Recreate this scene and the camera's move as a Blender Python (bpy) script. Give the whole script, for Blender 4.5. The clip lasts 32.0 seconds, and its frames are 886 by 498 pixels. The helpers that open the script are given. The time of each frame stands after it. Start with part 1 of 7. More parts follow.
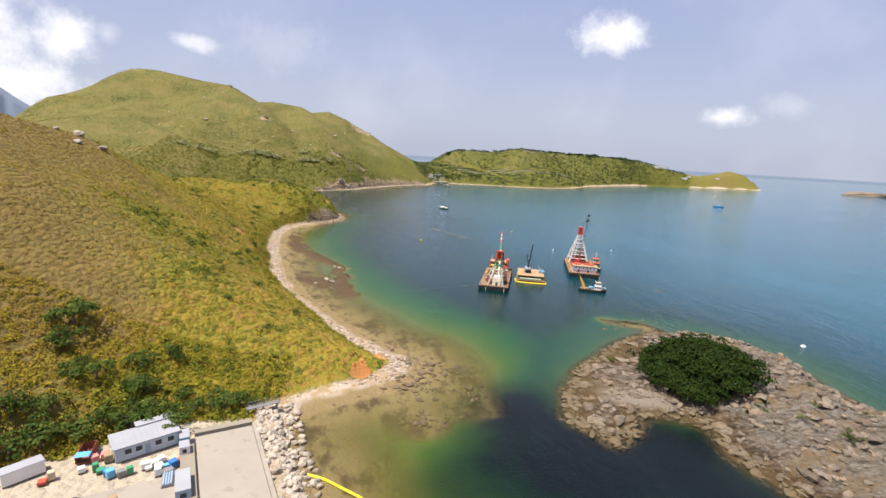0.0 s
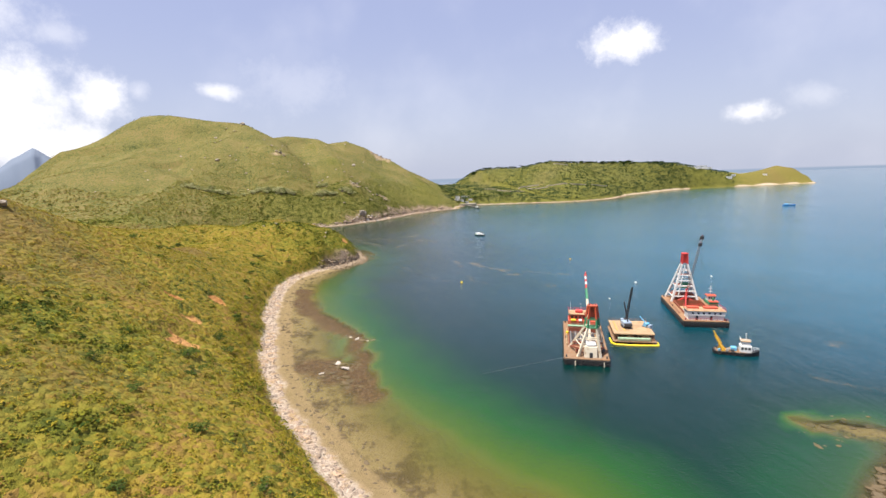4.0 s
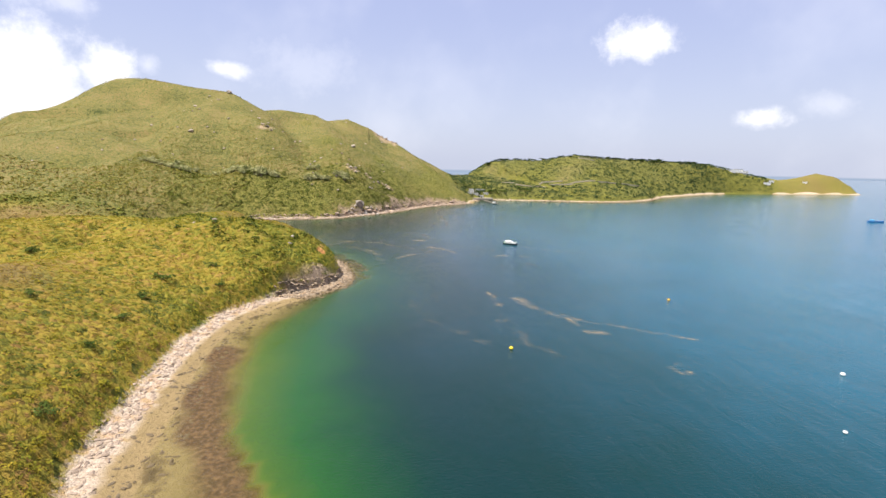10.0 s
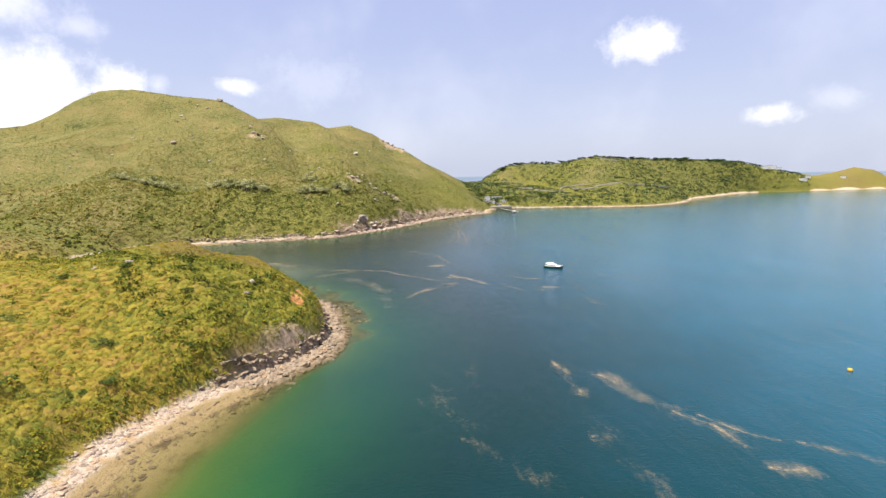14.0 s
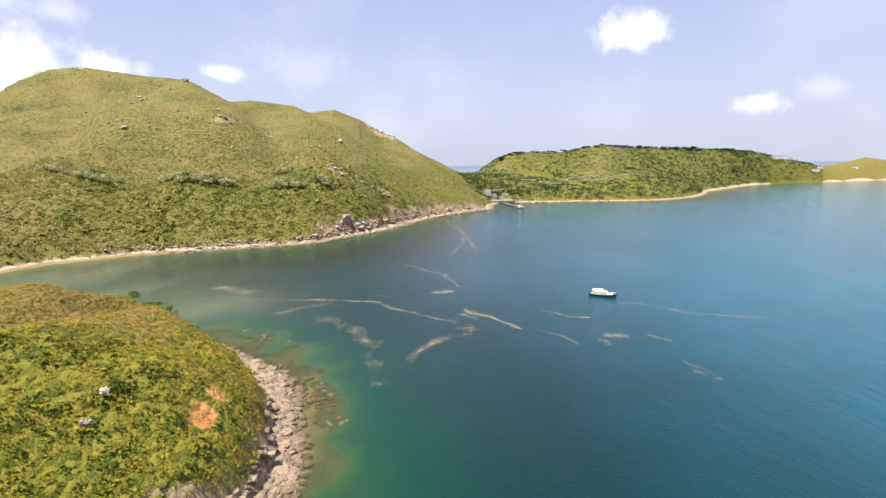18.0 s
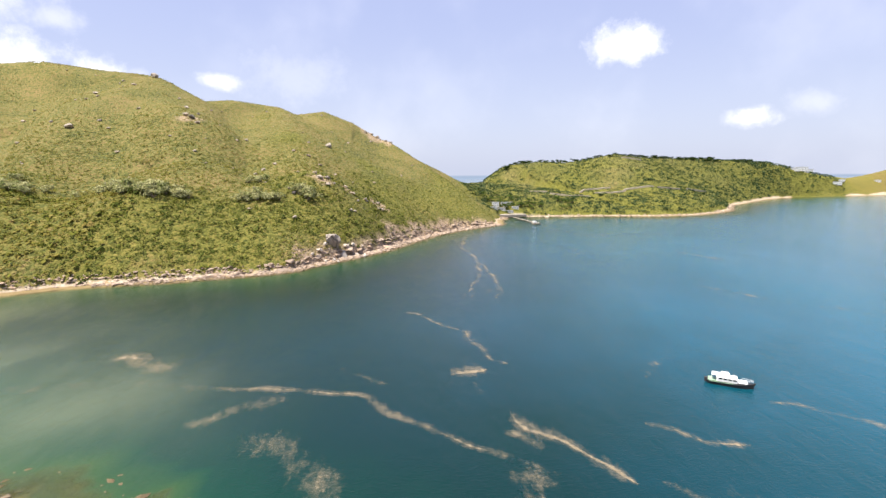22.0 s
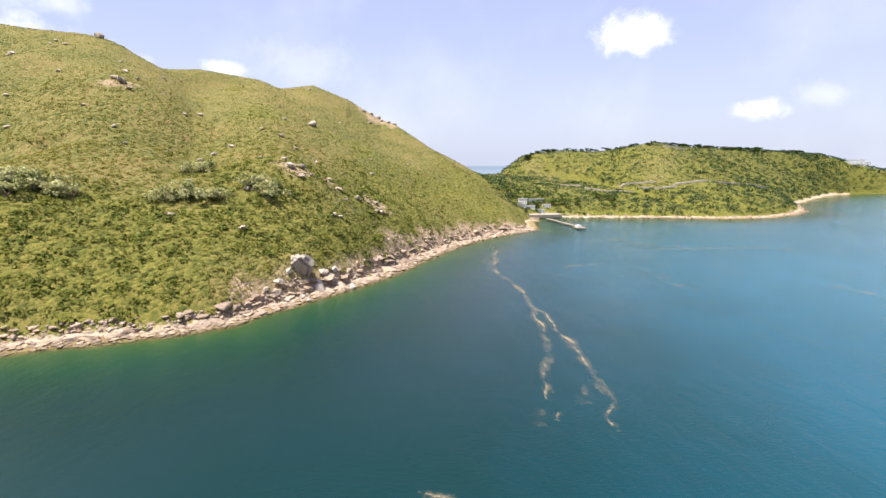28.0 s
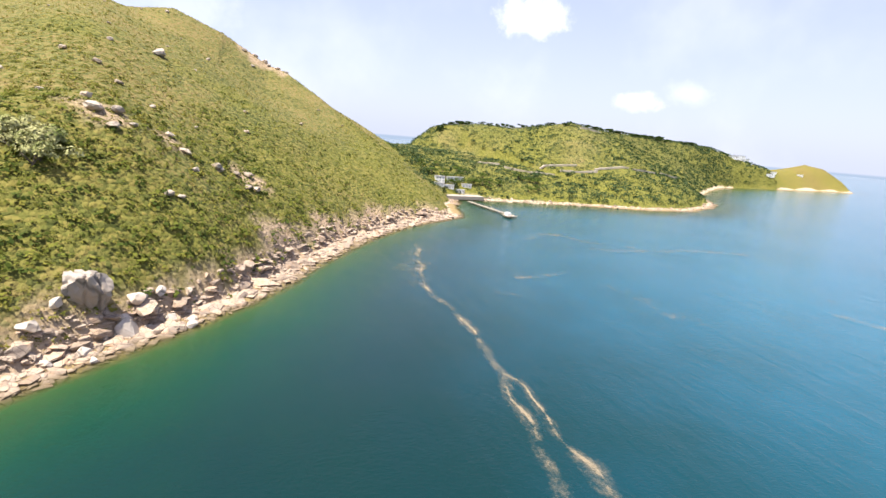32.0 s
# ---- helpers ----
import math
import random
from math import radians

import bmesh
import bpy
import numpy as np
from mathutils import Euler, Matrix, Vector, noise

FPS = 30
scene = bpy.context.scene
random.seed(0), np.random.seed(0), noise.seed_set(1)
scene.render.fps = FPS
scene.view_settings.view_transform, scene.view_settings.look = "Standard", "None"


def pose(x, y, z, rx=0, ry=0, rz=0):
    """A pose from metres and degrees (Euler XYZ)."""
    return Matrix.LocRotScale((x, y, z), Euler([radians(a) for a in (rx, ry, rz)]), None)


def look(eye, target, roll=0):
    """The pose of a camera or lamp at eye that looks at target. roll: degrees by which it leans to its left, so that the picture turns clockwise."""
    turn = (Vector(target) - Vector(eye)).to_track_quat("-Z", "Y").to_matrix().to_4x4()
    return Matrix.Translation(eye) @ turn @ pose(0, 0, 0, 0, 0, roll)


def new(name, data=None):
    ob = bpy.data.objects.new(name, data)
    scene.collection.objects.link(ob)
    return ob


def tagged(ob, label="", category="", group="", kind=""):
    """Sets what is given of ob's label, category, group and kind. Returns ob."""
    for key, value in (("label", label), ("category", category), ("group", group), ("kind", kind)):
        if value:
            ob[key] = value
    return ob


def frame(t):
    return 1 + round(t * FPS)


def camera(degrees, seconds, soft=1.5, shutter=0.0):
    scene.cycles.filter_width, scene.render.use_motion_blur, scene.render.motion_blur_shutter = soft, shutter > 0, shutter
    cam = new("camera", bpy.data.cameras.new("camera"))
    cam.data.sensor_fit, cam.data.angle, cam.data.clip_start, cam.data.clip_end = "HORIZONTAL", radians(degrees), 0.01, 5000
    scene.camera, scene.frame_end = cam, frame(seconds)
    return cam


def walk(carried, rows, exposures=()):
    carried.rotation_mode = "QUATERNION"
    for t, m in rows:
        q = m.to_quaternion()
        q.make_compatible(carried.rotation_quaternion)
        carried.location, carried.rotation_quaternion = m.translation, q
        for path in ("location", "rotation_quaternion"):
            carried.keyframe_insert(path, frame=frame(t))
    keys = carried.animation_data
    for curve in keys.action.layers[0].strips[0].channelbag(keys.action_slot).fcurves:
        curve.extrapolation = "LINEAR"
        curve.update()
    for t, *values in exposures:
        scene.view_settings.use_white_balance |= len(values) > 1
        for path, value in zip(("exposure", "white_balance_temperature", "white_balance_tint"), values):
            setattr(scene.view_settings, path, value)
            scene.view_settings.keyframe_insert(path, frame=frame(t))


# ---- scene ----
cam = camera(85.45, 32.0)

# seconds, x, y, z, yaw, pitch, roll of the flight along the shore
FLIGHT = [
    (0.0, 0.02, 0.01, 64.73, -8.79, -11.14, 3.19),
    (0.5, 0.8, 9.1, 64.72, -4.68, -8.56, 1.84),
    (1.0, 1.45, 18.36, 64.81, -5.21, -7.96, -2.22),
    (1.5, 1.91, 27.86, 64.93, -3.84, -6.45, 0.99),
    (2.0, 2.38, 37.69, 65.11, -1.21, -9.51, -1.45),
    (2.5, 2.7, 47.65, 65.15, -4.65, -9.41, -1.3),
    (4.5, 0.69, 89.44, 62.25, -5.41, -8.5, -1.95),
    (5.0, 0.51, 100.2, 62.17, -5.86, -9.59, 3.57),
    (5.5, 0.71, 110.78, 61.99, -5.48, -10.49, -0.69),
    (6.0, 0.42, 121.28, 61.57, -7.43, -9.91, 1.88),
    (6.5, 0.71, 131.59, 61.09, -5.86, -8.43, 2.24),
    (7.0, 0.86, 142.01, 61.07, -5.35, -8.58, 0.36),
    (7.5, 0.96, 152.57, 61.33, -5.22, -10.25, -0.62),
    (8.0, 1.06, 163.55, 61.04, -5.16, -10.71, 0.07),
    (8.5, 1.05, 174.44, 60.5, -5.46, -10.46, 0.27),
    (9.0, 0.96, 184.99, 59.96, -5.74, -10.04, 1.35),
    (9.5, 0.81, 195.86, 59.5, -5.57, -9.35, 0.87),
    (10.0, 0.83, 206.35, 59.27, -5.14, -9.71, 1.09),
    (10.5, 0.72, 216.85, 59.17, -4.51, -9.55, 1.54),
    (11.0, 0.54, 227.65, 58.92, -5.06, -9.39, -0.88),
    (11.5, 0.31, 238.38, 58.63, -4.47, -9.01, 0.53),
    (12.0, 0.32, 249.17, 58.29, -3.9, -9.37, 0.56),
    (12.5, 0.12, 259.75, 57.93, -3.92, -9.62, 0.63),
    (13.0, -0., 270.04, 57.72, -4.67, -9.82, -0.15),
    (13.5, -0.13, 279.95, 57.64, -4.42, -9.41, 0.7),
    (14.0, -0.18, 289.8, 57.67, -3.93, -8.81, -0.91),
    (14.5, -0.24, 299.53, 57.8, -4.48, -8.61, 0.35),
    (15.0, -0.37, 309.61, 57.98, -4., -8.55, -1.45),
    (15.5, -1.03, 319.88, 58.34, -4.84, -8.96, 0.39),
    (17.5, -2.84, 360.89, 59.9, -4.64, -10.67, -0.53),
    (18.0, -3.33, 371.19, 60.13, -5.13, -10.12, -0.83),
    (18.5, -3.65, 381.49, 60.14, -5.56, -9.67, 0.18),
    (19.0, -3.7, 391.84, 59.9, -4.76, -9.08, 0.21),
    (19.5, -4.15, 402.41, 59.82, -4.72, -9.45, -1.25),
    (20.0, -4.68, 413.11, 59.7, -5.48, -9.17, 0.04),
    (20.5, -4.85, 423.65, 59.44, -5.53, -9.32, 0.61),
    (21.0, -4.98, 434.27, 59.14, -5.64, -8.9, -0.25),
    (21.5, -5.16, 444.95, 59.08, -5.56, -8.86, -0.06),
    (22.0, -5.21, 455.32, 59.08, -5.74, -8.98, -0.36),
    (22.5, -5.27, 465.3, 59.24, -5.04, -8.62, 0.28),
    (23.0, -5.46, 475.13, 59.55, -5.13, -8.46, 0.16),
    (23.5, -5.42, 485.06, 59.89, -5.38, -9.36, -0.44),
    (24.0, -5.56, 495.2, 60.17, -5.77, -9.71, -0.67),
    (24.5, -5.88, 505.46, 60.35, -6.34, -9.61, 1.),
    (25.0, -6., 515.88, 60.43, -5.66, -9.49, 0.73),
    (25.5, -5.97, 526.08, 60.22, -5.9, -9.62, -0.23),
    (27.5, -5.18, 568.58, 58.07, -5.15, -10.21, -1.36),
    (28.0, -5.16, 578.48, 58.14, -5.31, -10.15, 0.21),
    (28.5, -4.77, 588.24, 58.4, -5.4, -10.46, 0.1),
    (29.0, -3.46, 598.07, 58.87, -4.23, -12.51, -10.95),
    (29.5, -2.72, 607.77, 59.38, -5.42, -13.07, -6.2),
    (30.0, -1.37, 617.92, 59.48, -5.84, -13.92, -14.37),
    (30.5, -0.2, 628.65, 59.02, -8.11, -14.52, -18.35),
    (31.0, 0.21, 639.68, 58.07, -9.53, -14.05, -21.89),
    (31.5, -0.77, 650.91, 57.13, -17.49, -14.92, 0.65),
    (32.0, -1.14, 662.5, 56.14, -17.92, -13.15, 4.75),
]
walk(cam, [(t, pose(x, y, z, 90 + pitch, 0, yaw) @ pose(0, 0, 0, 0, 0, roll)) for t, x, y, z, yaw, pitch, roll in FLIGHT],
     exposures=[(0.0, 0.72), (6.0, 0.92), (13.0, 1.0), (19.0, 1.06), (25.0, 1.12), (28.0, 1.17), (32.0, 1.36)])

# ---- light ----
SUN_ELEVATION, SUN_AZIMUTH = radians(69), radians(248)  # azimuth clockwise from +y
world = bpy.data.worlds.new("sky")
scene.world = world
world.use_nodes = True
wn, wl = world.node_tree.nodes, world.node_tree.links
wn.clear()


def w_math(op, a, b=None, c=None):
    n = wn.new("ShaderNodeMath")
    n.operation = op
    for slot, v in zip(n.inputs, (a, b, c)):
        if v is not None:
            if isinstance(v, (int, float)):
                slot.default_value = v
            else:
                wl.new(v, slot)
    return n.outputs[0]


def w_range(value, a, b, to_a=0.0, to_b=1.0):
    n = wn.new("ShaderNodeMapRange")
    n.interpolation_type = "SMOOTHSTEP"
    wl.new(value, n.inputs["Value"])
    for k, v in (("From Min", a), ("From Max", b), ("To Min", to_a), ("To Max", to_b)):
        n.inputs[k].default_value = v
    return n.outputs["Result"]


def w_mix(fac, a, b):
    n = wn.new("ShaderNodeMix")
    n.data_type = "RGBA"
    for slot, v in ((n.inputs["Factor"], fac), (n.inputs["A"], a), (n.inputs["B"], b)):
        if isinstance(v, (int, float, tuple)):
            slot.default_value = v
        else:
            wl.new(v, slot)
    return n.outputs["Result"]


sky = wn.new("ShaderNodeTexSky")
sky.sky_type, sky.sun_disc = "NISHITA", False
sky.sun_elevation, sky.sun_rotation = SUN_ELEVATION, SUN_AZIMUTH
sky.air_density, sky.dust_density, sky.ozone_density = 1.0, 3.0, 1.0
w_where = wn.new("ShaderNodeTexCoord").outputs["Generated"]
w_xyz = wn.new("ShaderNodeSeparateXYZ")
wl.new(w_where, w_xyz.inputs[0])
w_up = w_xyz.outputs["Z"]
# a milky summer haze over the clear sky, palest low down, and the hazed far sea under it
w_scale = wn.new("ShaderNodeVectorMath")
w_scale.operation = "SCALE"
w_scale.inputs["Scale"].default_value = 0.10
wl.new(sky.outputs[0], w_scale.inputs[0])
HAZE_HIGH, HAZE_LOW, SEA_HAZE = (0.262, 0.292, 0.45, 1), (0.355, 0.38, 0.475, 1), (0.20, 0.25, 0.33, 1)
haze = w_mix(w_range(w_up, -0.01, 0.34), HAZE_LOW, HAZE_HIGH)
clear = w_mix(0.82, w_scale.outputs[0], haze)
w_noise = wn.new("ShaderNodeTexNoise")
w_noise.inputs["Scale"].default_value, w_noise.inputs["Detail"].default_value, w_noise.inputs["Roughness"].default_value = 20.0, 9.0, 0.66
wl.new(w_where, w_noise.inputs["Vector"])
w_wisp = wn.new("ShaderNodeTexNoise")
w_wisp.inputs["Scale"].default_value, w_wisp.inputs["Detail"].default_value = 5.0, 5.0
wl.new(w_where, w_wisp.inputs["Vector"])
puff = w_math("MULTIPLY_ADD", w_noise.outputs["Fac"], 2.2, -1.1)
# azimuth, elevation, half width, half height (degrees), thickness
CLOUDS = [(26.1, 13.3, 3.7, 2.1, 0.95), (37.7, 5.2, 2.3, 1.05, 0.8), (-18.2, 9.5, 2.1, 0.95, 0.6), (42.8, 6.3, 2.4, 1.2, 0.22), (-36.5, 7.0, 7.0, 5.4, 0.8),
          (-28.9, 8.3, 2.6, 2.4, 0.85), (-25.6, 9.2, 1.0, 1.0, 0.3), (-11.0, 10.6, 6.0, 3.2, 0.16), (-33.0, 4.0, 7.0, 2.6, 0.8), (-37.0, 15.0, 5.0, 2.6, 0.45), (-31.4, 13.6, 2.0, 1.2, 0.3)]
cover = None
for azimuth, elevation, half_wide, half_high, thick in CLOUDS:
    a, e = radians(azimuth), radians(elevation)
    across = Vector((math.cos(a), -math.sin(a), 0))
    out = Vector((math.sin(a) * math.cos(e), math.cos(a) * math.cos(e), math.sin(e)))
    above = across.cross(out)
    spans = []
    for axis, half in ((across, half_wide), (above, half_high)):
        n = wn.new("ShaderNodeVectorMath")
        n.operation = "DOT_PRODUCT"
        wl.new(w_where, n.inputs[0])
        n.inputs[1].default_value = axis
        spans.append(w_math("MULTIPLY", n.outputs["Value"], 1 / math.sin(radians(half))))
    front = wn.new("ShaderNodeVectorMath")
    front.operation = "DOT_PRODUCT"
    wl.new(w_where, front.inputs[0])
    front.inputs[1].default_value = out
    far2 = w_math("ADD", w_math("MULTIPLY", spans[0], spans[0]), w_math("MULTIPLY", spans[1], spans[1]))
    body = w_math("SUBTRACT", w_math("SUBTRACT", 1.0, w_math("SQRT", far2)), w_math("MULTIPLY", puff, 1.0))
    mask = w_math("MULTIPLY", w_range(body, -0.3, 0.95, 0.0, thick), w_math("GREATER_THAN", front.outputs["Value"], 0.5))
    cover = mask if cover is None else w_math("MAXIMUM", cover, mask)
veil = w_range(w_wisp.outputs["Fac"], 0.45, 0.8, 0.0, 0.14)
cover = w_math("MAXIMUM", cover, veil)
clouded = w_mix(cover, clear, (0.74, 0.725, 0.735, 1))
whole = w_mix(w_range(w_up, -0.0075, -0.0035, 1.0, 0.0), clouded, SEA_HAZE)
w_bg = wn.new("ShaderNodeBackground")
w_bg.inputs["Strength"].default_value = 1.0
w_out = wn.new("ShaderNodeOutputWorld")
wl.new(whole, w_bg.inputs["Color"])
wl.new(w_bg.outputs[0], w_out.inputs["Surface"])

sun_data = bpy.data.lights.new("sun", "SUN")
sun_data.energy, sun_data.angle, sun_data.color = 5.0, radians(0.6), (1.0, 0.93, 0.82)
sun = new("sun", sun_data)
sun_way = Vector((math.sin(SUN_AZIMUTH) * math.cos(SUN_ELEVATION), math.cos(SUN_AZIMUTH) * math.cos(SUN_ELEVATION), math.sin(SUN_ELEVATION)))
sun.matrix_world = look(sun_way * 900, (0, 0, 0))

# ---- materials ----


class Mat:
    """A node material in the making: short calls for the nodes that the surfaces here need."""

    def __init__(self, name, rough=0.7, metal=0.0):
        self.m = bpy.data.materials.new(name)
        self.m.use_nodes = True
        self.nt = self.m.node_tree
        self.b = self.nt.nodes["Principled BSDF"]
        self.set("Roughness", rough)
        self.set("Metallic", metal)
        self.where = self.add("ShaderNodeTexCoord").outputs["Object"]

    def add(self, kind):
        return self.nt.nodes.new(kind)

    def put(self, slot, v):
        if isinstance(v, (int, float)):
            slot.default_value = v
        elif isinstance(v, tuple):
            slot.default_value = v if len(v) == 4 or slot.type == "VECTOR" else (*v, 1)
        else:
            self.nt.links.new(v, slot)

    def set(self, name, v):
        self.put(self.b.inputs[name], v)
        return self

    def noise(self, scale, detail=4.0, rough=0.55, stretch=None, vector=None):
        n = self.add("ShaderNodeTexNoise")
        n.inputs["Scale"].default_value, n.inputs["Detail"].default_value, n.inputs["Roughness"].default_value = scale, detail, rough
        vec = vector or self.where
        if stretch:
            p = self.add("ShaderNodeMapping")
            p.inputs["Scale"].default_value = stretch
            self.nt.links.new(vec, p.inputs["Vector"])
            vec = p.outputs[0]
        self.nt.links.new(vec, n.inputs["Vector"])
        return n.outputs["Fac"]

    def cells(self, scale, out="Distance", feature="F1"):
        n = self.add("ShaderNodeTexVoronoi")
        n.feature = feature
        n.inputs["Scale"].default_value = scale
        self.nt.links.new(self.where, n.inputs["Vector"])
        return n.outputs[out]

    def attr(self, name):
        n = self.add("ShaderNodeAttribute")
        n.attribute_name = name
        return n.outputs["Fac"]

    def height(self):
        n = self.add("ShaderNodeSeparateXYZ")
        g = self.add("ShaderNodeNewGeometry")
        self.nt.links.new(g.outputs["Position"], n.inputs[0])
        return n.outputs["Z"]

    def chance(self):
        return self.add("ShaderNodeObjectInfo").outputs["Random"]

    def math(self, op, a, b=0.0):
        n = self.add("ShaderNodeMath")
        n.operation = op
        self.put(n.inputs[0], a)
        self.put(n.inputs[1], b)
        return n.outputs[0]

    def span(self, v, a, b, to_a=0.0, to_b=1.0):
        n = self.add("ShaderNodeMapRange")
        n.interpolation_type = "SMOOTHSTEP"
        self.put(n.inputs["Value"], v)
        for k, x in (("From Min", a), ("From Max", b), ("To Min", to_a), ("To Max", to_b)):
            n.inputs[k].default_value = x
        return n.outputs["Result"]

    def mix(self, fac, a, b):
        n = self.add("ShaderNodeMix")
        n.data_type = "RGBA"
        self.put(n.inputs["Factor"], fac)
        self.put(n.inputs["A"], a)
        self.put(n.inputs["B"], b)
        return n.outputs["Result"]

    def ramp(self, fac, *stops):
        n = self.add("ShaderNodeValToRGB")
        while len(n.color_ramp.elements) < len(stops):
            n.color_ramp.elements.new(0.5)
        for el, (at, colour) in zip(n.color_ramp.elements, stops):
            el.position, el.color = at, (*colour, 1)
        self.put(n.inputs["Fac"], fac)
        return n.outputs["Color"]

    def bump(self, v, strength=0.3, distance=0.1):
        n = self.add("ShaderNodeBump")
        n.inputs["Strength"].default_value, n.inputs["Distance"].default_value = strength, distance
        self.put(n.inputs["Height"], v)
        self.nt.links.new(n.outputs[0], self.b.inputs["Normal"])
        return self


def painted(name, colour, rough=0.5, metal=0.0, wear=(0.16, 0.07, 0.035), worn=0.35, grain=2.0):
    """Paint or plain stuff with uneven tone, and stains or rust of its own where worn."""
    s = Mat(name, rough, metal)
    dark = tuple(c * 0.72 for c in colour)
    base = s.mix(s.noise(grain * 0.4, 3), dark, colour)
    stain = s.span(s.noise(grain, 6, 0.65), 0.75 - 0.35 * worn, 0.85 - 0.25 * worn)
    s.set("Base Color", s.mix(s.math("MULTIPLY", stain, 0.85), base, wear))
    s.set("Roughness", s.math("ADD", rough, s.math("MULTIPLY", stain, 0.3)))
    s.bump(s.noise(grain * 6, 3), 0.15, 0.02)
    return s.m


def make_ground():
    s = Mat("hillside", 0.95)
    s.set("Specular IOR Level", 0.15)
    dry, lush, inland, islet, z = s.attr("dry"), s.attr("lush"), s.attr("inland"), s.attr("islet"), s.height()
    fine, broad = s.noise(0.9, 6, 0.65), s.noise(0.11, 4)
    fleck = s.math("SUBTRACT", s.noise(1.5, 8, 0.75), 0.5)
    # low bushes grown together, each with a tint of its own
    bush = s.math("ADD", s.cells(0.62, "Color"), s.math("MULTIPLY", fleck, 0.9))
    grass = s.ramp(s.math("ADD", bush, s.math("MULTIPLY", s.math("SUBTRACT", s.noise(0.06, 6, 0.65), 0.5), 1.8)), (0.0, (0.232, 0.138, 0.040)), (0.35, (0.262, 0.193, 0.029)), (0.65, (0.183, 0.163, 0.022)), (1.0, (0.061, 0.071, 0.012)))
    grass = s.mix(s.math("MULTIPLY", dry, 0.8), grass, s.mix(s.math("ADD", fine, fleck), (0.115, 0.078, 0.030), (0.21, 0.15, 0.058)))
    lushes = s.ramp(bush, (0.0, (0.191, 0.195, 0.022)), (0.5, (0.127, 0.147, 0.019)), (1.0, (0.057, 0.083, 0.012)))
    grass = s.mix(s.math("MULTIPLY", lush, 0.8), grass, lushes)
    pale = s.mix(s.cells(1.6), (0.34, 0.27, 0.20), (0.52, 0.44, 0.36))
    pale = s.mix(s.span(s.noise(0.35, 5), 0.45, 0.65, 0, 0.8), pale, (0.33, 0.22, 0.10))
    wet = s.mix(s.noise(0.5, 5), (0.18, 0.13, 0.06), (0.29, 0.215, 0.11))
    shore = s.mix(s.span(s.math("ADD", z, s.math("MULTIPLY", broad, 0.5)), 0.75, 1.25), wet, pale)
    weed = s.span(s.noise(0.09, 6, 0.7, (1.0, 0.6, 1)), 0.47, 0.6, 0.0, 0.9)
    bed_reef = s.mix(s.span(s.math("ADD", fine, fleck), 0.35, 0.75), (0.055, 0.032, 0.02), (0.17, 0.10, 0.055))
    bed = s.mix(weed, s.mix(fine, (0.20, 0.155, 0.065), (0.27, 0.21, 0.095)), (0.07, 0.05, 0.025))
    bed = s.mix(s.math("MULTIPLY", s.attr("reef"), 0.95), bed, bed_reef)
    shore = s.mix(s.span(z, -0.1, 0.12), bed, shore)
    hill = s.ramp(s.math("ADD", bush, s.math("MULTIPLY", s.math("SUBTRACT", s.noise(0.02, 5, 0.6), 0.5), 1.3)), (0.0, (0.204, 0.151, 0.065)), (0.4, (0.159, 0.142, 0.047)), (0.75, (0.099, 0.106, 0.030)), (1.0, (0.045, 0.057, 0.018)))
    hill = s.mix(s.math("MULTIPLY", lush, 0.9), hill, s.ramp(bush, (0.0, (0.178, 0.159, 0.031)), (0.5, (0.124, 0.124, 0.022)), (1.0, (0.046, 0.055, 0.011))))
    grass = s.mix(s.math("MULTIPLY", s.attr("olive"), 0.95), grass, hill)
    land = s.mix(s.span(s.math("ADD", inland, s.math("MULTIPLY", fine, 5.0)), 1.6, 3.6), shore, grass)
    scar = s.span(s.math("ADD", s.attr("scar"), s.math("MULTIPLY", fleck, 0.9)), 0.35, 0.6)
    land = s.mix(scar, land, s.mix(s.span(s.math("ADD", broad, fleck), 0.3, 0.7), (0.33, 0.135, 0.04), (0.50, 0.27, 0.10)))
    bare = s.mix(s.noise(0.4, 7, 0.75), (0.25, 0.165, 0.095), (0.55, 0.42, 0.30))
    bare = s.mix(s.span(s.noise(0.7, 8, 0.75, (1.0, 1.0, 0.35)), 0.36, 0.5, 0.85, 0.0), bare, (0.11, 0.07, 0.042))
    land = s.mix(s.math("MULTIPLY", s.attr("crag"), s.span(s.math("ADD", z, fine), 0.9, 1.6)), land, bare)
    land = s.mix(s.attr("sandbar"), land, s.mix(fine, (0.36, 0.30, 0.22), (0.50, 0.43, 0.34)))
    turned = s.add("ShaderNodeMapping")
    turned.inputs["Rotation"].default_value = (0.3, 0.2, 0.6)
    s.nt.links.new(s.where, turned.inputs["Vector"])
    seam = s.noise(0.5, 10, 0.78, (0.7, 1.5, 1.5), turned.outputs[0])
    granite = s.ramp(seam, (0.34, (0.04, 0.033, 0.027)), (0.46, (0.15, 0.125, 0.10)), (0.57, (0.26, 0.232, 0.195)), (0.75, (0.37, 0.34, 0.30)))
    granite = s.mix(s.span(s.noise(0.13, 5, 0.65), 0.48, 0.6, 0.0, 0.6), granite, (0.25, 0.165, 0.08))
    granite = s.mix(s.span(s.math("ADD", z, s.math("MULTIPLY", seam, 3.0)), 2.4, 5.0, 0.9, 0.0), granite, s.mix(s.span(seam, 0.35, 0.7), (0.035, 0.021, 0.012), (0.20, 0.125, 0.06)))
    granite = s.mix(s.attr("sandbar"), granite, s.mix(fine, (0.26, 0.215, 0.16), (0.36, 0.30, 0.235)))
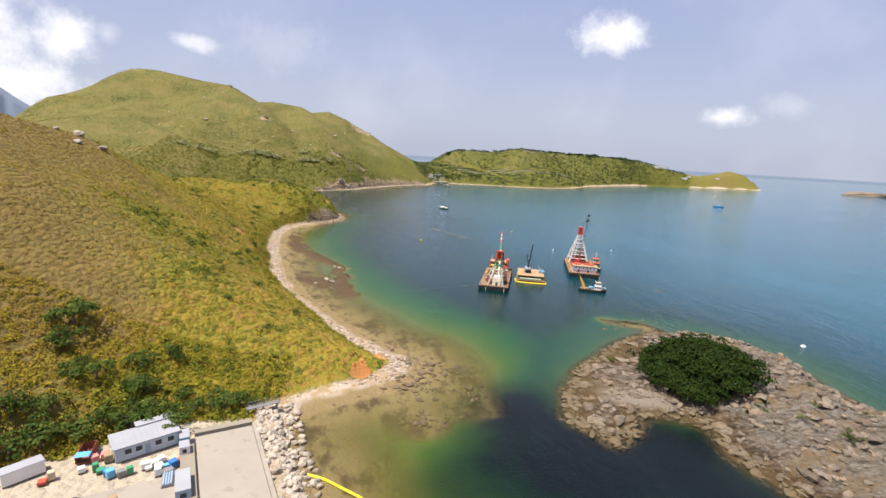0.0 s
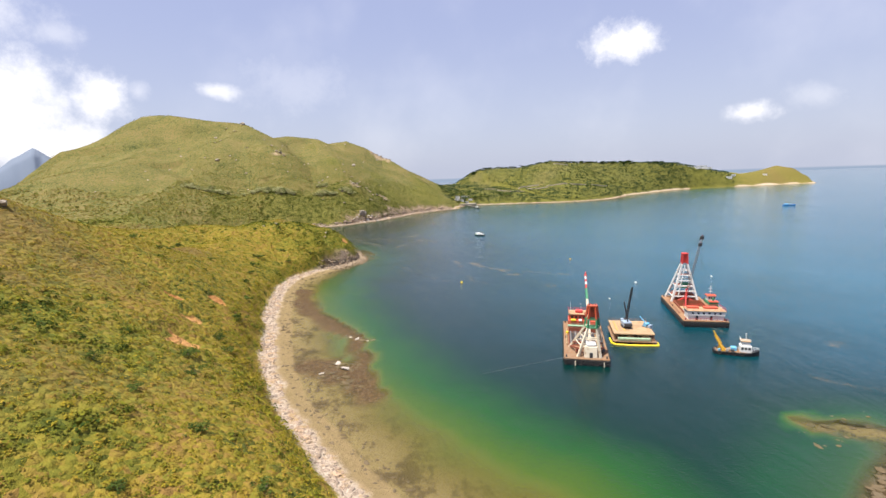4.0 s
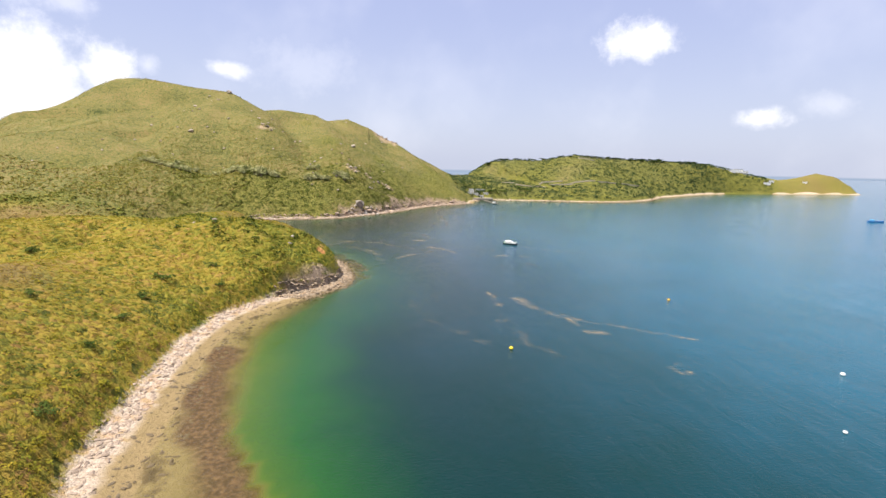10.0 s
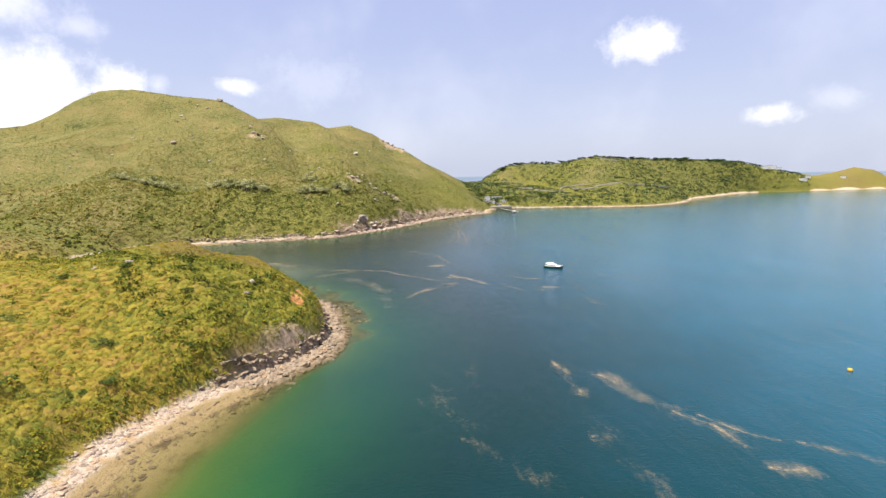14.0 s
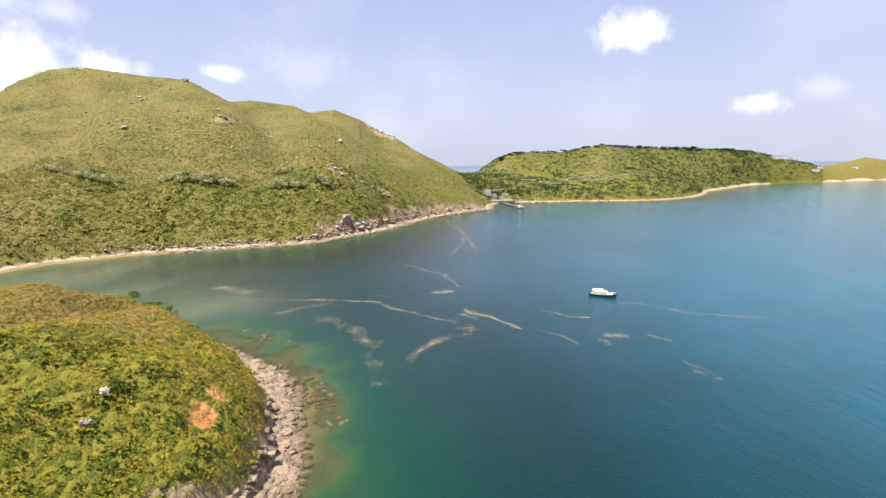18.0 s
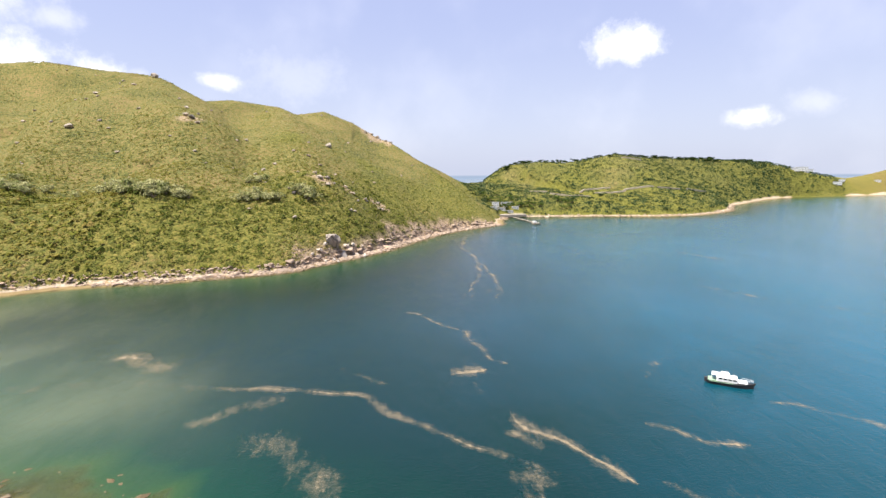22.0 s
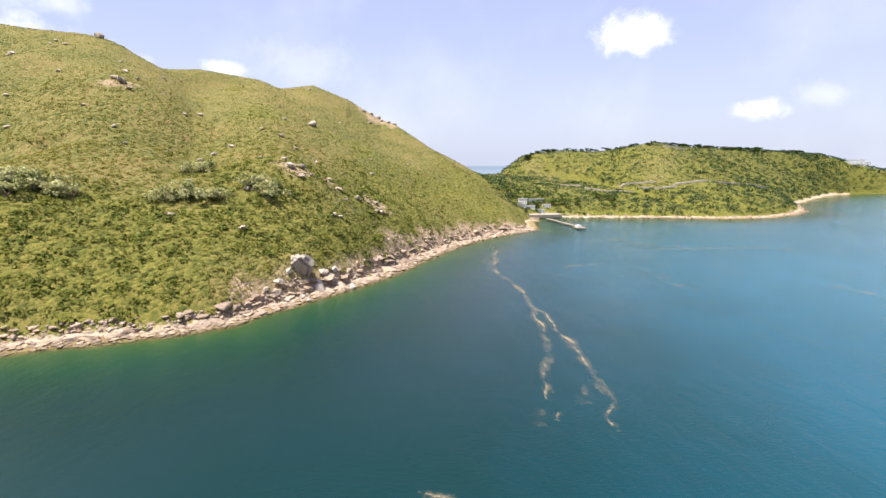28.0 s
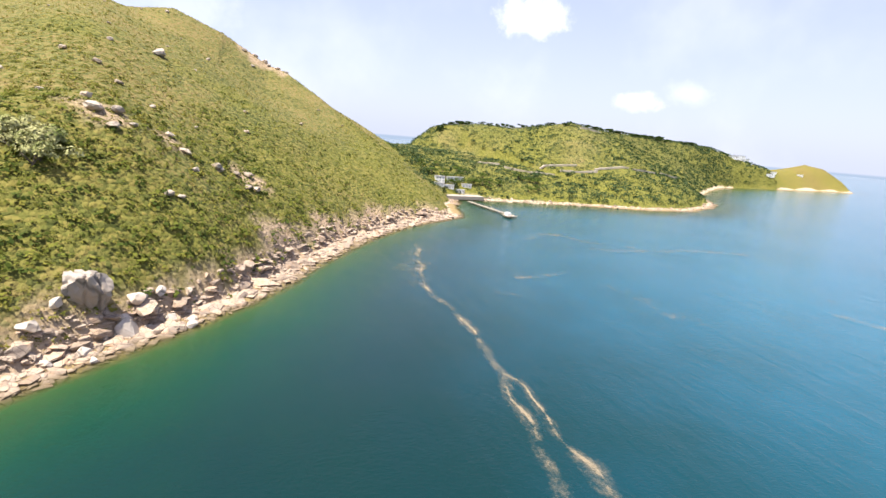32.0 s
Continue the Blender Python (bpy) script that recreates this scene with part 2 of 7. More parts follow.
    granite = s.mix(s.span(z, 0.5, 1.3, 0.85, 0.0), granite, (0.12, 0.08, 0.035))
    granite = s.mix(s.span(z, -0.3, 0.1), (0.07, 0.06, 0.03), granite)
    s.set("Base Color", s.mix(s.span(islet, -3.0, -1.5), land, granite))
    dome = s.math("MULTIPLY", s.cells(0.62), -1.1)
    rise = s.math("ADD", s.math("ADD", fine, s.math("MULTIPLY", s.noise(3.5, 3), 0.4)), s.math("MULTIPLY", dome, s.span(inland, 2.0, 6.0)))
    s.bump(s.math("ADD", rise, s.math("MULTIPLY", s.math("MULTIPLY", seam, 2.5), s.span(islet, -2.0, 0.0))), 0.9, 0.9)
    return s.m


def make_sea():
    s = Mat("sea_water", 0.09)
    depth = s.attr("depth")
    drift = s.math("MULTIPLY", s.math("SUBTRACT", s.noise(0.022, 5, 0.6), 0.5), 1.1)
    d = s.math("ADD", depth, s.math("MULTIPLY", drift, s.span(depth, 0.2, 2.0)))
    body = s.ramp(s.math("MULTIPLY", d, 1 / 8), (0.0, (0.13, 0.095, 0.035)), (0.10, (0.11, 0.095, 0.018)), (0.27, (0.040, 0.076, 0.006)), (0.47, (0.010, 0.056, 0.008)),
                  (0.68, (0.0015, 0.024, 0.011)), (0.95, (0.0004, 0.013, 0.015)))
    rocky = s.ramp(s.math("MULTIPLY", d, 1 / 8), (0.0, (0.10, 0.075, 0.03)), (0.08, (0.06, 0.064, 0.02)), (0.25, (0.018, 0.052, 0.016)), (0.55, (0.0022, 0.032, 0.018)), (0.92, (0.0004, 0.018, 0.022)))
    body = s.mix(s.attr("sand"), rocky, body)
    off = s.math("ADD", s.attr("offshore"), s.math("MULTIPLY", drift, 60.0))
    open_sea = s.ramp(s.math("MULTIPLY", off, 1 / 400), (0.0, (0.0004, 0.0120, 0.0105)), (0.09, (0.0005, 0.0160, 0.0190)), (0.20, (0.0010, 0.032, 0.049)), (0.36, (0.0030, 0.062, 0.103)), (0.65, (0.006, 0.095, 0.156)))
    body = s.mix(s.span(d, 4.0, 7.0), body, open_sea)
    silt = s.math("MULTIPLY", s.attr("milk"), s.span(s.noise(0.03, 5, 0.6, (1.0, 0.5, 1)), 0.3, 0.65, 0.45, 1.0))
    body = s.mix(silt, body, (0.115, 0.135, 0.085))
    s.set("Base Color", s.mix(s.math("MULTIPLY", s.attr("weed"), 0.98), body, (0.0008, 0.0022, 0.0024)))
    s.set("IOR", 1.333)
    s.set("Specular IOR Level", 0.5)
    wave = s.math("ADD", s.noise(0.42, 5, 0.62, (1.0, 0.4, 1)), s.math("MULTIPLY", s.noise(1.5, 4, 0.65, (0.7, 1.0, 1)), 0.5))
    swell = s.noise(0.12, 2, 0.5, (1.0, 0.28, 1))
    wave = s.math("ADD", wave, s.math("MULTIPLY", swell, 1.6))
    calm = s.span(s.noise(0.018, 5, 0.6, (1.0, 0.35, 1)), 0.38, 0.62, 0.75, 1.0)
    s.bump(s.math("MULTIPLY", wave, calm), 0.6, 0.42)
    s.set("Roughness", 0.1)
    see = s.add("ShaderNodeBsdfTransparent")
    blend = s.add("ShaderNodeMixShader")
    s.put(blend.inputs[0], s.span(depth, 0.0, 1.9, 0.88, 0.0))
    s.nt.links.new(s.b.outputs[0], blend.inputs[1])
    s.nt.links.new(see.outputs[0], blend.inputs[2])
    s.nt.links.new(blend.outputs[0], s.nt.nodes["Material Output"].inputs["Surface"])
    return s.m


def make_leaves(name, *stops, mottle=0.45):
    """Foliage whose colour goes by each clump's own tone."""
    s = Mat(name, 0.75)
    s.set("Specular IOR Level", 0.05)
    leaf = s.add("ShaderNodeNewGeometry").outputs["Random Per Island"]
    colour = s.ramp(s.attr("tone"), *stops)
    shade = s.mix(s.math("MULTIPLY", leaf, mottle), colour, (0.045, 0.06, 0.008))
    s.set("Base Color", shade)
    # leaves let some of the sun through
    thin = s.add("ShaderNodeBsdfTranslucent")
    s.put(thin.inputs["Color"], shade)
    blend = s.add("ShaderNodeMixShader")
    blend.inputs[0].default_value = 0.25
    s.nt.links.new(s.b.outputs[0], blend.inputs[1])
    s.nt.links.new(thin.outputs[0], blend.inputs[2])
    s.nt.links.new(blend.outputs[0], s.nt.nodes["Material Output"].inputs["Surface"])
    return s.m


def make_rock(name, dark, light, tide=0.0):
    s = Mat(name, 0.88)
    base = s.mix(s.noise(0.9, 6, 0.7), dark, light)
    base = s.mix(s.span(s.noise(0.35, 4), 0.48, 0.66, 0, 0.7), base, tuple(c * k for c, k in zip(light, (0.9, 0.74, 0.58))))
    each = s.add("ShaderNodeNewGeometry").outputs["Random Per Island"]
    base = s.mix(s.span(s.math("FRACT", s.math("ADD", s.chance(), each)), 0.3, 1.0, 0.0, 0.6), base, tuple(0.7 * c for c in dark))
    base = s.mix(s.span(s.cells(0.45, feature="DISTANCE_TO_EDGE"), 0.0, 0.045, 0.7, 0.0), base, tuple(0.3 * c for c in dark))
    if tide:
        base = s.mix(s.span(s.height(), 0.15, tide, 0.8, 0.0), base, (0.10, 0.07, 0.03))
    s.set("Base Color", base)
    s.bump(s.noise(2.5, 5, 0.7), 0.6, 0.25)
    return s.m


GROUND = make_ground()
SEA = make_sea()
SCRUB = make_leaves("scrub_leaves", (0.0, (0.262, 0.149, 0.050)), (0.18, (0.354, 0.230, 0.042)), (0.45, (0.366, 0.278, 0.030)), (0.7, (0.222, 0.214, 0.023)), (1.0, (0.030, 0.056, 0.010)), mottle=0.5)
# headland greens with extra blue mixed in for the haze of distance
HAZED_LEAVES = make_leaves("hazed_woodland_leaves", (0.0, (0.176, 0.169, 0.103)), (0.4, (0.120, 0.138, 0.066)), (0.75, (0.072, 0.102, 0.045)), (1.0, (0.027, 0.051, 0.025)))
# blue-grey base colour stands in for the haze over the far mountains
HAZED_HILLS = Mat("hazed_far_hills", 1.0).set("Base Color", (0.125, 0.155, 0.21)).m
SCRUB_FAR = make_leaves("hill_scrub_leaves", (0.0, (0.315, 0.216, 0.088)), (0.2, (0.282, 0.216, 0.064)), (0.45, (0.234, 0.199, 0.043)), (0.7, (0.157, 0.165, 0.029)), (1.0, (0.048, 0.071, 0.015)), mottle=0.45)
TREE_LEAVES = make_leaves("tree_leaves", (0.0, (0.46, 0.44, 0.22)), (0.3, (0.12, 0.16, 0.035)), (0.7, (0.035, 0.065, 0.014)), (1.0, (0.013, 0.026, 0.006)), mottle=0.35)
BARK = painted("bark", (0.13, 0.10, 0.07), 0.9, worn=0.1)
ROCK = make_rock("shore_rock", (0.185, 0.132, 0.096), (0.48, 0.385, 0.30), 0.9)
GREAT_ROCK = make_rock("great_boulder_rock", (0.27, 0.225, 0.19), (0.58, 0.52, 0.455))
SPUR_ROCK = make_rock("spur_rock", (0.14, 0.10, 0.066), (0.37, 0.29, 0.20), 0.9)
HILL_ROCK = make_rock("hill_rock", (0.24, 0.195, 0.15), (0.49, 0.425, 0.35))
ARMOUR = make_rock("armour_stone", (0.30, 0.25, 0.20), (0.54, 0.47, 0.39), 0.9)
ISLET_ROCK = make_rock("islet_rock", (0.07, 0.048, 0.033), (0.29, 0.24, 0.185), 2.2)

# ---- lie of the land ----
COAST_SOUTH = [(60, -900), (25, -300), (0, 20), (-6, 70), (-10, 88), (-16, 102), (-17, 108), (-11, 113), (-1, 117), (8, 121), (17, 128),
               (19, 138), (15, 148), (7, 155), (-2, 169), (-11, 184), (-22, 203), (-33, 230), (-39, 250), (-46, 285), (-55, 325),
               (-59, 360), (-58, 388), (-50, 404), (-38, 424), (-28, 440), (-25, 455), (-27, 472), (-31, 487), (-34, 497), (-37, 505), (-46, 514), (-57, 525), (-66, 533), (-77, 541), (-98, 555)]
COAST_MIDDLE = [(-130, 578), (-190, 612), (-232, 640), (-243, 662), (-226, 694), (-177, 720), (-127, 731), (-84, 740), (-66, 750), (-53, 769),
                (-39, 786), (-24, 804), (-14, 818), (6, 858), (31, 900), (56, 934), (80, 960), (114, 987), (122, 1006), (128, 1040), (145, 1082)]
COAST_NORTH = [(205, 1084), (270, 1076), (343, 1062), (405, 1068), (455, 1096), (503, 1132), (577, 1230), (690, 1325), (800, 1412), (930, 1470),
               (1045, 1484), (1120, 1496), (1200, 1520), (1290, 1530), (1345, 1522), (1385, 1545), (1380, 1640), (1370, 1800), (1400, 2050), (900, 2250), (0, 2450),
               (-1200, 3200), (-2550, 3200), (-2590, 1500), (-2550, -880)]
ISLET = [(57, 121), (51, 106), (58, 94), (66, 100), (70, 107), (80, 105), (88, 100), (83, 88), (88, 74), (100, 58), (130, 50), (146, 70), (141, 96), (140, 112),
         (143, 130), (139, 148), (126, 160), (112, 166), (96, 158), (84, 150), (70, 138)]
RIDGE_MAIN = [(-2600, 1500, 60), (-1500, 1500, 50), (-1000, 1430, 55), (-826, 1350, 62), (-756, 1320, 80), (-690, 1300, 104), (-605, 1265, 146), (-520, 1207, 211), (-480, 1192, 210),
              (-365, 1140, 188), (-310, 1125, 181), (-285, 1122, 167), (-255, 1135, 150), (-225, 1155, 155), (-175, 1183, 151), (-142, 1178, 138), (-102, 1175, 143), (-62, 1180, 128), (-24, 1180, 105),
              (0, 1202, 90), (60, 1240, 60), (108, 1268, 38)]
RIDGE_NORTH = [(108, 1268, 38), (150, 1335, 38), (190, 1390, 50), (236, 1420, 72), (285, 1400, 77), (335, 1392, 75), (380, 1378, 82), (421, 1368, 90), (490, 1385, 84), (560, 1430, 84), (720, 1500, 83), (890, 1545, 78),
               (970, 1550, 62), (1050, 1548, 46), (1150, 1580, 34), (1230, 1606, 44), (1300, 1612, 60), (1342, 1580, 44), (1362, 1548, 12)]
VALLEY_NORTH = [(160, 1345, 36), (150, 1460, 26), (110, 1600, 18), (0, 1900, 20)]
RIDGE_NEAR = [(-500, 100, 150), (-260, 150, 110), (-165, 195, 76), (-131, 245, 60), (-118, 275, 45), (-116, 330, 28), (-120, 385, 21), (-108, 425, 24), (-80, 446, 27), (-55, 462, 20)]
RIDGE_BACK = [(-500, 100, 150), (-330, 280, 80), (-215, 365, 43), (-170, 405, 32), (-137, 449, 27), (-108, 425, 24)]
RIDGE_WEST = [(-1000, 1430, 62), (-700, 700, 40), (-500, 500, 60), (-330, 280, 80)]
SPUR_EAST = [(-170, 1185, 152), (-140, 1070, 122), (-110, 985, 99), (-92, 915, 70), (-78, 870, 56)]
SPUR_WEST = [(-302, 1125, 180), (-240, 1010, 132), (-198, 940, 108), (-170, 870, 66), (-178, 805, 46)]
SPUR_TIP = [(-80, 446, 27), (-64, 434, 21), (-56, 430, 16)]
SPUR_BAY = [(-108, 425, 24), (-104, 470, 27), (-98, 505, 25), (-86, 517, 19)]
SPUR_EDGE = [(-80, 446, 27), (-72, 475, 23), (-70, 500, 18), (-78, 516, 16)]
SPUR_MID = [(-302, 1125, 180), (-300, 1010, 138), (-293, 927, 97), (-286, 850, 58)]
SPUR_FAR = [(-520, 1207, 213), (-450, 1080, 140), (-430, 930, 96), (-330, 860, 66), (-272, 785, 48)]
RIDGES = (RIDGE_MAIN, RIDGE_NORTH, VALLEY_NORTH, RIDGE_NEAR, RIDGE_BACK, RIDGE_WEST, SPUR_EAST, SPUR_WEST, SPUR_FAR, SPUR_TIP, SPUR_BAY, SPUR_EDGE, SPUR_MID)
# bare earth slips on the bank: place, size
SLIPS = [(-61, 216, 7), (-67, 238, 5), (-70.6, 268.5, 4), (-77, 249, 3.5), (-40.4, 456, 3.2), (-40.4, 463, 3), (-34, 470, 3), (3, 142, 4), (-2, 132, 4)]
# weedy reef edge along the beach, and flats behind it
REEF_LINE = [(-9, 212), (-12, 224), (-13, 238), (-13, 250), (-15, 261), (-21, 274), (-30, 288), (-41, 306), (-49, 328), (-55, 356)]
REEF_PATCHES = [(-24, 238, 9), (-30, 240, 7), (-18, 232, 8)]
# rocky shoals: place, size, depth of their tops
SHOALS = [(-70, 543, 15, 1.2), (-56, 535, 16, 1.1), (-42, 519, 15, 1.1), (-33, 503, 13, 0.9), (-27, 490, 12, 0.7), (-24, 480, 10, 0.9), (-22, 462, 9, 1.1), (24, 128, 14, 0.7), (28, 114, 12, 0.9),
          (112, 174, 13, 0.3), (100, 178, 9, 0.6), (14, 108, 9, 0.4)]


def way_to(xs, ys, line, closed=False):
    """The distance of every point from a line, and how far along its nodes the nearest place is."""
    best, where = np.full(xs.shape, 1e9), np.zeros(xs.shape)
    nodes = list(line) + ([line[0]] if closed else [])
    for n, (a, b) in enumerate(zip(nodes, nodes[1:])):
        dx, dy = b[0] - a[0], b[1] - a[1]
        u = np.clip(((xs - a[0]) * dx + (ys - a[1]) * dy) / (dx * dx + dy * dy), 0, 1)
        d = np.hypot(xs - a[0] - u * dx, ys - a[1] - u * dy)
        nearer = d < best
        best, where = np.where(nearer, d, best), np.where(nearer, n + u, where)
    return best, where


def inside(xs, ys, ring):
    odd = np.zeros(xs.shape, bool)
    for (x0, y0), (x1, y1) in zip(ring, ring[1:] + ring[:1]):
        if y0 != y1:
            odd ^= ((y0 > ys) != (y1 > ys)) & (xs < (x1 - x0) * (ys - y0) / (y1 - y0) + x0)
    return odd


LATTICE = np.random.RandomState(7).rand(256, 256)


def lumps(xs, ys, size, octaves=4, shift=0.0):
    """Smooth value noise between -1 and 1."""
    total, weight, power = np.zeros(np.shape(xs)), 0.0, 1.0
    for o in range(octaves):
        u, v = xs / size + 17.3 * o + shift, ys / size + 9.1 * o - shift
        i, j = np.floor(u).astype(int), np.floor(v).astype(int)
        a, b = u - i, v - j
        a, b = a * a * (3 - 2 * a), b * b * (3 - 2 * b)
        i, j = i % 256, j % 256
        k, m = (i + 1) % 256, (j + 1) % 256
        total = total + power * ((LATTICE[i, j] * (1 - a) + LATTICE[k, j] * a) * (1 - b) + (LATTICE[i, m] * (1 - a) + LATTICE[k, m] * a) * b)
        weight, power, size = weight + power, power * 0.5, size * 0.5
    return 2 * total / weight - 1


MAINLAND = COAST_SOUTH + COAST_MIDDLE + COAST_NORTH


YARD = [(-76, 20), (-76, 88), (-58, 93), (-50, 100), (-40, 105), (-26, 106), (-21, 96), (-15, 78), (-8, 50), (-4, 20)]


def smooth_step(x, a, b):
    u = np.clip((x - a) / (b - a), 0, 1)
    return u * u * (3 - 2 * u)


def coast_distance(xs, ys):
    """Metres inland from the waterline (negative at sea), for the mainland and the islet."""
    wob = 1.8 * lumps(xs, ys, 14, 3) + 2.0 * lumps(xs, ys, 40, 2, 3.0) * smooth_step(ys, 560, 800)
    d, _ = way_to(xs, ys, MAINLAND, True)
    d = np.where(inside(xs, ys, MAINLAND), d, -d) + wob
    e, _ = way_to(xs, ys, ISLET, True)
    e = np.where(inside(xs, ys, ISLET), e, -e) + 1.2 * lumps(xs, ys, 7, 3)
    return d, e


def beach_width(ys):
    """How far the shingle reaches inland from the waterline."""
    return np.interp(ys, [0, 110, 135, 160, 250, 330, 400, 440, 470, 488, 505, 530, 560, 640, 700, 740, 900, 990, 1060, 1500], [3, 8, 12, 11, 11, 12, 12, 7, 5, 6, 11, 13, 12, 9, 8, 6, 9, 9, 8, 5])


def reef_share(xs, ys):
    """How far a place belongs to the weedy reef off the beach, from 0 to 1."""
    rag = lumps(xs, ys, 11, 4, 8.0)
    d, _ = way_to(xs, ys, REEF_LINE)
    near = d / 6.0
    for x, y, r in REEF_PATCHES:
        near = np.minimum(near, np.hypot(xs - x, ys - y) / r)
    return 1 - smooth_step(near + 0.75 * rag, 0.45, 1.1)


def height(xs, ys):
    """Height over the sea at every point."""
    d, e = coast_distance(xs, ys)
    num, den, near = np.zeros(xs.shape), np.zeros(xs.shape), np.full(xs.shape, 1e9)
    for ridge in RIDGES:
        r, at = way_to(xs, ys, [(x, y) for x, y, _ in ridge])
        top = np.interp(at, range(len(ridge)), [z for *_, z in ridge])
        w = 1 / (r + 3) ** 4
        num, den, near = num + w * top, den + w, np.minimum(near, r)
    top = num / den
    soft = np.interp(ys, [560, 720], [5.0, 20.0])
    near = np.sqrt(near ** 2 + soft ** 2) - soft
    width = beach_width(ys)
    inland = np.maximum(d - width, 0)
    share = inland / (inland + near + 1e-6)
    rise = top * share ** np.interp(ys, [110, 165], [1.5, 0.8])
    rag_soil = lumps(xs, ys, 4, 2, 6.0)
    rise = rise - 25 * np.exp(-((xs + 585) ** 2 + (ys - 1105) ** 2) / 3025) - 16 * np.exp(-((xs + 620) ** 2 + (ys - 1150) ** 2) / 2800)
    for x, y, r in SLIPS:
        rise = rise - 0.34 * r * (1 - smooth_step(np.hypot(xs - x, (ys - y) * 0.8) / r + 0.25 * rag_soil, 0.55, 0.95))
    rough = smooth_step(inland, 4, 60)
    rise = rise + rough * (lumps(xs, ys, 90, 4) * 6 + lumps(xs, ys, 22, 3, 5.0) * 1.6) * np.clip(near / 60, 0.15, 1)
    bank = (2.2 + 2.6 * smooth_step(ys, 425, 440) * (1 - smooth_step(ys, 498, 512)) + 1.5 * smooth_step(ys, 750, 775) * (1 - smooth_step(ys, 960, 1000))) * smooth_step(inland, 0, np.interp(ys, [420, 440, 500, 515], [7, 4, 4, 7]))
    beach = np.clip(d, 0, None)
    shore = np.minimum(beach, width) * 0.13 + 0.25 * lumps(xs, ys, 4, 3) * smooth_step(d, 1, 5)
    land = shore + bank + rise
    out = np.maximum(-d, 0)
    flat_run = np.interp(ys, [0, 130, 200, 240, 300, 400, 430], [17, 20, 19, 13, 10, 8, 6])
    beyond = np.maximum(out - flat_run, 0)
    sandy = 0.078 * np.minimum(out, flat_run) + 3.4 * (1 - np.exp(-beyond / np.interp(ys, [0, 200, 430], [30, 30, 16]))) + 5.0 * (1 - np.exp(-beyond / 95))
    rocky = 3.8 * (1 - np.exp(-out / 9)) + 5.0 * (1 - np.exp(-out / 95))
    mixed = smooth_step(ys, 385, 440)
    bed = -(sandy * (1 - mixed) + rocky * mixed) + 0.2 * lumps(xs, ys, 9, 3) * smooth_step(out, 0.5, 4)
    rag, rip = 0.5 * lumps(xs, ys, 8, 3, 2.0), 0.35 * lumps(xs, ys, 4, 2)
    for x, y, r, top_depth in SHOALS:
        w = 1 - smooth_step(np.hypot(xs - x, ys - y) / r + rag, 0.35, 1.15)
        bed = np.maximum(bed, bed * (1 - w) - w * (top_depth + rip))
    reef = reef_share(xs, ys)
    bed = np.where(d < 0, np.maximum(bed, bed * (1 - reef) - reef * (0.3 + 0.3 * rip)), bed)
    z = np.where(d > 0, land, bed)
    inner = np.maximum(e, 0)
    rock = 8.5 * (1 - np.exp(-inner / 9)) + smooth_step(e, 0, 6) * (2.4 * lumps(xs, ys, 10, 4) + 1.2 * lumps(xs, ys, 4.5, 2) - 2.4 * np.clip(1 - 5 * np.abs(lumps(xs + 0.6 * ys, ys, 16, 3, 4.0)), 0, 1))
    low = np.interp(xs - ys * 0.2, [30, 66, 78, 100], [0.35, 0.35, 0.75, 1.0])
    isle = np.where(e > 0, rock * low, -6.0 * (1 - np.exp(np.minimum(e, 0) / 12)))
    isle = np.maximum(isle, np.where(e < 0, bed, -9.0))
    flat, _ = way_to(xs, ys, YARD, True)
    flat = np.where(inside(xs, ys, YARD), -flat, flat)
    level = 1 - smooth_step(flat, 0.0, 15.0)
    z = np.where(d > 0, z * (1 - level) + 2.7 * level * smooth_step(d, 0, 5), z)
    return np.maximum(z, isle), d, e


def steps(*pieces):
    out = []
    for a, b, step in pieces:
        out += list(np.arange(a, b, step))
    return np.array(out + [pieces[-1][1]])


def mesh_of(name, verts, faces, smooth=True):
    me = bpy.data.meshes.new(name)
    verts, faces = np.asarray(verts, np.float32), np.asarray(faces, np.int32)
    n = faces.shape[1]
    me.vertices.add(len(verts))
    me.vertices.foreach_set("co", verts.ravel())
    me.loops.add(faces.size)
    me.loops.foreach_set("vertex_index", faces.ravel())
    me.polygons.add(len(faces))
    me.polygons.foreach_set("loop_start", np.arange(0, faces.size, n, dtype=np.int32))
    me.polygons.foreach_set("use_smooth", np.full(len(faces), smooth))
    me.update(calc_edges=True)
    return me


def grid_mesh(name, gx, gy, gz):
    verts = np.stack([gx.ravel(), gy.ravel(), gz.ravel()], 1)
    rows, cols = gx.shape
    i = (np.arange(rows - 1)[:, None] * cols + np.arange(cols - 1)).ravel()
    return mesh_of(name, verts, np.stack([i, i + 1, i + cols + 1, i + cols], 1))


def give(me, name, values):
    me.attributes.new(name, "FLOAT", "POINT").data.foreach_set("value", np.asarray(values, np.float32).ravel())


gx, gy = np.meshgrid(steps((-2600, -420, 30), (-420, -140, 5), (-140, 160, 1.8), (160, 560, 7), (560, 1700, 16)),
                     steps((-900, 40, 25), (40, 560, 1.8), (560, 1120, 4.5), (1120, 1500, 10), (1500, 3300, 30)))
gz, g_coast, g_islet = height(gx, gy)
ground_mesh = grid_mesh("ground", gx, gy, gz)
give(ground_mesh, "coast", np.maximum(g_coast, -50))
give(ground_mesh, "islet", np.maximum(g_islet, -50))
give(ground_mesh, "inland", g_coast - beach_width(gy) + 25 * smooth_step(gx, 860, 960) * (1 - smooth_step(gx, 1000, 1060)))


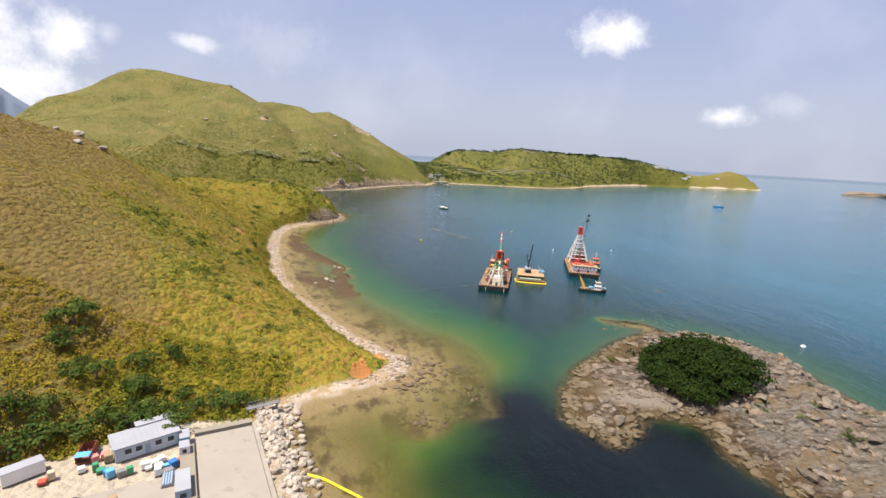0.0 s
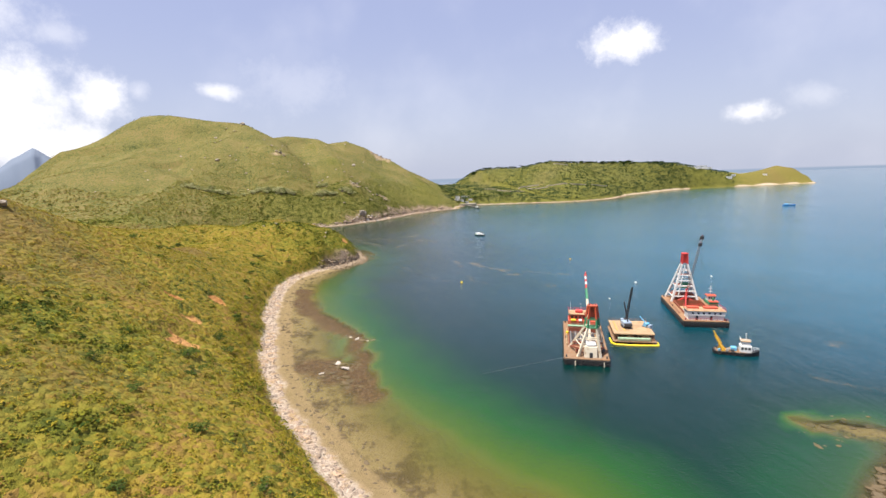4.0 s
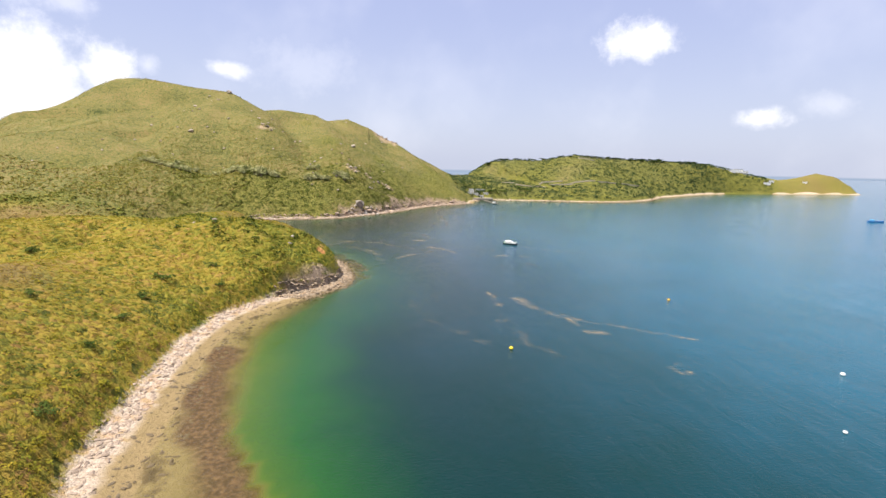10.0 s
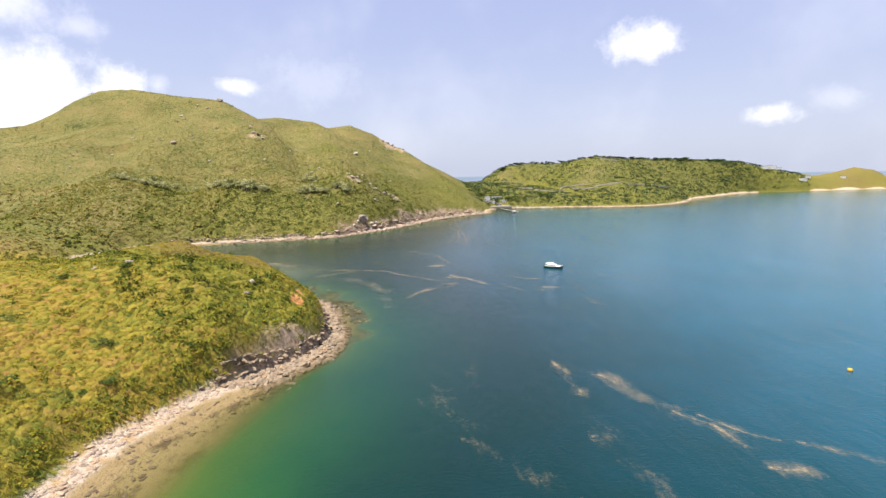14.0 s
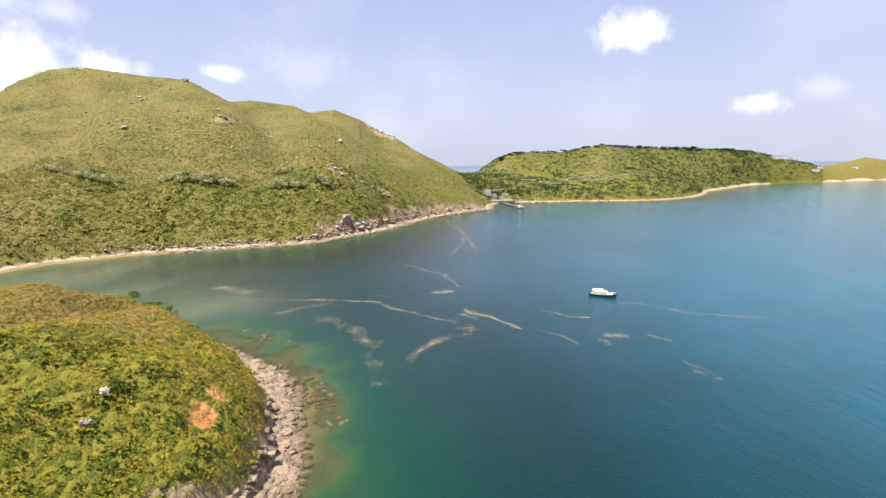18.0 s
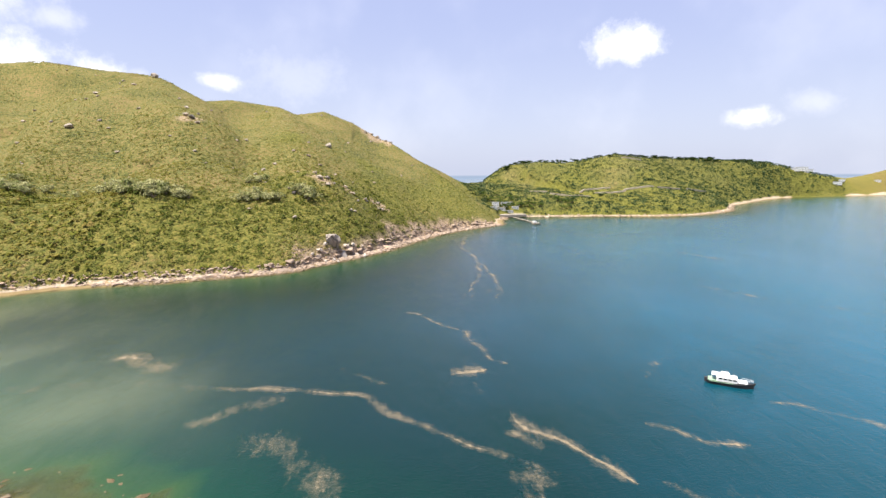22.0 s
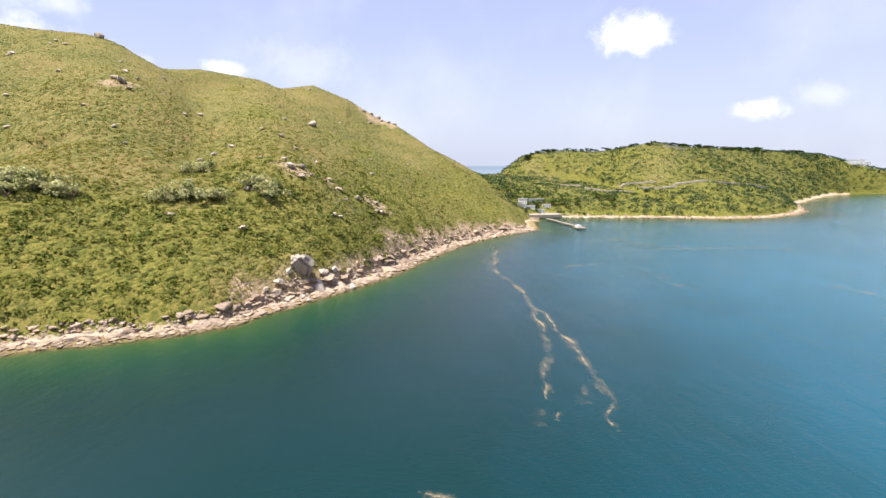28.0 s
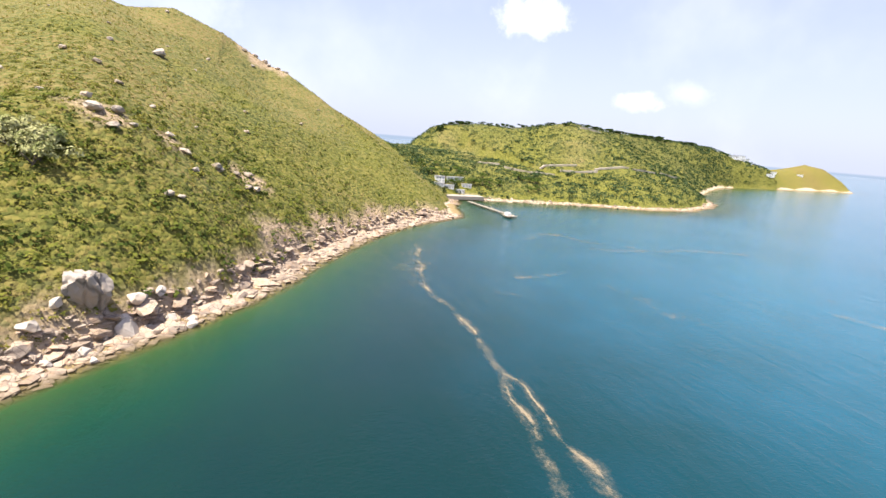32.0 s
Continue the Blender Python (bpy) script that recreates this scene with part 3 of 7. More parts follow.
def patches(xs, ys):
    """Where the hillside is dry and brown, and where it is lush, each from 0 to 1."""
    far = smooth_step(ys, 600, 680)
    dry = smooth_step(lumps(xs, ys, 70, 4, 11.0) + 0.6 * smooth_step(-xs - 0.3 * (ys - 150), 25, 90) * (1 - smooth_step(ys, 200, 330)), 0.05, 0.55)
    lower = 1 - smooth_step(coast_distance(xs, ys)[0], 40, 185)
    lush = smooth_step(lumps(xs, ys, 55, 4, 23.0) + far * (0.8 * lower - 0.12) + 0.85 * smooth_step(ys, 1060, 1120) * smooth_step(xs, 90, 170), 0.12, 0.75)
    for x, y, r in ((270, 1392, 26), (330, 1378, 30), (395, 1352, 24), (430, 1345, 22), (560, 1405, 30)):
        dry = np.maximum(dry, 1.6 * np.exp(-((xs - x) ** 2 + 2.5 * (ys - y) ** 2) / r ** 2))
    dry = dry * (1 - 0.55 * far) + 0.8 * smooth_step(xs, 1040, 1120)
    thicket = 0.95 * np.exp(-((xs + 74) ** 2 + (ys - 190) ** 2) / 560) + 0.4 * np.exp(-((xs + 60) ** 2 + (ys - 158) ** 2) / 200) + 0.35 * np.exp(-((xs + 100) ** 2 + (ys - 222) ** 2) / 300)
    thicket = thicket * (0.7 + 0.9 * lumps(xs, ys, 12, 3, 31.0))
    spur = smooth_step(ys, 370, 400) * (1 - smooth_step(ys, 540, 580))
    lush = np.clip(lush * (1 - 0.3 * spur) + 0.3 * spur * smooth_step(ys, 425, 470) + 1.1 * np.clip(thicket, 0, 1), 0, 1)
    dry = dry * (1 - np.clip(thicket * 1.4, 0, 1))
    return np.clip(dry, 0, 1), lush * (1 - 0.7 * dry) * (1 - 0.25 * far * (1 - smooth_step(ys, 1050, 1090)))


g_dry, g_lush = patches(gx, gy)
give(ground_mesh, "dry", g_dry)
give(ground_mesh, "lush", g_lush)
give(ground_mesh, "olive", smooth_step(gy, 600, 680) * (1 - 0.8 * smooth_step(gx, 1040, 1110)))
g_scar = np.zeros(gx.shape)
for x, y, r in SLIPS:
    g_scar = np.maximum(g_scar, 1 - smooth_step(np.hypot(gx - x, (gy - y) * 0.8) / r + 0.45 * lumps(gx, gy, 4, 3), 0.45, 0.85))
give(ground_mesh, "scar", g_scar)
give(ground_mesh, "reef", reef_share(gx, gy))
# bare bedrock: the bank over the rocky shore, the tip of the spur and the slab under the hill's shoulder
g_up = g_coast - beach_width(gy)
g_rag = lumps(gx, gy, 11, 4, 41.0)
g_crag = smooth_step(gy, 745, 775) * (1 - smooth_step(gy, 985, 1000)) * (1 - smooth_step(g_up + 11 * g_rag, 2.5, 10)) * (gx > -70)
g_crag = np.maximum(g_crag, smooth_step(gy, 418, 430) * (1 - smooth_step(gy, 505, 520)) * (1 - smooth_step(g_up + 5 * g_rag, 0.5, 3.5)))
for x, y, r in [(-24, 1178, 26), (-40, 1160, 16), (-20, 888, 9), (-62, 858, 10), (-44, 868, 8), (-195, 942, 9)]:
    g_crag = np.maximum(g_crag, 0.8 * (1 - smooth_step(np.hypot(gx - x, gy - y) / r + 1.1 * g_rag, 0.5, 1.2)))
give(ground_mesh, "crag", g_crag)
g_bar = np.zeros(gx.shape)
for x, y, r in [(72, 114, 8), (77, 108, 7), (68, 119, 6), (88, 107, 4)]:
    g_bar = np.maximum(g_bar, 1 - smooth_step(np.hypot(gx - x, gy - y) / r + 0.35 * lumps(gx, gy, 5, 2), 0.6, 1.1))
for x, y, r in [(156, 1084, 9), (170, 1084, 8), (184, 1084, 8), (198, 1084, 7), (212, 1083, 7), (226, 1082, 6), (240, 1080, 6), (256, 1078, 5), (272, 1075, 5)]:
    g_bar = np.maximum(g_bar, 1 - smooth_step(np.hypot(gx - x, gy - y) / r, 0.7, 1.1))
g_bar = np.maximum(g_bar, inside(gx, gy, YARD) * smooth_step(lumps(gx, gy, 9, 3, 51.0), -0.7, -0.2))
give(ground_mesh, "sandbar", g_bar)
ground_mesh.materials.append(GROUND)
ground = tagged(new("ground", ground_mesh), "grassy scrub hills falling to a shingle shore and sea bed", "ground", kind="structure")


def ground_z(x, y):
    z, _, _ = height(np.array([[float(x)]]), np.array([[float(y)]]))
    return float(z[0, 0])


wx, wy = np.meshgrid(steps((-4950, -700, 250), (-700, -260, 20), (-260, 160, 3.4), (160, 700, 10), (700, 1800, 40), (1800, 4950, 250)),
                     steps((-4950, -200, 250), (-200, 40, 20), (40, 560, 3.4), (560, 1200, 8), (1200, 2000, 40), (2000, 4950, 250)))
wz, w_coast, w_islet = height(wx, wy)
water_mesh = grid_mesh("water", wx, wy, np.zeros(wx.shape))
give(water_mesh, "depth", np.clip(-wz, -1, 9))
# dark weed beds under the channel between the shore and the islet
WEED = [(48, 88, 36), (38, 60, 38), (70, 84, 30), (64, 56, 40), (94, 36, 44), (84, 92, 16), (40, 108, 20)]
w_weed = np.zeros(wx.shape)
for x, y, r in WEED:
    w_weed = np.maximum(w_weed, 1 - smooth_step(np.hypot(wx - x, wy - y) / r + 0.35 * lumps(wx, wy, 14, 4), 0.25, 1.25))
give(water_mesh, "weed", w_weed)
# pale silty water in the cove behind the spur
w_milk = np.zeros(wx.shape)
for x, y, r in [(-92, 582, 34), (-135, 606, 48), (-190, 650, 55)]:
    w_milk = np.maximum(w_milk, np.exp(-((wx - x) ** 2 + (wy - y) ** 2) / r ** 2))
give(water_mesh, "milk", 0.62 * w_milk)
give(water_mesh, "offshore", np.clip(0.45 * (-np.maximum(w_coast, w_islet + 25) - 32 * smooth_step(wy, 580, 730)) + 0.85 * np.clip(wx - 25 - 35 * (1 - smooth_step(wy, 150, 330)) * smooth_step(wy, 60, 150), 0, None) + 35 * smooth_step(wy, 700, 850), 0, 600))
give(water_mesh, "sand", (1 - smooth_step(wy, 345, 425)) * smooth_step(-w_islet, 6, 26))
water_mesh.materials.append(SEA)
water = tagged(new("water", water_mesh), "calm blue-green sea turning tan over the shallows", "sea", kind="structure")

# hills across the water to the north-west, their haze put into a blue base colour
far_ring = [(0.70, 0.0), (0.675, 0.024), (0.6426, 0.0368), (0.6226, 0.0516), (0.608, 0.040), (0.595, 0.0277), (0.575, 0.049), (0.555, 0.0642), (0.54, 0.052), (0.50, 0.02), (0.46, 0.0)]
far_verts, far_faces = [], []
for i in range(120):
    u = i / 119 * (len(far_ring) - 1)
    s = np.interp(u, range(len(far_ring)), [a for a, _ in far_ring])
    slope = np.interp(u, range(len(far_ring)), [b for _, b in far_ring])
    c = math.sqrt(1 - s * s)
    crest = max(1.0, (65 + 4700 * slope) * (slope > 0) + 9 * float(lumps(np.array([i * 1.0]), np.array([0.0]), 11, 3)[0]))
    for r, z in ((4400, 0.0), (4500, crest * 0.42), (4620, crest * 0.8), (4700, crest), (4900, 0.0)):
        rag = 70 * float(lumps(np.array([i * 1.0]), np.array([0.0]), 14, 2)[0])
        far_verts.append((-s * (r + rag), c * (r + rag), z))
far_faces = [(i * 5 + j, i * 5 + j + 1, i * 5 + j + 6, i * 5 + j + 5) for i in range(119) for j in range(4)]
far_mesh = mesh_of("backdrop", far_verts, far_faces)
far_mesh.materials.append(HAZED_HILLS)
tagged(new("backdrop", far_mesh), "mountains far off across the water, painted blue-grey for haze", "mountains", kind="structure")

# ---- small shape tools ----


def part(name, bm, material, parent, label=""):
    """Links a bmesh as one mesh object under a thing or a part."""
    me = bpy.data.meshes.new(name)
    bm.to_mesh(me)
    bm.free()
    me.materials.append(material)
    ob = new(name, me)
    ob.parent = parent
    if label:
        ob["label"] = label
    return ob


def again(ob, m, parent=None):
    """The same mesh once more, as an object of its own."""
    other = new(ob.name.split(".")[0], ob.data)
    other.parent = parent or ob.parent
    other.matrix_basis = m
    return other


def thing(name, m, label, category, group=""):
    ob = new(name)
    ob.matrix_world = m
    ob.empty_display_size = 0.5
    return tagged(ob, label, category, group)


def box(bm, x0, x1, y0, y1, z0, z1, bevel=0.0, lean=(0, 0)):
    """A block; lean shifts its top in x and y."""
    r = bmesh.ops.create_cube(bm, size=1.0)
    for v in r["verts"]:
        top = v.co.z > 0
        v.co = Vector(((x0 + x1) / 2 + v.co.x * (x1 - x0) + lean[0] * top, (y0 + y1) / 2 + v.co.y * (y1 - y0) + lean[1] * top, (z0 + z1) / 2 + v.co.z * (z1 - z0)))
    if bevel:
        edges = list({e for v in r["verts"] for e in v.link_edges})
        bmesh.ops.bevel(bm, geom=edges, offset=bevel, segments=1, affect="EDGES", profile=0.7)
    return bm


def block(x0, x1, y0, y1, z0, z1, bevel=0.0, lean=(0, 0)):
    return box(bmesh.new(), x0, x1, y0, y1, z0, z1, bevel, lean)


def beam(bm, a, b, thick, sides=4, end=None):
    """A bar from a to b; end is its thickness at b."""
    a, b = Vector(a), Vector(b)
    turn = (b - a).to_track_quat("Z", "Y").to_matrix().to_4x4()
    m = Matrix.Translation((a + b) / 2) @ turn @ Matrix.Rotation(math.pi / sides, 4, "Z")
    bmesh.ops.create_cone(bm, cap_ends=True, segments=sides, radius1=thick * 0.5 * (1.414 if sides == 4 else 1), radius2=(end or thick) * 0.5 * (1.414 if sides == 4 else 1),
                          depth=(b - a).length, matrix=m)
    return bm


def bar(a, b, thick, sides=4, end=None):
    return beam(bmesh.new(), a, b, thick, sides, end)


def ring(radius, thick, around=14, across=7):
    """A tyre lying in the plane of x and z."""
    bm = bmesh.new()
    loops = []
    for i in range(around):
        a = 2 * math.pi * i / around
        loops.append([bm.verts.new(((radius + thick * math.cos(c)) * math.cos(a), thick * 0.8 * math.sin(c), (radius + thick * math.cos(c)) * math.sin(a)))
                      for c in (2 * math.pi * j / across for j in range(across))])
    for i in range(around):
        p, q = loops[i], loops[(i + 1) % around]
        for j in range(across):
            bm.faces.new((p[j], p[(j + 1) % across], q[(j + 1) % across], q[j])).smooth = True
    return bm


def hull(length, width, depth, deck, bow=0.0, stern=0.0, taper=0.0, flare=0.12, bow_width=0.06, cuts=10):
    """A boat's hull along y, bow at y = length: bow is the length over which it narrows, stern that at the other end."""
    bm = bmesh.new()
    rows = []
    for i in range(cuts + 1):
        y = length * i / cuts
        w = width / 2
        if bow and y > length - bow:
            u = (y - (length - bow)) / bow
            w *= max(1 - u ** 2.2, bow_width)
        if stern and y < stern:
            w *= 0.8 + 0.2 * y / stern
        rise = taper * (max(0, y / length - 0.55) / 0.45) ** 2
        low = -depth + (depth * 0.7 * ((y - (length - bow)) / bow) ** 3 if bow and y > length - bow else 0)
        rows.append([bm.verts.new(c) for c in ((-w, y, deck + rise), (-w * (1 - flare), y, 0.0), (-w * 0.6, y, low), (w * 0.6, y, low), (w * (1 - flare), y, 0.0), (w, y, deck + rise))])
    for p, q in zip(rows, rows[1:]):
        for j in range(6):
            bm.faces.new((p[j], q[j], q[(j + 1) % 6], p[(j + 1) % 6]))
    bm.faces.new(rows[0])
    bm.faces.new(rows[-1][::-1])
    bmesh.ops.recalc_face_normals(bm, faces=bm.faces)
    return bm


def lump(seed, rough=0.25, flat=0.75, cuts=2, faces=9, deep=(0.55, 0.95)):
    """A broken boulder of about unit radius."""
    rng = random.Random(seed)
    bm = bmesh.new()
    bmesh.ops.create_icosphere(bm, subdivisions=cuts, radius=1.0)
    planes = [(Vector((rng.gauss(0, 1), rng.gauss(0, 1), rng.gauss(0, 1))).normalized(), rng.uniform(*deep)) for _ in range(faces)]
    shift = Vector((rng.uniform(-50, 50), rng.uniform(-50, 50), rng.uniform(-50, 50)))
    for v in bm.verts:
        for n, d in planes:
            over = v.co.dot(n) - d
            if over > 0:
                v.co -= n * over
        v.co *= 1 + rough * noise.noise(v.co * 1.7 + shift)
        v.co.z *= flat
    return bm


def mesh_from(name, bm, material):
    me = bpy.data.meshes.new(name)
    bm.to_mesh(me)
    bm.free()
    me.materials.append(material)
    return me


def heading(x, y, z, along):
    """A pose at x, y, z whose y axis points along the given way in plan."""
    return pose(x, y, z, 0, 0, math.degrees(math.atan2(-along[0], along[1])))

# ---- the work fleet in the bay ----
HULL_BLACK = painted("hull_black", (0.022, 0.022, 0.024), 0.6, worn=0.5, wear=(0.10, 0.05, 0.03), grain=0.8)
RUST_DECK = painted("rusty_deck", (0.25, 0.155, 0.09), 0.85, worn=0.8, wear=(0.20, 0.09, 0.04), grain=0.7)
PALE_DECK = painted("pale_deck", (0.42, 0.28, 0.16), 0.85, worn=0.7, wear=(0.30, 0.18, 0.08), grain=0.6)
RUST_RED = painted("oxide_red", (0.26, 0.075, 0.04), 0.75, worn=0.4, wear=(0.14, 0.05, 0.03), grain=0.6)
ORANGE_RED = painted("orange_red_paint", (0.52, 0.085, 0.04), 0.55, worn=0.6, grain=1.0)
RED = painted("red_paint", (0.58, 0.05, 0.045), 0.5, worn=0.25, grain=1.0)
CREAM = painted("cream_paint", (0.72, 0.64, 0.50), 0.55, worn=0.6, wear=(0.36, 0.22, 0.12), grain=0.9)
WHITE = painted("white_paint", (0.80, 0.79, 0.77), 0.45, worn=0.2, wear=(0.45, 0.36, 0.28), grain=0.9)
GREEN = painted("green_paint", (0.05, 0.26, 0.13), 0.55, worn=0.3, grain=1.0)
PALE_GREEN = painted("pale_green_paint", (0.30, 0.44, 0.30), 0.6, worn=0.4, grain=1.0)
YELLOW = painted("yellow_paint", (0.62, 0.34, 0.03), 0.5, worn=0.4, grain=1.2)
BOOM_YELLOW = painted("float_yellow", (0.85, 0.60, 0.02), 0.5, worn=0.1)
LIGHT_BLUE = painted("light_blue_paint", (0.14, 0.42, 0.66), 0.5, worn=0.2)
BLUE = painted("blue_tarpaulin", (0.03, 0.17, 0.45), 0.6, worn=0.1)
DARK_STEEL = painted("dark_steel", (0.06, 0.06, 0.065), 0.6, 0.3, worn=0.4)
GREY_STEEL = painted("grey_steel", (0.24, 0.235, 0.23), 0.6, 0.2, worn=0.4)
PALE_STEEL = painted("pale_steel", (0.42, 0.43, 0.44), 0.6, worn=0.3)
GREY_BLUE = painted("grey_blue_paint", (0.30, 0.38, 0.48), 0.5, worn=0.3)
RUBBER = painted("rubber", (0.03, 0.03, 0.03), 0.9, worn=0.3, wear=(0.12, 0.11, 0.10))
TIMBER = painted("timber", (0.34, 0.24, 0.14), 0.85, worn=0.4, wear=(0.16, 0.10, 0.06))
BROWN_STEEL = painted("brown_steel", (0.30, 0.17, 0.09), 0.8, worn=0.7, wear=(0.14, 0.06, 0.03), grain=0.8)
GLASS = Mat("dark_window", 0.06).set("Base Color", (0.015, 0.02, 0.025)).m
ROPE = painted("rope", (0.05, 0.045, 0.04), 0.9, worn=0.1)

TYRE = ring(0.52, 0.2)
TYRE_MESH = mesh_from("tyre", TYRE, RUBBER)


def tyres(parent, places):
    for x, y, z, turn in places:
        ob = new("tyre", TYRE_MESH)
        ob.parent = parent
        ob.matrix_basis = pose(x, y, z, 0, 0, turn)


def barge_hull(root, width, length, deck, material=HULL_BLACK, step=2.7):
    bm = block(-width / 2, width / 2, 0, length, -1.5, deck - 0.25, 0.35)
    part("hull", bm, material, root, "black steel hull streaked with rust")
    side = [(s * (width / 2 + 0.2), step * (i + 0.6), deck - 0.9 - 0.15 * (i % 2), 90) for s in (-1, 1) for i in range(int(length / step))]
    ends = [(x, s, deck - 0.85, 0) for s in (-0.2, length + 0.2) for x in np.linspace(-width / 2 + 1, width / 2 - 1, 6)]
    tyres(root, side + ends)


def sheave(parent, x, y, z, r=0.5, material=DARK_STEEL):
    bm = bmesh.new()
    bmesh.ops.create_cone(bm, cap_ends=True, segments=12, radius1=r, radius2=r, depth=0.3, matrix=pose(x, y, z, 0, 90, 0))
    return part("sheave", bm, material, parent)


def rail(bm, points, high=1.0):
    for a, b in zip(points, points[1:]):
        beam(bm, (*a[:2], a[2] + high), (*b[:2], b[2] + high), 0.07)
        beam(bm, (*a[:2], a[2] + high * 0.5), (*b[:2], b[2] + high * 0.5), 0.05)
        n = max(1, round((Vector(b) - Vector(a)).length / 2))
        for i in range(n + 1):
            p = Vector(a).lerp(Vector(b), i / n)
            beam(bm, p, p + Vector((0, 0, high)), 0.07)
    return bm


def windows(parent, face, a, b, y, z, wide, high, count, name="window"):
    """A row of dark window panes on a wall; face is the wall's axis."""
    for i in range(count):
        u = a + (b - a) * (i + 0.5) / count
        bm = block(u - wide / 2, u + wide / 2, y - 0.06, y + 0.06, z - high / 2, z + high / 2, 0.02) if face == "y" else block(y - 0.06, y + 0.06, u - wide / 2, u + wide / 2, z - high / 2, z + high / 2, 0.02)
        part(name, bm, GLASS, parent)


def hold_coaming(root, x0, x1, y0, y1, deck, floor, high, material):
    """An open hold: its four inner walls and its floor."""
    part("hold_floor", block(x0, x1, y0, y1, floor - 0.1, floor), PALE_DECK, root, "pale sandy hold floor")
    t = 0.25
    for a, b, c, d in ((x0 - t, x0, y0 - t, y1 + t), (x1, x1 + t, y0 - t, y1 + t), (x0, x1, y0 - t, y0), (x0, x1, y1, y1 + t)):
        part("hold_wall", block(a, b, c, d, floor - 0.1, deck + high, 0.03), material, root)


def deck_frame(root, width, length, deck, x0, x1, y0, y1, material):
    """Deck plates round an opening."""
    w = width / 2
    for a, b, c, d in ((-w, x0, 0, length), (x1, w, 0, length), (x0, x1, 0, y0), (x0, x1, y1, length)):
        part("deck_plate", block(a, b, c, d, deck - 0.3, deck, 0.04), material, root)


def derrick_lighter():
    root = thing("crane_barge", heading(60.65, 223.0, 0, (0.33, 0.944)), "derrick barge with cream mast, long boom and piles in hold", "barge", "work barges in the bay")
    w, n, d = 14.4, 41.0, 2.3
    # the hull has a well, so its top lies low under the deck plates
    part("hull", block(-w / 2, w / 2, 0, n, -1.5, 0.55, 0.2), HULL_BLACK, root, "black steel hull streaked with rust")
    for a, b, c, e in ((-w / 2, -w / 2 + 0.4, 0, n), (w / 2 - 0.4, w / 2, 0, n), (-w / 2 + 0.4, w / 2 - 0.4, 0, 0.4), (-w / 2 + 0.4, w / 2 - 0.4, n - 0.4, n)):
        part("hull_side", block(a, b, c, e, 0.5, d - 0.32, 0.03), HULL_BLACK, root)
    tyres(root, [(s * (w / 2 + 0.2), 2.6 * (i + 0.6), d - 1.0 - 0.15 * (i % 2), 90) for s in (-1, 1) for i in range(15)] + [(x, -0.2, d - 1.0, 0) for x in (-6, -3.4, -1, 1.6, 4.2, 6.4)])
    deck_frame(root, w, n, d, -5.2, 4.6, 12.5, 31.0, RUST_DECK)
    hold_coaming(root, -5.2, 4.6, 12.5, 31.0, d, 0.75, 0.55, RUST_RED)
    rng = random.Random(4)
    for i in range(15):
        x = -4.6 + 0.6 * i + rng.uniform(-0.06, 0.06)
        y0, y1 = 17.0 + rng.uniform(-0.4, 0.6), 30.3 + rng.uniform(-0.5, 0.3)
        for z in (1.1, 1.5):
            part("steel_pile", bar((x, y0, z), (x, y1, z), 0.42), DARK_STEEL if i % 3 else GREY_STEEL, root, "long dark grey steel pile")
    part("stowed_plank", block(-4.4, 4.0, 15.0, 15.8, 0.8, 1.5, 0.05), DARK_STEEL, root)
    # mast: four raking legs, green waist, red head
    legs = [((-5.2, 11.2), (0.0, 4.9)), ((-2.8, 1.6), (0.6, 3.4)), ((4.4, 1.6), (3.0, 3.4)), ((6.0, 11.2), (3.6, 4.9))]
    for (x0, y0), (x1, y1) in legs:
        part("mast_leg", bar((x0, y0, d), (x1, y1, 12.4), 0.7, 4, 0.6), CREAM, root, "cream painted steel leg")
    for z, k in ((5.2, 0.35), (7.8, 0.63)):
        corner = [(x0 + (x1 - x0) * k, y0 + (y1 - y0) * k, d + (12.4 - d) * k) for (x0, y0), (x1, y1) in legs]
        for p, q in zip(corner, corner[1:] + corner[:1]):
            part("mast_brace", bar(p, q, 0.34), CREAM, root)
    for p, q in (((-5.0, 10.5, 2.8), (-2.2, 2.2, 5.0)), ((6.1, 10.5, 2.8), (4.4, 2.2, 5.0)), ((-4.2, 9.8, 4.6), (-0.8, 3.2, 6.8)), ((5.6, 9.8, 4.6), (4.2, 3.2, 6.8))):
        part("mast_stair", bar(p, q, 0.5), RUST_RED, root)
    waist = [(-0.4, 5.2), (0.4, 3.0), (3.2, 3.0), (4.0, 5.2)]
    for i in range(4):
        (x0, y0), (x1, y1) = waist[i], waist[(i + 1) % 4]
        part("waist_ring", bar((x0, y0, 12.0), (x1, y1, 12.0), 0.45), GREEN, root, "green painted steel ring")
        part("waist_ring", bar((x0 * 0.9 + 0.18, y0 * 0.9 + 0.4, 14.8), (x1 * 0.9 + 0.18, y1 * 0.9 + 0.4, 14.8), 0.4), GREEN, root)
        part("waist_post", bar((x0, y0, 12.0), (x0 * 0.9 + 0.18, y0 * 0.9 + 0.4, 14.8), 0.5), GREEN, root)
        part("head_post", bar((x0 * 0.9 + 0.18, y0 * 0.9 + 0.4, 14.8), (x0 * 0.62 + 0.7, y0 * 0.62 + 1.5, 19.2), 0.55), ORANGE_RED, root)
    part("head_cap", block(0.2, 3.4, 3.0, 5.0, 18.9, 19.6, 0.12), ORANGE_RED, root, "orange-red mast head")
    part("head_panel", block(0.5, 3.1, 4.4, 4.8, 15.2, 18.9, 0.05), ORANGE_RED, root)
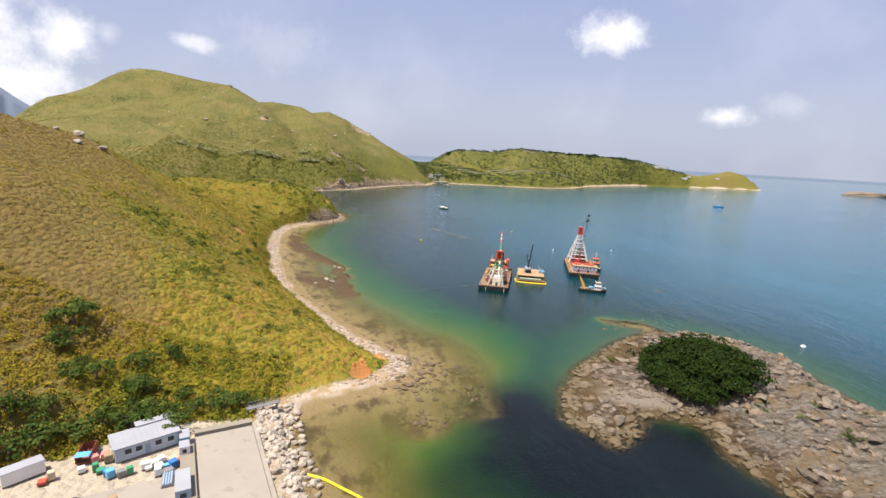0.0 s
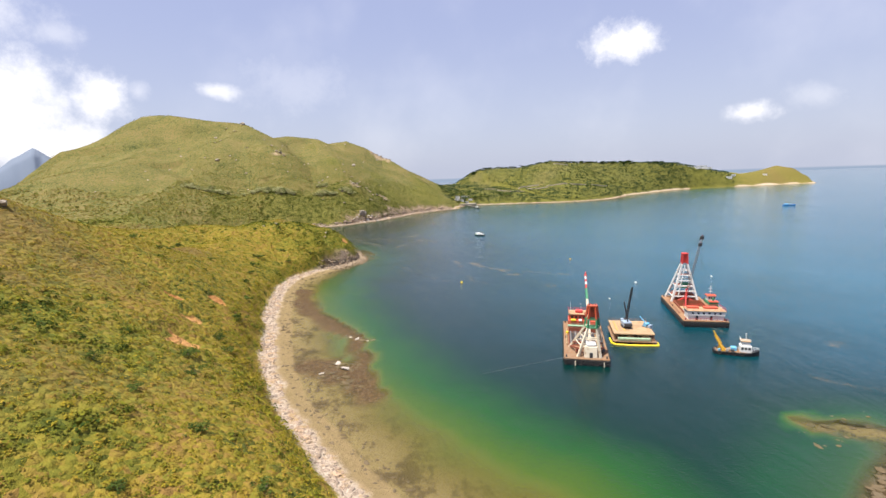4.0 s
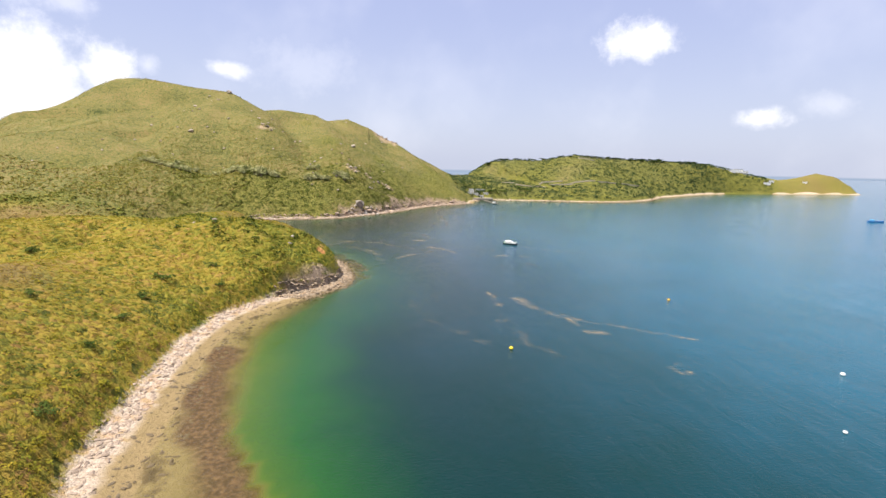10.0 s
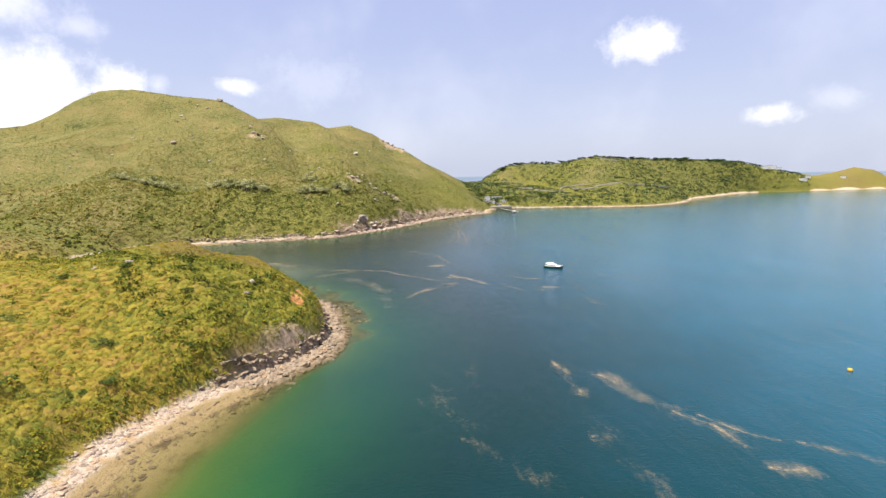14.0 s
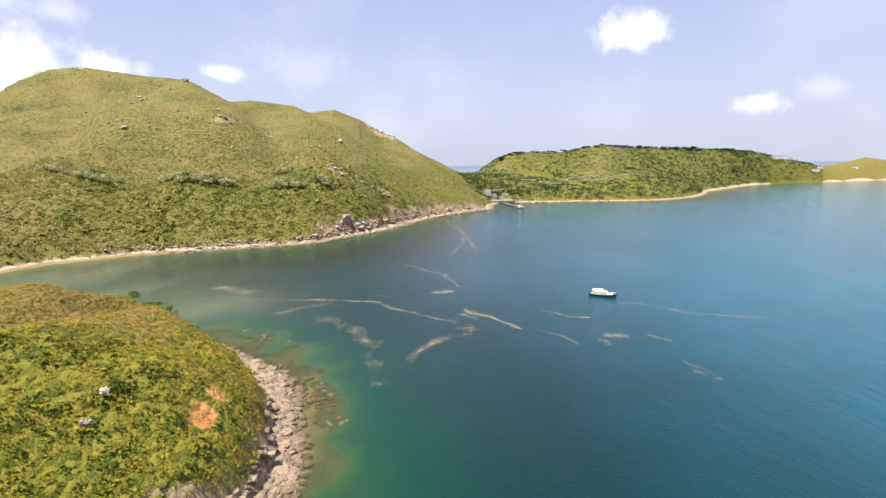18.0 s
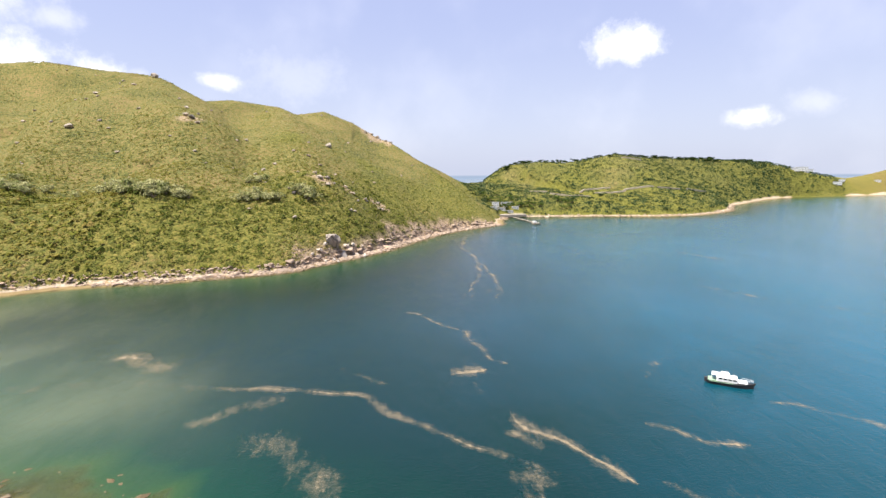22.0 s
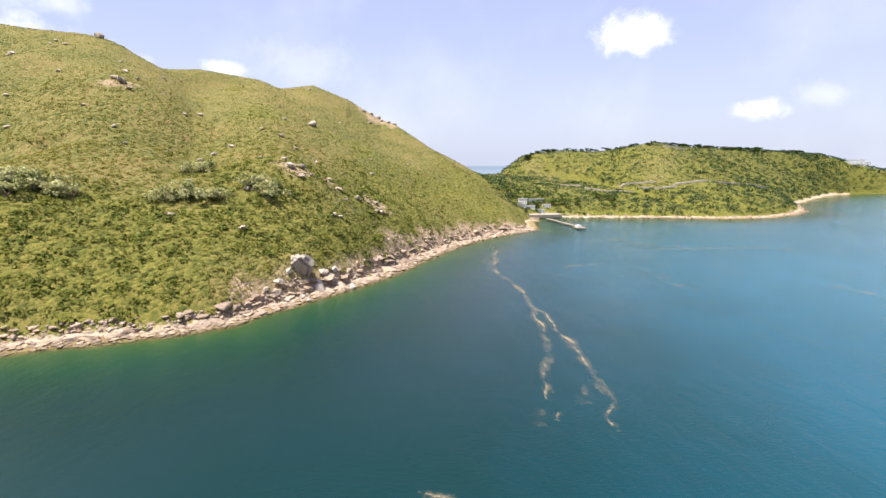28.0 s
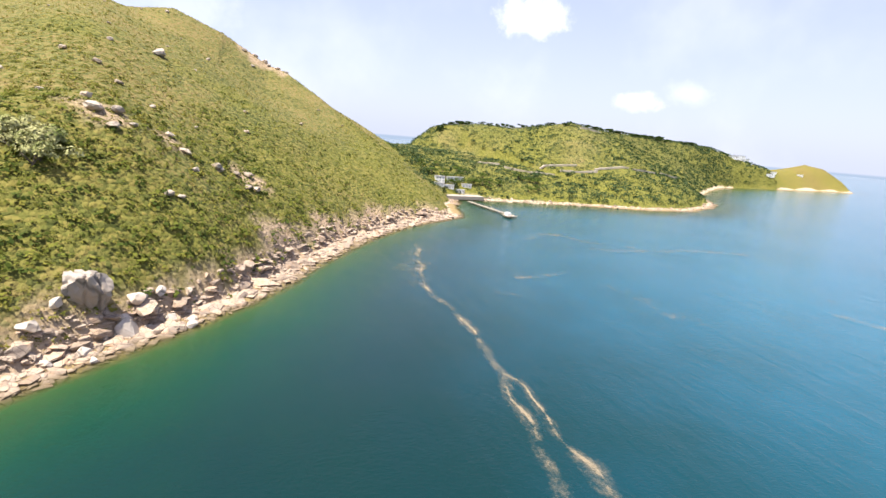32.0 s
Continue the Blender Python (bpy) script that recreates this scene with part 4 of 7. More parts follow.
    for x in (0.8, 1.8, 2.8):
        sheave(root, x, 4.0, 19.7, 0.55)
    # winch house at the foot
    part("winch_house", block(-0.7, 3.4, 1.0, 4.4, d, 6.0, 0.15, (0, 0.5)), CREAM, root, "cream winch house")
    part("winch_house_roof", block(-0.2, 3.0, 1.6, 4.6, 6.0, 7.0, 0.2), WHITE, root)
    part("doorway", block(0.9, 1.9, 0.95, 1.25, d, d + 1.8, 0.02), DARK_STEEL, root)
    part("winch_drum", bar((-3.4, 5.2, d + 0.8), (-1.2, 5.2, d + 0.8), 1.3, 12), RUST_RED, root)
    part("winch_drum", bar((4.2, 6.0, d + 0.8), (6.0, 6.0, d + 0.8), 1.2, 12), DARK_STEEL, root)
    # boom: cream foot, green middle, red and white tip
    foot, tip = Vector((1.6, 10.2, 4.0)), Vector((0.6, 26.5, 25.2))
    for a, b, m, t in ((0.0, 0.62, CREAM, 0.95), (0.62, 0.78, GREEN, 0.85), (0.78, 0.84, RED, 0.8), (0.84, 0.88, WHITE, 0.78), (0.88, 0.92, RED, 0.75), (0.92, 0.96, WHITE, 0.75), (0.96, 1.0, RED, 0.95)):
        part("boom_section", bar(foot.lerp(tip, a), foot.lerp(tip, b), t, 6, t * 0.95), m, root)
    sheave(root, tip.x, tip.y, tip.z + 0.2, 0.6, RED)
    for x in (1.8, 3.6):
        part("stay_wire", bar((x - 0.9, 4.0, 19.7), tip, 0.07, 3), ROPE, root)
    part("hoist_wire", bar(tip, (0.6, 26.6, 6.0), 0.06, 3), ROPE, root)
    part("hook_block", block(0.3, 0.9, 26.3, 26.9, 5.0, 6.2, 0.1), DARK_STEEL, root)
    # crew house at the far end
    part("crew_house", block(-5.4, 5.2, 33.4, 40.2, d, d + 2.6, 0.1), ORANGE_RED, root, "orange-red crew house")
    part("crew_house_upper", block(-5.0, 4.6, 34.2, 40.0, d + 2.6, d + 4.9, 0.1), ORANGE_RED, root)
    part("crew_roof", block(-5.3, 4.9, 33.9, 40.3, d + 4.9, d + 5.1, 0.05), PALE_DECK, root, "sun-faded deck roof")
    part("roof_locker", block(-2.6, 0.2, 36.0, 38.4, d + 5.1, d + 6.0, 0.1), RED, root)
    part("roof_tank", bar((4.6, 34.5, d + 5.4), (4.6, 39.8, d + 5.4), 1.9, 12), ORANGE_RED, root)
    part("life_raft", bar((-4.4, 33.0, d + 3.0), (-2.6, 33.0, d + 3.0), 0.9, 10), BOOM_YELLOW, root)
    part("life_raft", bar((-1.4, 33.0, d + 3.0), (-0.2, 33.0, d + 3.0), 0.9, 10), WHITE, root)
    part("gallery", block(-5.6, 5.4, 31.4, 33.4, d + 0.9, d + 1.1, 0.03), PALE_GREEN, root, "pale green gallery deck")
    part("gallery_rail", rail(bmesh.new(), [(-5.5, 31.5, d + 1.1), (5.3, 31.5, d + 1.1)]), PALE_GREEN, root)
    part("roof_rail", rail(bmesh.new(), [(-5.2, 34.0, d + 5.1), (4.8, 34.0, d + 5.1), (4.8, 40.2, d + 5.1), (-5.2, 40.2, d + 5.1), (-5.2, 34.0, d + 5.1)]), RED, root)
    windows(root, "y", -4.6, 4.4, 34.16, d + 3.8, 0.9, 0.8, 6)
    windows(root, "x", 34.0, 39.8, -5.44, d + 1.5, 0.8, 0.7, 4)
    part("antenna", bar((-4.4, 39, d + 5), (-4.4, 39, d + 8.4), 0.09), WHITE, root)
    part("antenna", bar((-0.4, 39.4, d + 5), (-0.4, 39.4, d + 8), 0.09), WHITE, root)
    part("fuel_drum", bar((-5.9, 24.5, d), (-5.9, 24.5, d + 1.1), 1.0, 10), BOOM_YELLOW, root)
    # anchors over the near end
    for x in (-3.6, 5.4):
        bm = bar((x, -0.5, 1.6), (x, -0.6, -0.6), 0.25)
        beam(bm, (x - 0.8, -0.6, -0.3), (x, -0.6, -0.7), 0.3)
        beam(bm, (x + 0.8, -0.6, -0.3), (x, -0.6, -0.7), 0.3)
        part("anchor", bm, CREAM, root, "stockless anchor hung over the end")
    for x, y in ((-6.4, 1.2), (6.4, 1.2), (-6.4, 20), (6.4, 20), (-6.5, 39), (6.5, 39)):
        part("bollard", bar((x, y, d), (x, y, d + 0.8), 0.45, 8), DARK_STEEL, root)
    for i in range(6):
        x, y = (-6.1, 13 + 3.1 * i)
        part("fender_timber", block(x - 0.25, x + 0.2, y, y + 2.4, d, d + 0.45, 0.05), TIMBER, root)
    part("mooring_line", bar((-6.6, 0.4, d + 0.2), (-33.0, -12.0, 0.05), 0.05, 4), GREY_STEEL, root)


derrick_lighter()


def grab_dredger():
    root = thing("crane_barge", heading(121.2, 251.3, 0, (0.31, 0.95)), "grab dredger with white A-frame, red head and rust-red hopper", "barge", "work barges in the bay")
    w, n, d = 16.6, 41.0, 2.6
    part("hull", block(-w / 2, w / 2, 0, n, -1.5, 0.45, 0.2), HULL_BLACK, root, "black steel hull hung with tyres")
    for a, b, c, e in ((-w / 2, -w / 2 + 0.4, 0, n), (w / 2 - 0.4, w / 2, 0, n), (-w / 2 + 0.4, w / 2 - 0.4, 0, 0.4), (-w / 2 + 0.4, w / 2 - 0.4, n - 0.4, n)):
        part("hull_side", block(a, b, c, e, 0.4, d - 0.32, 0.03), HULL_BLACK, root)
    tyres(root, [(-w / 2 - 0.25, 1.7 * (i + 0.7), d - 1.0 - 0.25 * (i % 2), 90) for i in range(23)] + [(x, -0.25, d - 1.1, 0) for x in np.linspace(-7.4, 7.4, 8)]
          + [(w / 2 + 0.25, 3.0 * (i + 0.5), d - 1.0, 90) for i in range(13)])
    deck_frame(root, w, n, d, -5.4, 5.6, 9.5, 29.0, BROWN_STEEL)
    hold_coaming(root, -5.4, 5.6, 9.5, 29.0, d, 0.7, 1.0, RUST_RED)
    rng = random.Random(8)
    for i in range(9):
        x, y = rng.uniform(-4.4, 4.4), rng.uniform(11, 25)
        a, b, c = rng.uniform(0.5, 1.5), rng.uniform(0.5, 1.5), rng.uniform(0.3, 0.9)
        part("deck_cargo", block(x - a, x + a, y - b, y + b, 0.7, 0.7 + c, 0.06), rng.choice([PALE_GREEN, PALE_DECK, WHITE, TIMBER, PALE_DECK]), root)
    # crew house at the near end
    part("crew_house", block(-6.4, 6.6, 1.3, 7.2, d, d + 1.9, 0.08), WHITE, root, "white two-storey crew house")
    part("crew_house_upper", block(-6.6, 7.0, 0.9, 7.4, d + 1.9, d + 3.7, 0.08), WHITE, root)
    part("crew_roof", block(-6.9, 7.3, 0.6, 7.7, d + 3.7, d + 3.88, 0.04), PALE_DECK, root)
    part("roof_locker", block(-5.8, -1.6, 4.4, 6.8, d + 3.88, d + 4.5, 0.08), ORANGE_RED, root)
    part("roof_locker", block(0.2, 5.4, 4.4, 6.8, d + 3.88, d + 4.5, 0.08), ORANGE_RED, root)
    part("roof_rail", rail(bmesh.new(), [(-6.8, 0.7, d + 3.88), (7.2, 0.7, d + 3.88), (7.2, 7.6, d + 3.88), (-6.8, 7.6, d + 3.88), (-6.8, 0.7, d + 3.88)]), RED, root)
    part("lower_rail", rail(bmesh.new(), [(-7.9, 0.3, d), (7.9, 0.3, d)]), RED, root)
    windows(root, "y", -5.8, 6.2, 0.86, d + 2.95, 0.75, 0.7, 6)
    windows(root, "x", 1.5, 7.0, -6.64, d + 2.95, 0.8, 0.7, 3)
    for x in (-3.6, 1.6):
        part("door", block(x, x + 0.9, 1.22, 1.34, d + 0.1, d + 1.75, 0.02), DARK_STEEL, root)
    # A-frame
    head = [(-2.0, 30.4), (0.2, 30.4), (0.2, 32.4), (-2.0, 32.4)]
    feet = [(-6.0, 30.0), (5.0, 30.0), (5.6, 39.5), (-6.4, 39.5)]
    for (x0, y0), (x1, y1) in zip(feet, head):
        part("frame_leg", bar((x0, y0, d), (x1, y1, 20.0), 0.85, 4, 0.6), WHITE, root, "white painted steel leg")
        part("frame_head_leg", bar((x1, y1, 20.0), (x1 * 0.8 - 0.2, y1, 24.6), 0.62), RED, root)
    for i in range(1, 7):
        k = i / 7.2
        at = [Vector((x0, y0, d)).lerp(Vector((x1, y1, 20.0)), k) for (x0, y0), (x1, y1) in zip(feet, head)]
        part("frame_rung", bar(at[0], at[1], 0.5), WHITE, root)
        part("frame_rung", bar(at[3], at[2], 0.4), WHITE, root)
        if i % 2:
            part("frame_side_brace", bar(at[0], at[3], 0.35), WHITE, root)
            part("frame_side_brace", bar(at[1], at[2], 0.35), WHITE, root)
            part("machinery_floor", block(at[0].x + 0.3, at[1].x - 0.3, at[0].y + 0.3, at[3].y - 0.3, at[0].z - 0.1, at[0].z + 0.1), RUST_RED, root)
    part("head_cap", block(-2.2, 0.4, 30.0, 32.8, 24.3, 24.9, 0.1), RED, root, "red mast head")
    part("head_panel", block(-1.6, -0.2, 30.5, 30.8, 20.4, 24.3, 0.05), RED, root)
    part("winch_cabin", block(-1.9, 1.3, 31.0, 34.0, 8.8, 11.0, 0.1), GREEN, root, "green winch cabin")
    windows(root, "y", -1.6, 1.0, 30.95, 10.1, 0.8, 0.7, 2)
    part("engine_house", block(-4.4, 3.8, 31.6, 38.4, d, d + 3.2, 0.1), RUST_RED, root)
    part("ladder", bar((-3.4, 29.9, d + 2), (-0.9, 30.3, 19.6), 0.3), WHITE, root)
    # boom raised over the hopper, and its red heel frame
    heel, tip = Vector((-0.6, 29.0, 4.2)), Vector((0.4, 11.6, 35.0))
    for a, b, m in ((0.0, 0.22, RED), (0.22, 0.86, PALE_STEEL), (0.86, 0.9, RED), (0.9, 0.95, WHITE), (0.95, 1.0, RED)):
        p, q = heel.lerp(tip, a), heel.lerp(tip, b)
        bm = bmesh.new()
        for dx, dz in ((-0.45, 0), (0.45, 0), (0, 0.7)):
            beam(bm, p + Vector((dx, 0, dz)), q + Vector((dx, 0, dz)), 0.12)
        steps_here = max(2, int((q - p).length / 1.3))
        for i in range(steps_here):
            u, v = p.lerp(q, i / steps_here), p.lerp(q, (i + 1) / steps_here)
            beam(bm, u + Vector((-0.45, 0, 0)), v + Vector((0.45, 0, 0)), 0.09)
            beam(bm, u + Vector((0.45, 0, 0)), v + Vector((0, 0, 0.7)), 0.09)
            beam(bm, u + Vector((0, 0, 0.7)), v + Vector((-0.45, 0, 0)), 0.09)
        part("boom_section", bm, m, root)
    for k in (0.88, 0.985):
        p = heel.lerp(tip, k)
        part("boom_block", block(p.x - 0.7, p.x + 0.7, p.y - 0.5, p.y + 0.5, p.z - 0.7, p.z + 0.7, 0.2), DARK_STEEL, root)
    for x in (-4.6, 4.4):
        part("heel_strut", bar((x, 29.6, d), (-0.4, 29.2, 4.8), 0.6), RED, root)
    part("heel_strut", bar((-1.2, 25.6, 1.0), (-0.2, 29.0, 9.0), 0.55), RED, root)
    for x in (-1.4, 0.0):
        part("stay_wire", bar((x, 31.4, 24.9), tip, 0.08, 3), ROPE, root)
    part("hoist_wire", bar(tip, tip - Vector((0.0, 0.4, 13)), 0.07, 3), ROPE, root)
    for x, y in ((-7.4, 1.0), (7.4, 1.0), (-7.4, 22), (7.4, 22), (-7.4, 39), (7.4, 39)):
        part("bollard", bar((x, y, d), (x, y, d + 0.8), 0.5, 8), DARK_STEEL, root)
    part("coaming_rail", rail(bmesh.new(), [(-7.6, 9, d), (-7.6, 29, d)]), RUST_RED, root)


grab_dredger()


def deck_pontoon():
    root = thing("flat_barge", heading(85.5, 239.8, 0, (0.30, 0.954)), "brown flat-top pontoon ringed by a yellow silt boom", "barge", "work barges in the bay")
    w, n = 14.2, 16.2
    part("pontoon", block(-w / 2 + 0.3, w / 2 - 0.3, 0.3, n - 0.3, -1.2, 0.9, 0.15), BROWN_STEEL, root, "rusty lower pontoon")
    part("lower_deck", block(-w / 2 - 0.4, w / 2 + 0.6, -1.6, n, 0.9, 1.1, 0.04), RUST_DECK, root)
    part("upper_deck", block(-w / 2, w / 2, 0, n, 3.2, 3.6, 0.06), PALE_DECK, root, "flat sun-bleached brown deck")
    for i in range(6):
        y = n * i / 6
        part("deck_plank", block(-w / 2 + 0.25, w / 2 - 0.25, y + 0.08, y + n / 6 - 0.08, 3.6, 3.64), PALE_DECK, root)
    for x in np.linspace(-w / 2 + 0.4, w / 2 - 0.4, 6):
        for y in (0.4, n - 0.4):
            part("post", bar((x, y, 1.1), (x, y, 3.2), 0.35), BROWN_STEEL, root)
    for y in np.linspace(3, n - 3, 4):
        for x in (-w / 2 + 0.4, w / 2 - 0.4):
            part("post", bar((x, y, 1.1), (x, y, 3.2), 0.35), BROWN_STEEL, root)
    xs = np.linspace(-w / 2 + 0.4, w / 2 - 0.4, 6)
    for i, (a, b) in enumerate(zip(xs, xs[1:])):
        lo, hi = (1.2, 3.1) if i % 2 else (3.1, 1.2)
        part("diagonal_brace", bar((a, 0.25, lo), (b, 0.25, hi), 0.28), BROWN_STEEL, root)
    part("tarpaulin", block(-5.8, 5.6, -0.9, -0.1, 1.1, 2.3, 0.25), PALE_GREEN, root, "faded green tarpaulin")
    part("side_rail", rail(bmesh.new(), [(-w / 2, n, 3.6), (w / 2, n, 3.6)], 0.9), BROWN_STEEL, root)
    part("edge_rail", rail(bmesh.new(), [(-w / 2 - 0.3, -1.5, 1.1), (w / 2 + 0.5, -1.5, 1.1)], 0.9), BROWN_STEEL, root)
    for i in range(4):
        part("deck_rail_track", block(-5.6 + 1.3 * i, -5.3 + 1.3 * i, 3, 15, 3.64, 3.8, 0.02), TIMBER if i % 2 else YELLOW, root)
    pts = [(-w / 2 - 0.9, 4.5), (-w / 2 - 0.8, -0.8), (-w / 2 + 0.6, -2.4), (-2, -2.7), (3, -2.5), (w / 2 + 0.8, -2.0), (w / 2 + 1.1, 1.2)]
    for a, b in zip(pts, pts[1:]):
        part("boom_float", bar((*a, 0.15), (*b, 0.15), 0.75, 8), BOOM_YELLOW, root, "yellow floating silt boom")


deck_pontoon()


def crawler_crane(m):
    root = thing("crawler_crane", m, "small grey crawler crane with a dark lattice boom on the pontoon", "crane")
    for x in (-1.2, 1.2):
        part("track", block(x - 0.35, x + 0.35, -2.0, 2.0, 0, 0.9, 0.3), DARK_STEEL, root)
    part("body", block(-1.5, 1.5, -2.2, 1.4, 0.9, 2.6, 0.2), GREY_BLUE, root)
    cab = part("cab", block(-1.5, -0.4, 1.0, 2.4, 1.0, 3.0, 0.15), GREY_BLUE, root)
    part("cab_window", block(-1.35, -0.55, 2.36, 2.46, 1.8, 2.8, 0.02), GLASS, cab)
    part("counterweight", block(-1.4, 1.4, -3.0, -2.2, 1.0, 2.2, 0.15), DARK_STEEL, root)
    a, b = Vector((0.2, 1.2, 1.6)), Vector((1.4, -1.8, 16.0))
    bm = bmesh.new()
    for dx, dy in ((-0.35, -0.35), (0.35, -0.35), (0.35, 0.35), (-0.35, 0.35)):
        beam(bm, a + Vector((dx, dy, 0)), b + Vector((dx * 0.5, dy * 0.5, 0)), 0.14)
    for i in range(13):
        u, v = a.lerp(b, i / 13), a.lerp(b, (i + 1) / 13)
        beam(bm, u + Vector((-0.33, -0.33, 0)), v + Vector((0.33, -0.33, 0)), 0.09)
        beam(bm, u + Vector((0.33, 0.33, 0)), v + Vector((-0.33, 0.33, 0)), 0.09)
    part("lattice_boom", bm, DARK_STEEL, root, "dark lattice boom")
    part("back_mast", bar((0.2, -1.4, 2.4), (-1.6, -2.2, 10.5), 0.35), DARK_STEEL, root)
    part("stay_wire", bar((-1.6, -2.2, 10.5), b, 0.06, 3), ROPE, root)
    part("hoist_wire", bar(b, b - Vector((-0.6, 0, 12.0)), 0.06, 3), ROPE, root)


crawler_crane(heading(86.1, 247.6, 3.64, (0.15, 0.98)))


def deck_winch(m):
    root = thing("deck_winch", m, "light blue deck winch with a short raised arm", "winch")
    part("bed", block(-1.0, 1.0, -1.3, 1.3, 0, 0.4, 0.05), GREY_STEEL, root)
    part("drum", bar((-0.8, 0, 1.0), (0.8, 0, 1.0), 1.1, 12), LIGHT_BLUE, root)
    for x in (-0.9, 0.9):
        part("side_plate", block(x - 0.08, x + 0.08, -0.7, 0.7, 0.3, 1.7, 0.1), LIGHT_BLUE, root)
    part("arm", bar((0, 0.4, 1.4), (-0.8, 2.6, 3.6), 0.3), LIGHT_BLUE, root)
    part("engine", block(-0.7, 0.7, -2.4, -1.3, 0.1, 1.3, 0.1), GREY_BLUE, root)


deck_winch(heading(93.6, 246.4, 3.64, (-0.3, 1)))


def harbour_tug():
    root = thing("tugboat", heading(137.0, 268.0, 0, (0.31, 0.95)), "green and orange harbour tug moored beside the dredger", "tugboat")
    part("hull", hull(17, 5.6, 1.4, 1.5, 6, 2, 1.0), HULL_BLACK, root)
    part("deck", block(-2.3, 2.3, 0.6, 12.5, 1.45, 1.58), PALE_GREEN, root)
    part("house", block(-1.9, 1.9, 3.4, 10.2, 1.5, 3.9, 0.12), GREEN, root)
    wheel = part("wheelhouse", block(-1.6, 1.6, 6.4, 9.6, 3.9, 6.1, 0.15), WHITE, root)
    part("wheelhouse_roof", block(-2.0, 2.0, 6.0, 10.0, 6.1, 6.35, 0.08), ORANGE_RED, root, "orange wheelhouse roof")
    part("awning", block(-1.9, 1.9, 2.2, 5.6, 4.3, 4.45, 0.05), ORANGE_RED, root)
    for i in range(3):
        part("window", block(-1.3 + i * 0.95, -0.6 + i * 0.95, 6.34, 6.46, 4.8, 5.7, 0.02), GLASS, wheel)
    part("funnel", bar((0, 4.6, 3.9), (0, 4.3, 6.0), 0.8, 10), GREEN, root)
    part("mast", bar((0, 8.6, 6.3), (0, 8.4, 10.6), 0.22), WHITE, root)
    part("mast_yard", bar((-0.9, 8.5, 9.0), (0.9, 8.5, 9.0), 0.15), WHITE, root)
    part("radar", block(-0.7, 0.7, 8.2, 8.5, 7.6, 7.8, 0.04), WHITE, root)
    part("rail", rail(bmesh.new(), [(-2.5, 0.6, 1.5), (-2.6, 8, 1.6)], 0.9), WHITE, root)
    part("rail", rail(bmesh.new(), [(2.5, 0.6, 1.5), (2.6, 8, 1.6)], 0.9), WHITE, root)
    tyres(root, [(s * 2.95, 2 + 2.2 * i, 1.0, 90) for s in (-1, 1) for i in range(5)])


harbour_tug()


def crane_boat():
    root = thing("workboat", heading(107.4, 227.0, 0, (0.885, -0.465)), "black workboat with a yellow deck crane and white wheelhouse", "workboat")
    part("hull", hull(13.4, 4.4, 1.2, 1.1, 4.0, 2.0, 0.8), HULL_BLACK, root)
    part("deck", block(-1.9, 1.9, 0.5, 10.0, 1.08, 1.2), RUST_DECK, root)
    rng = random.Random(21)
    for i in range(14):
        x, y, a = rng.uniform(-1.6, 1.4), rng.uniform(1.0, 7.0), rng.uniform(0.2, 0.5)
        part("deck_gear", block(x - a, x + a, y - a, y + a, 1.2, 1.2 + rng.uniform(0.3, 0.9), 0.06), rng.choice([DARK_STEEL, YELLOW, RUST_DECK, LIGHT_BLUE, GREY_STEEL]), root)
    for x in (-1.7, 1.7):
        part("crane_side_leg", bar((x, 2.6, 1.2), (-0.3, 0.3, 6.0), 0.45), YELLOW, root)
        part("crane_cross_brace", bar((x, 2.6, 1.2), (-x * 0.4, 1.2, 4.2), 0.3), YELLOW, root)
    part("crane_post", bar((0, 1.6, 1.1), (0, 1.8, 3.6), 0.8, 8), YELLOW, root)
    part("crane_arm", bar((0, 2.2, 3.2), (-0.4, -0.2, 7.4), 0.6, 4, 0.35), YELLOW, root, "yellow folded crane arm")
    part("crane_jib", bar((-0.4, -0.2, 7.4), (0.3, 2.4, 2.6), 0.4), YELLOW, root)
    for x in (-1.2, 1.2):
        part("crane_leg", bar((x, 3.4, 1.2), (0, 1.7, 3.4), 0.4), YELLOW, root)
    part("cargo_bin", block(-1.4, 0.6, 5.2, 6.8, 1.2, 2.3, 0.08), LIGHT_BLUE, root, "light blue bin")
    part("grey_locker", block(0.4, 1.6, 3.6, 4.8, 1.2, 2.0, 0.08), GREY_STEEL, root)
    house = part("wheelhouse", block(-1.6, 1.6, 7.6, 11.0, 1.2, 3.5, 0.12), WHITE, root)
    part("upper_house", block(-1.2, 1.2, 8.0, 10.4, 3.5, 4.9, 0.12), WHITE, root)
    part("roof", block(-1.5, 1.5, 7.7, 10.7, 4.9, 5.05, 0.05), PALE_DECK, root)
    for i in range(3):
        part("window", block(-1.66, -1.54, 7.9 + i * 1.0, 8.6 + i * 1.0, 2.2, 3.0, 0.02), GLASS, house)
        part("window", block(1.54, 1.66, 7.9 + i * 1.0, 8.6 + i * 1.0, 2.2, 3.0, 0.02), GLASS, house)
    part("mast", bar((0, 9.4, 5.0), (0, 9.3, 7.6), 0.16), WHITE, root)
    part("rail", rail(bmesh.new(), [(-1.5, 7.8, 5.05), (1.5, 7.8, 5.05), (1.5, 10.6, 5.05)], 0.7), WHITE, root)
    part("bow_rail", rail(bmesh.new(), [(-1.4, 11.2, 1.6), (0, 13.2, 1.9), (1.4, 11.2, 1.6)], 0.8), WHITE, root)
    tyres(root, [(s * 2.3, 1.5 + 2.2 * i, 0.7, 90) for s in (-1, 1) for i in range(4)] + [(0, -0.2, 0.8, 0)])


crane_boat()


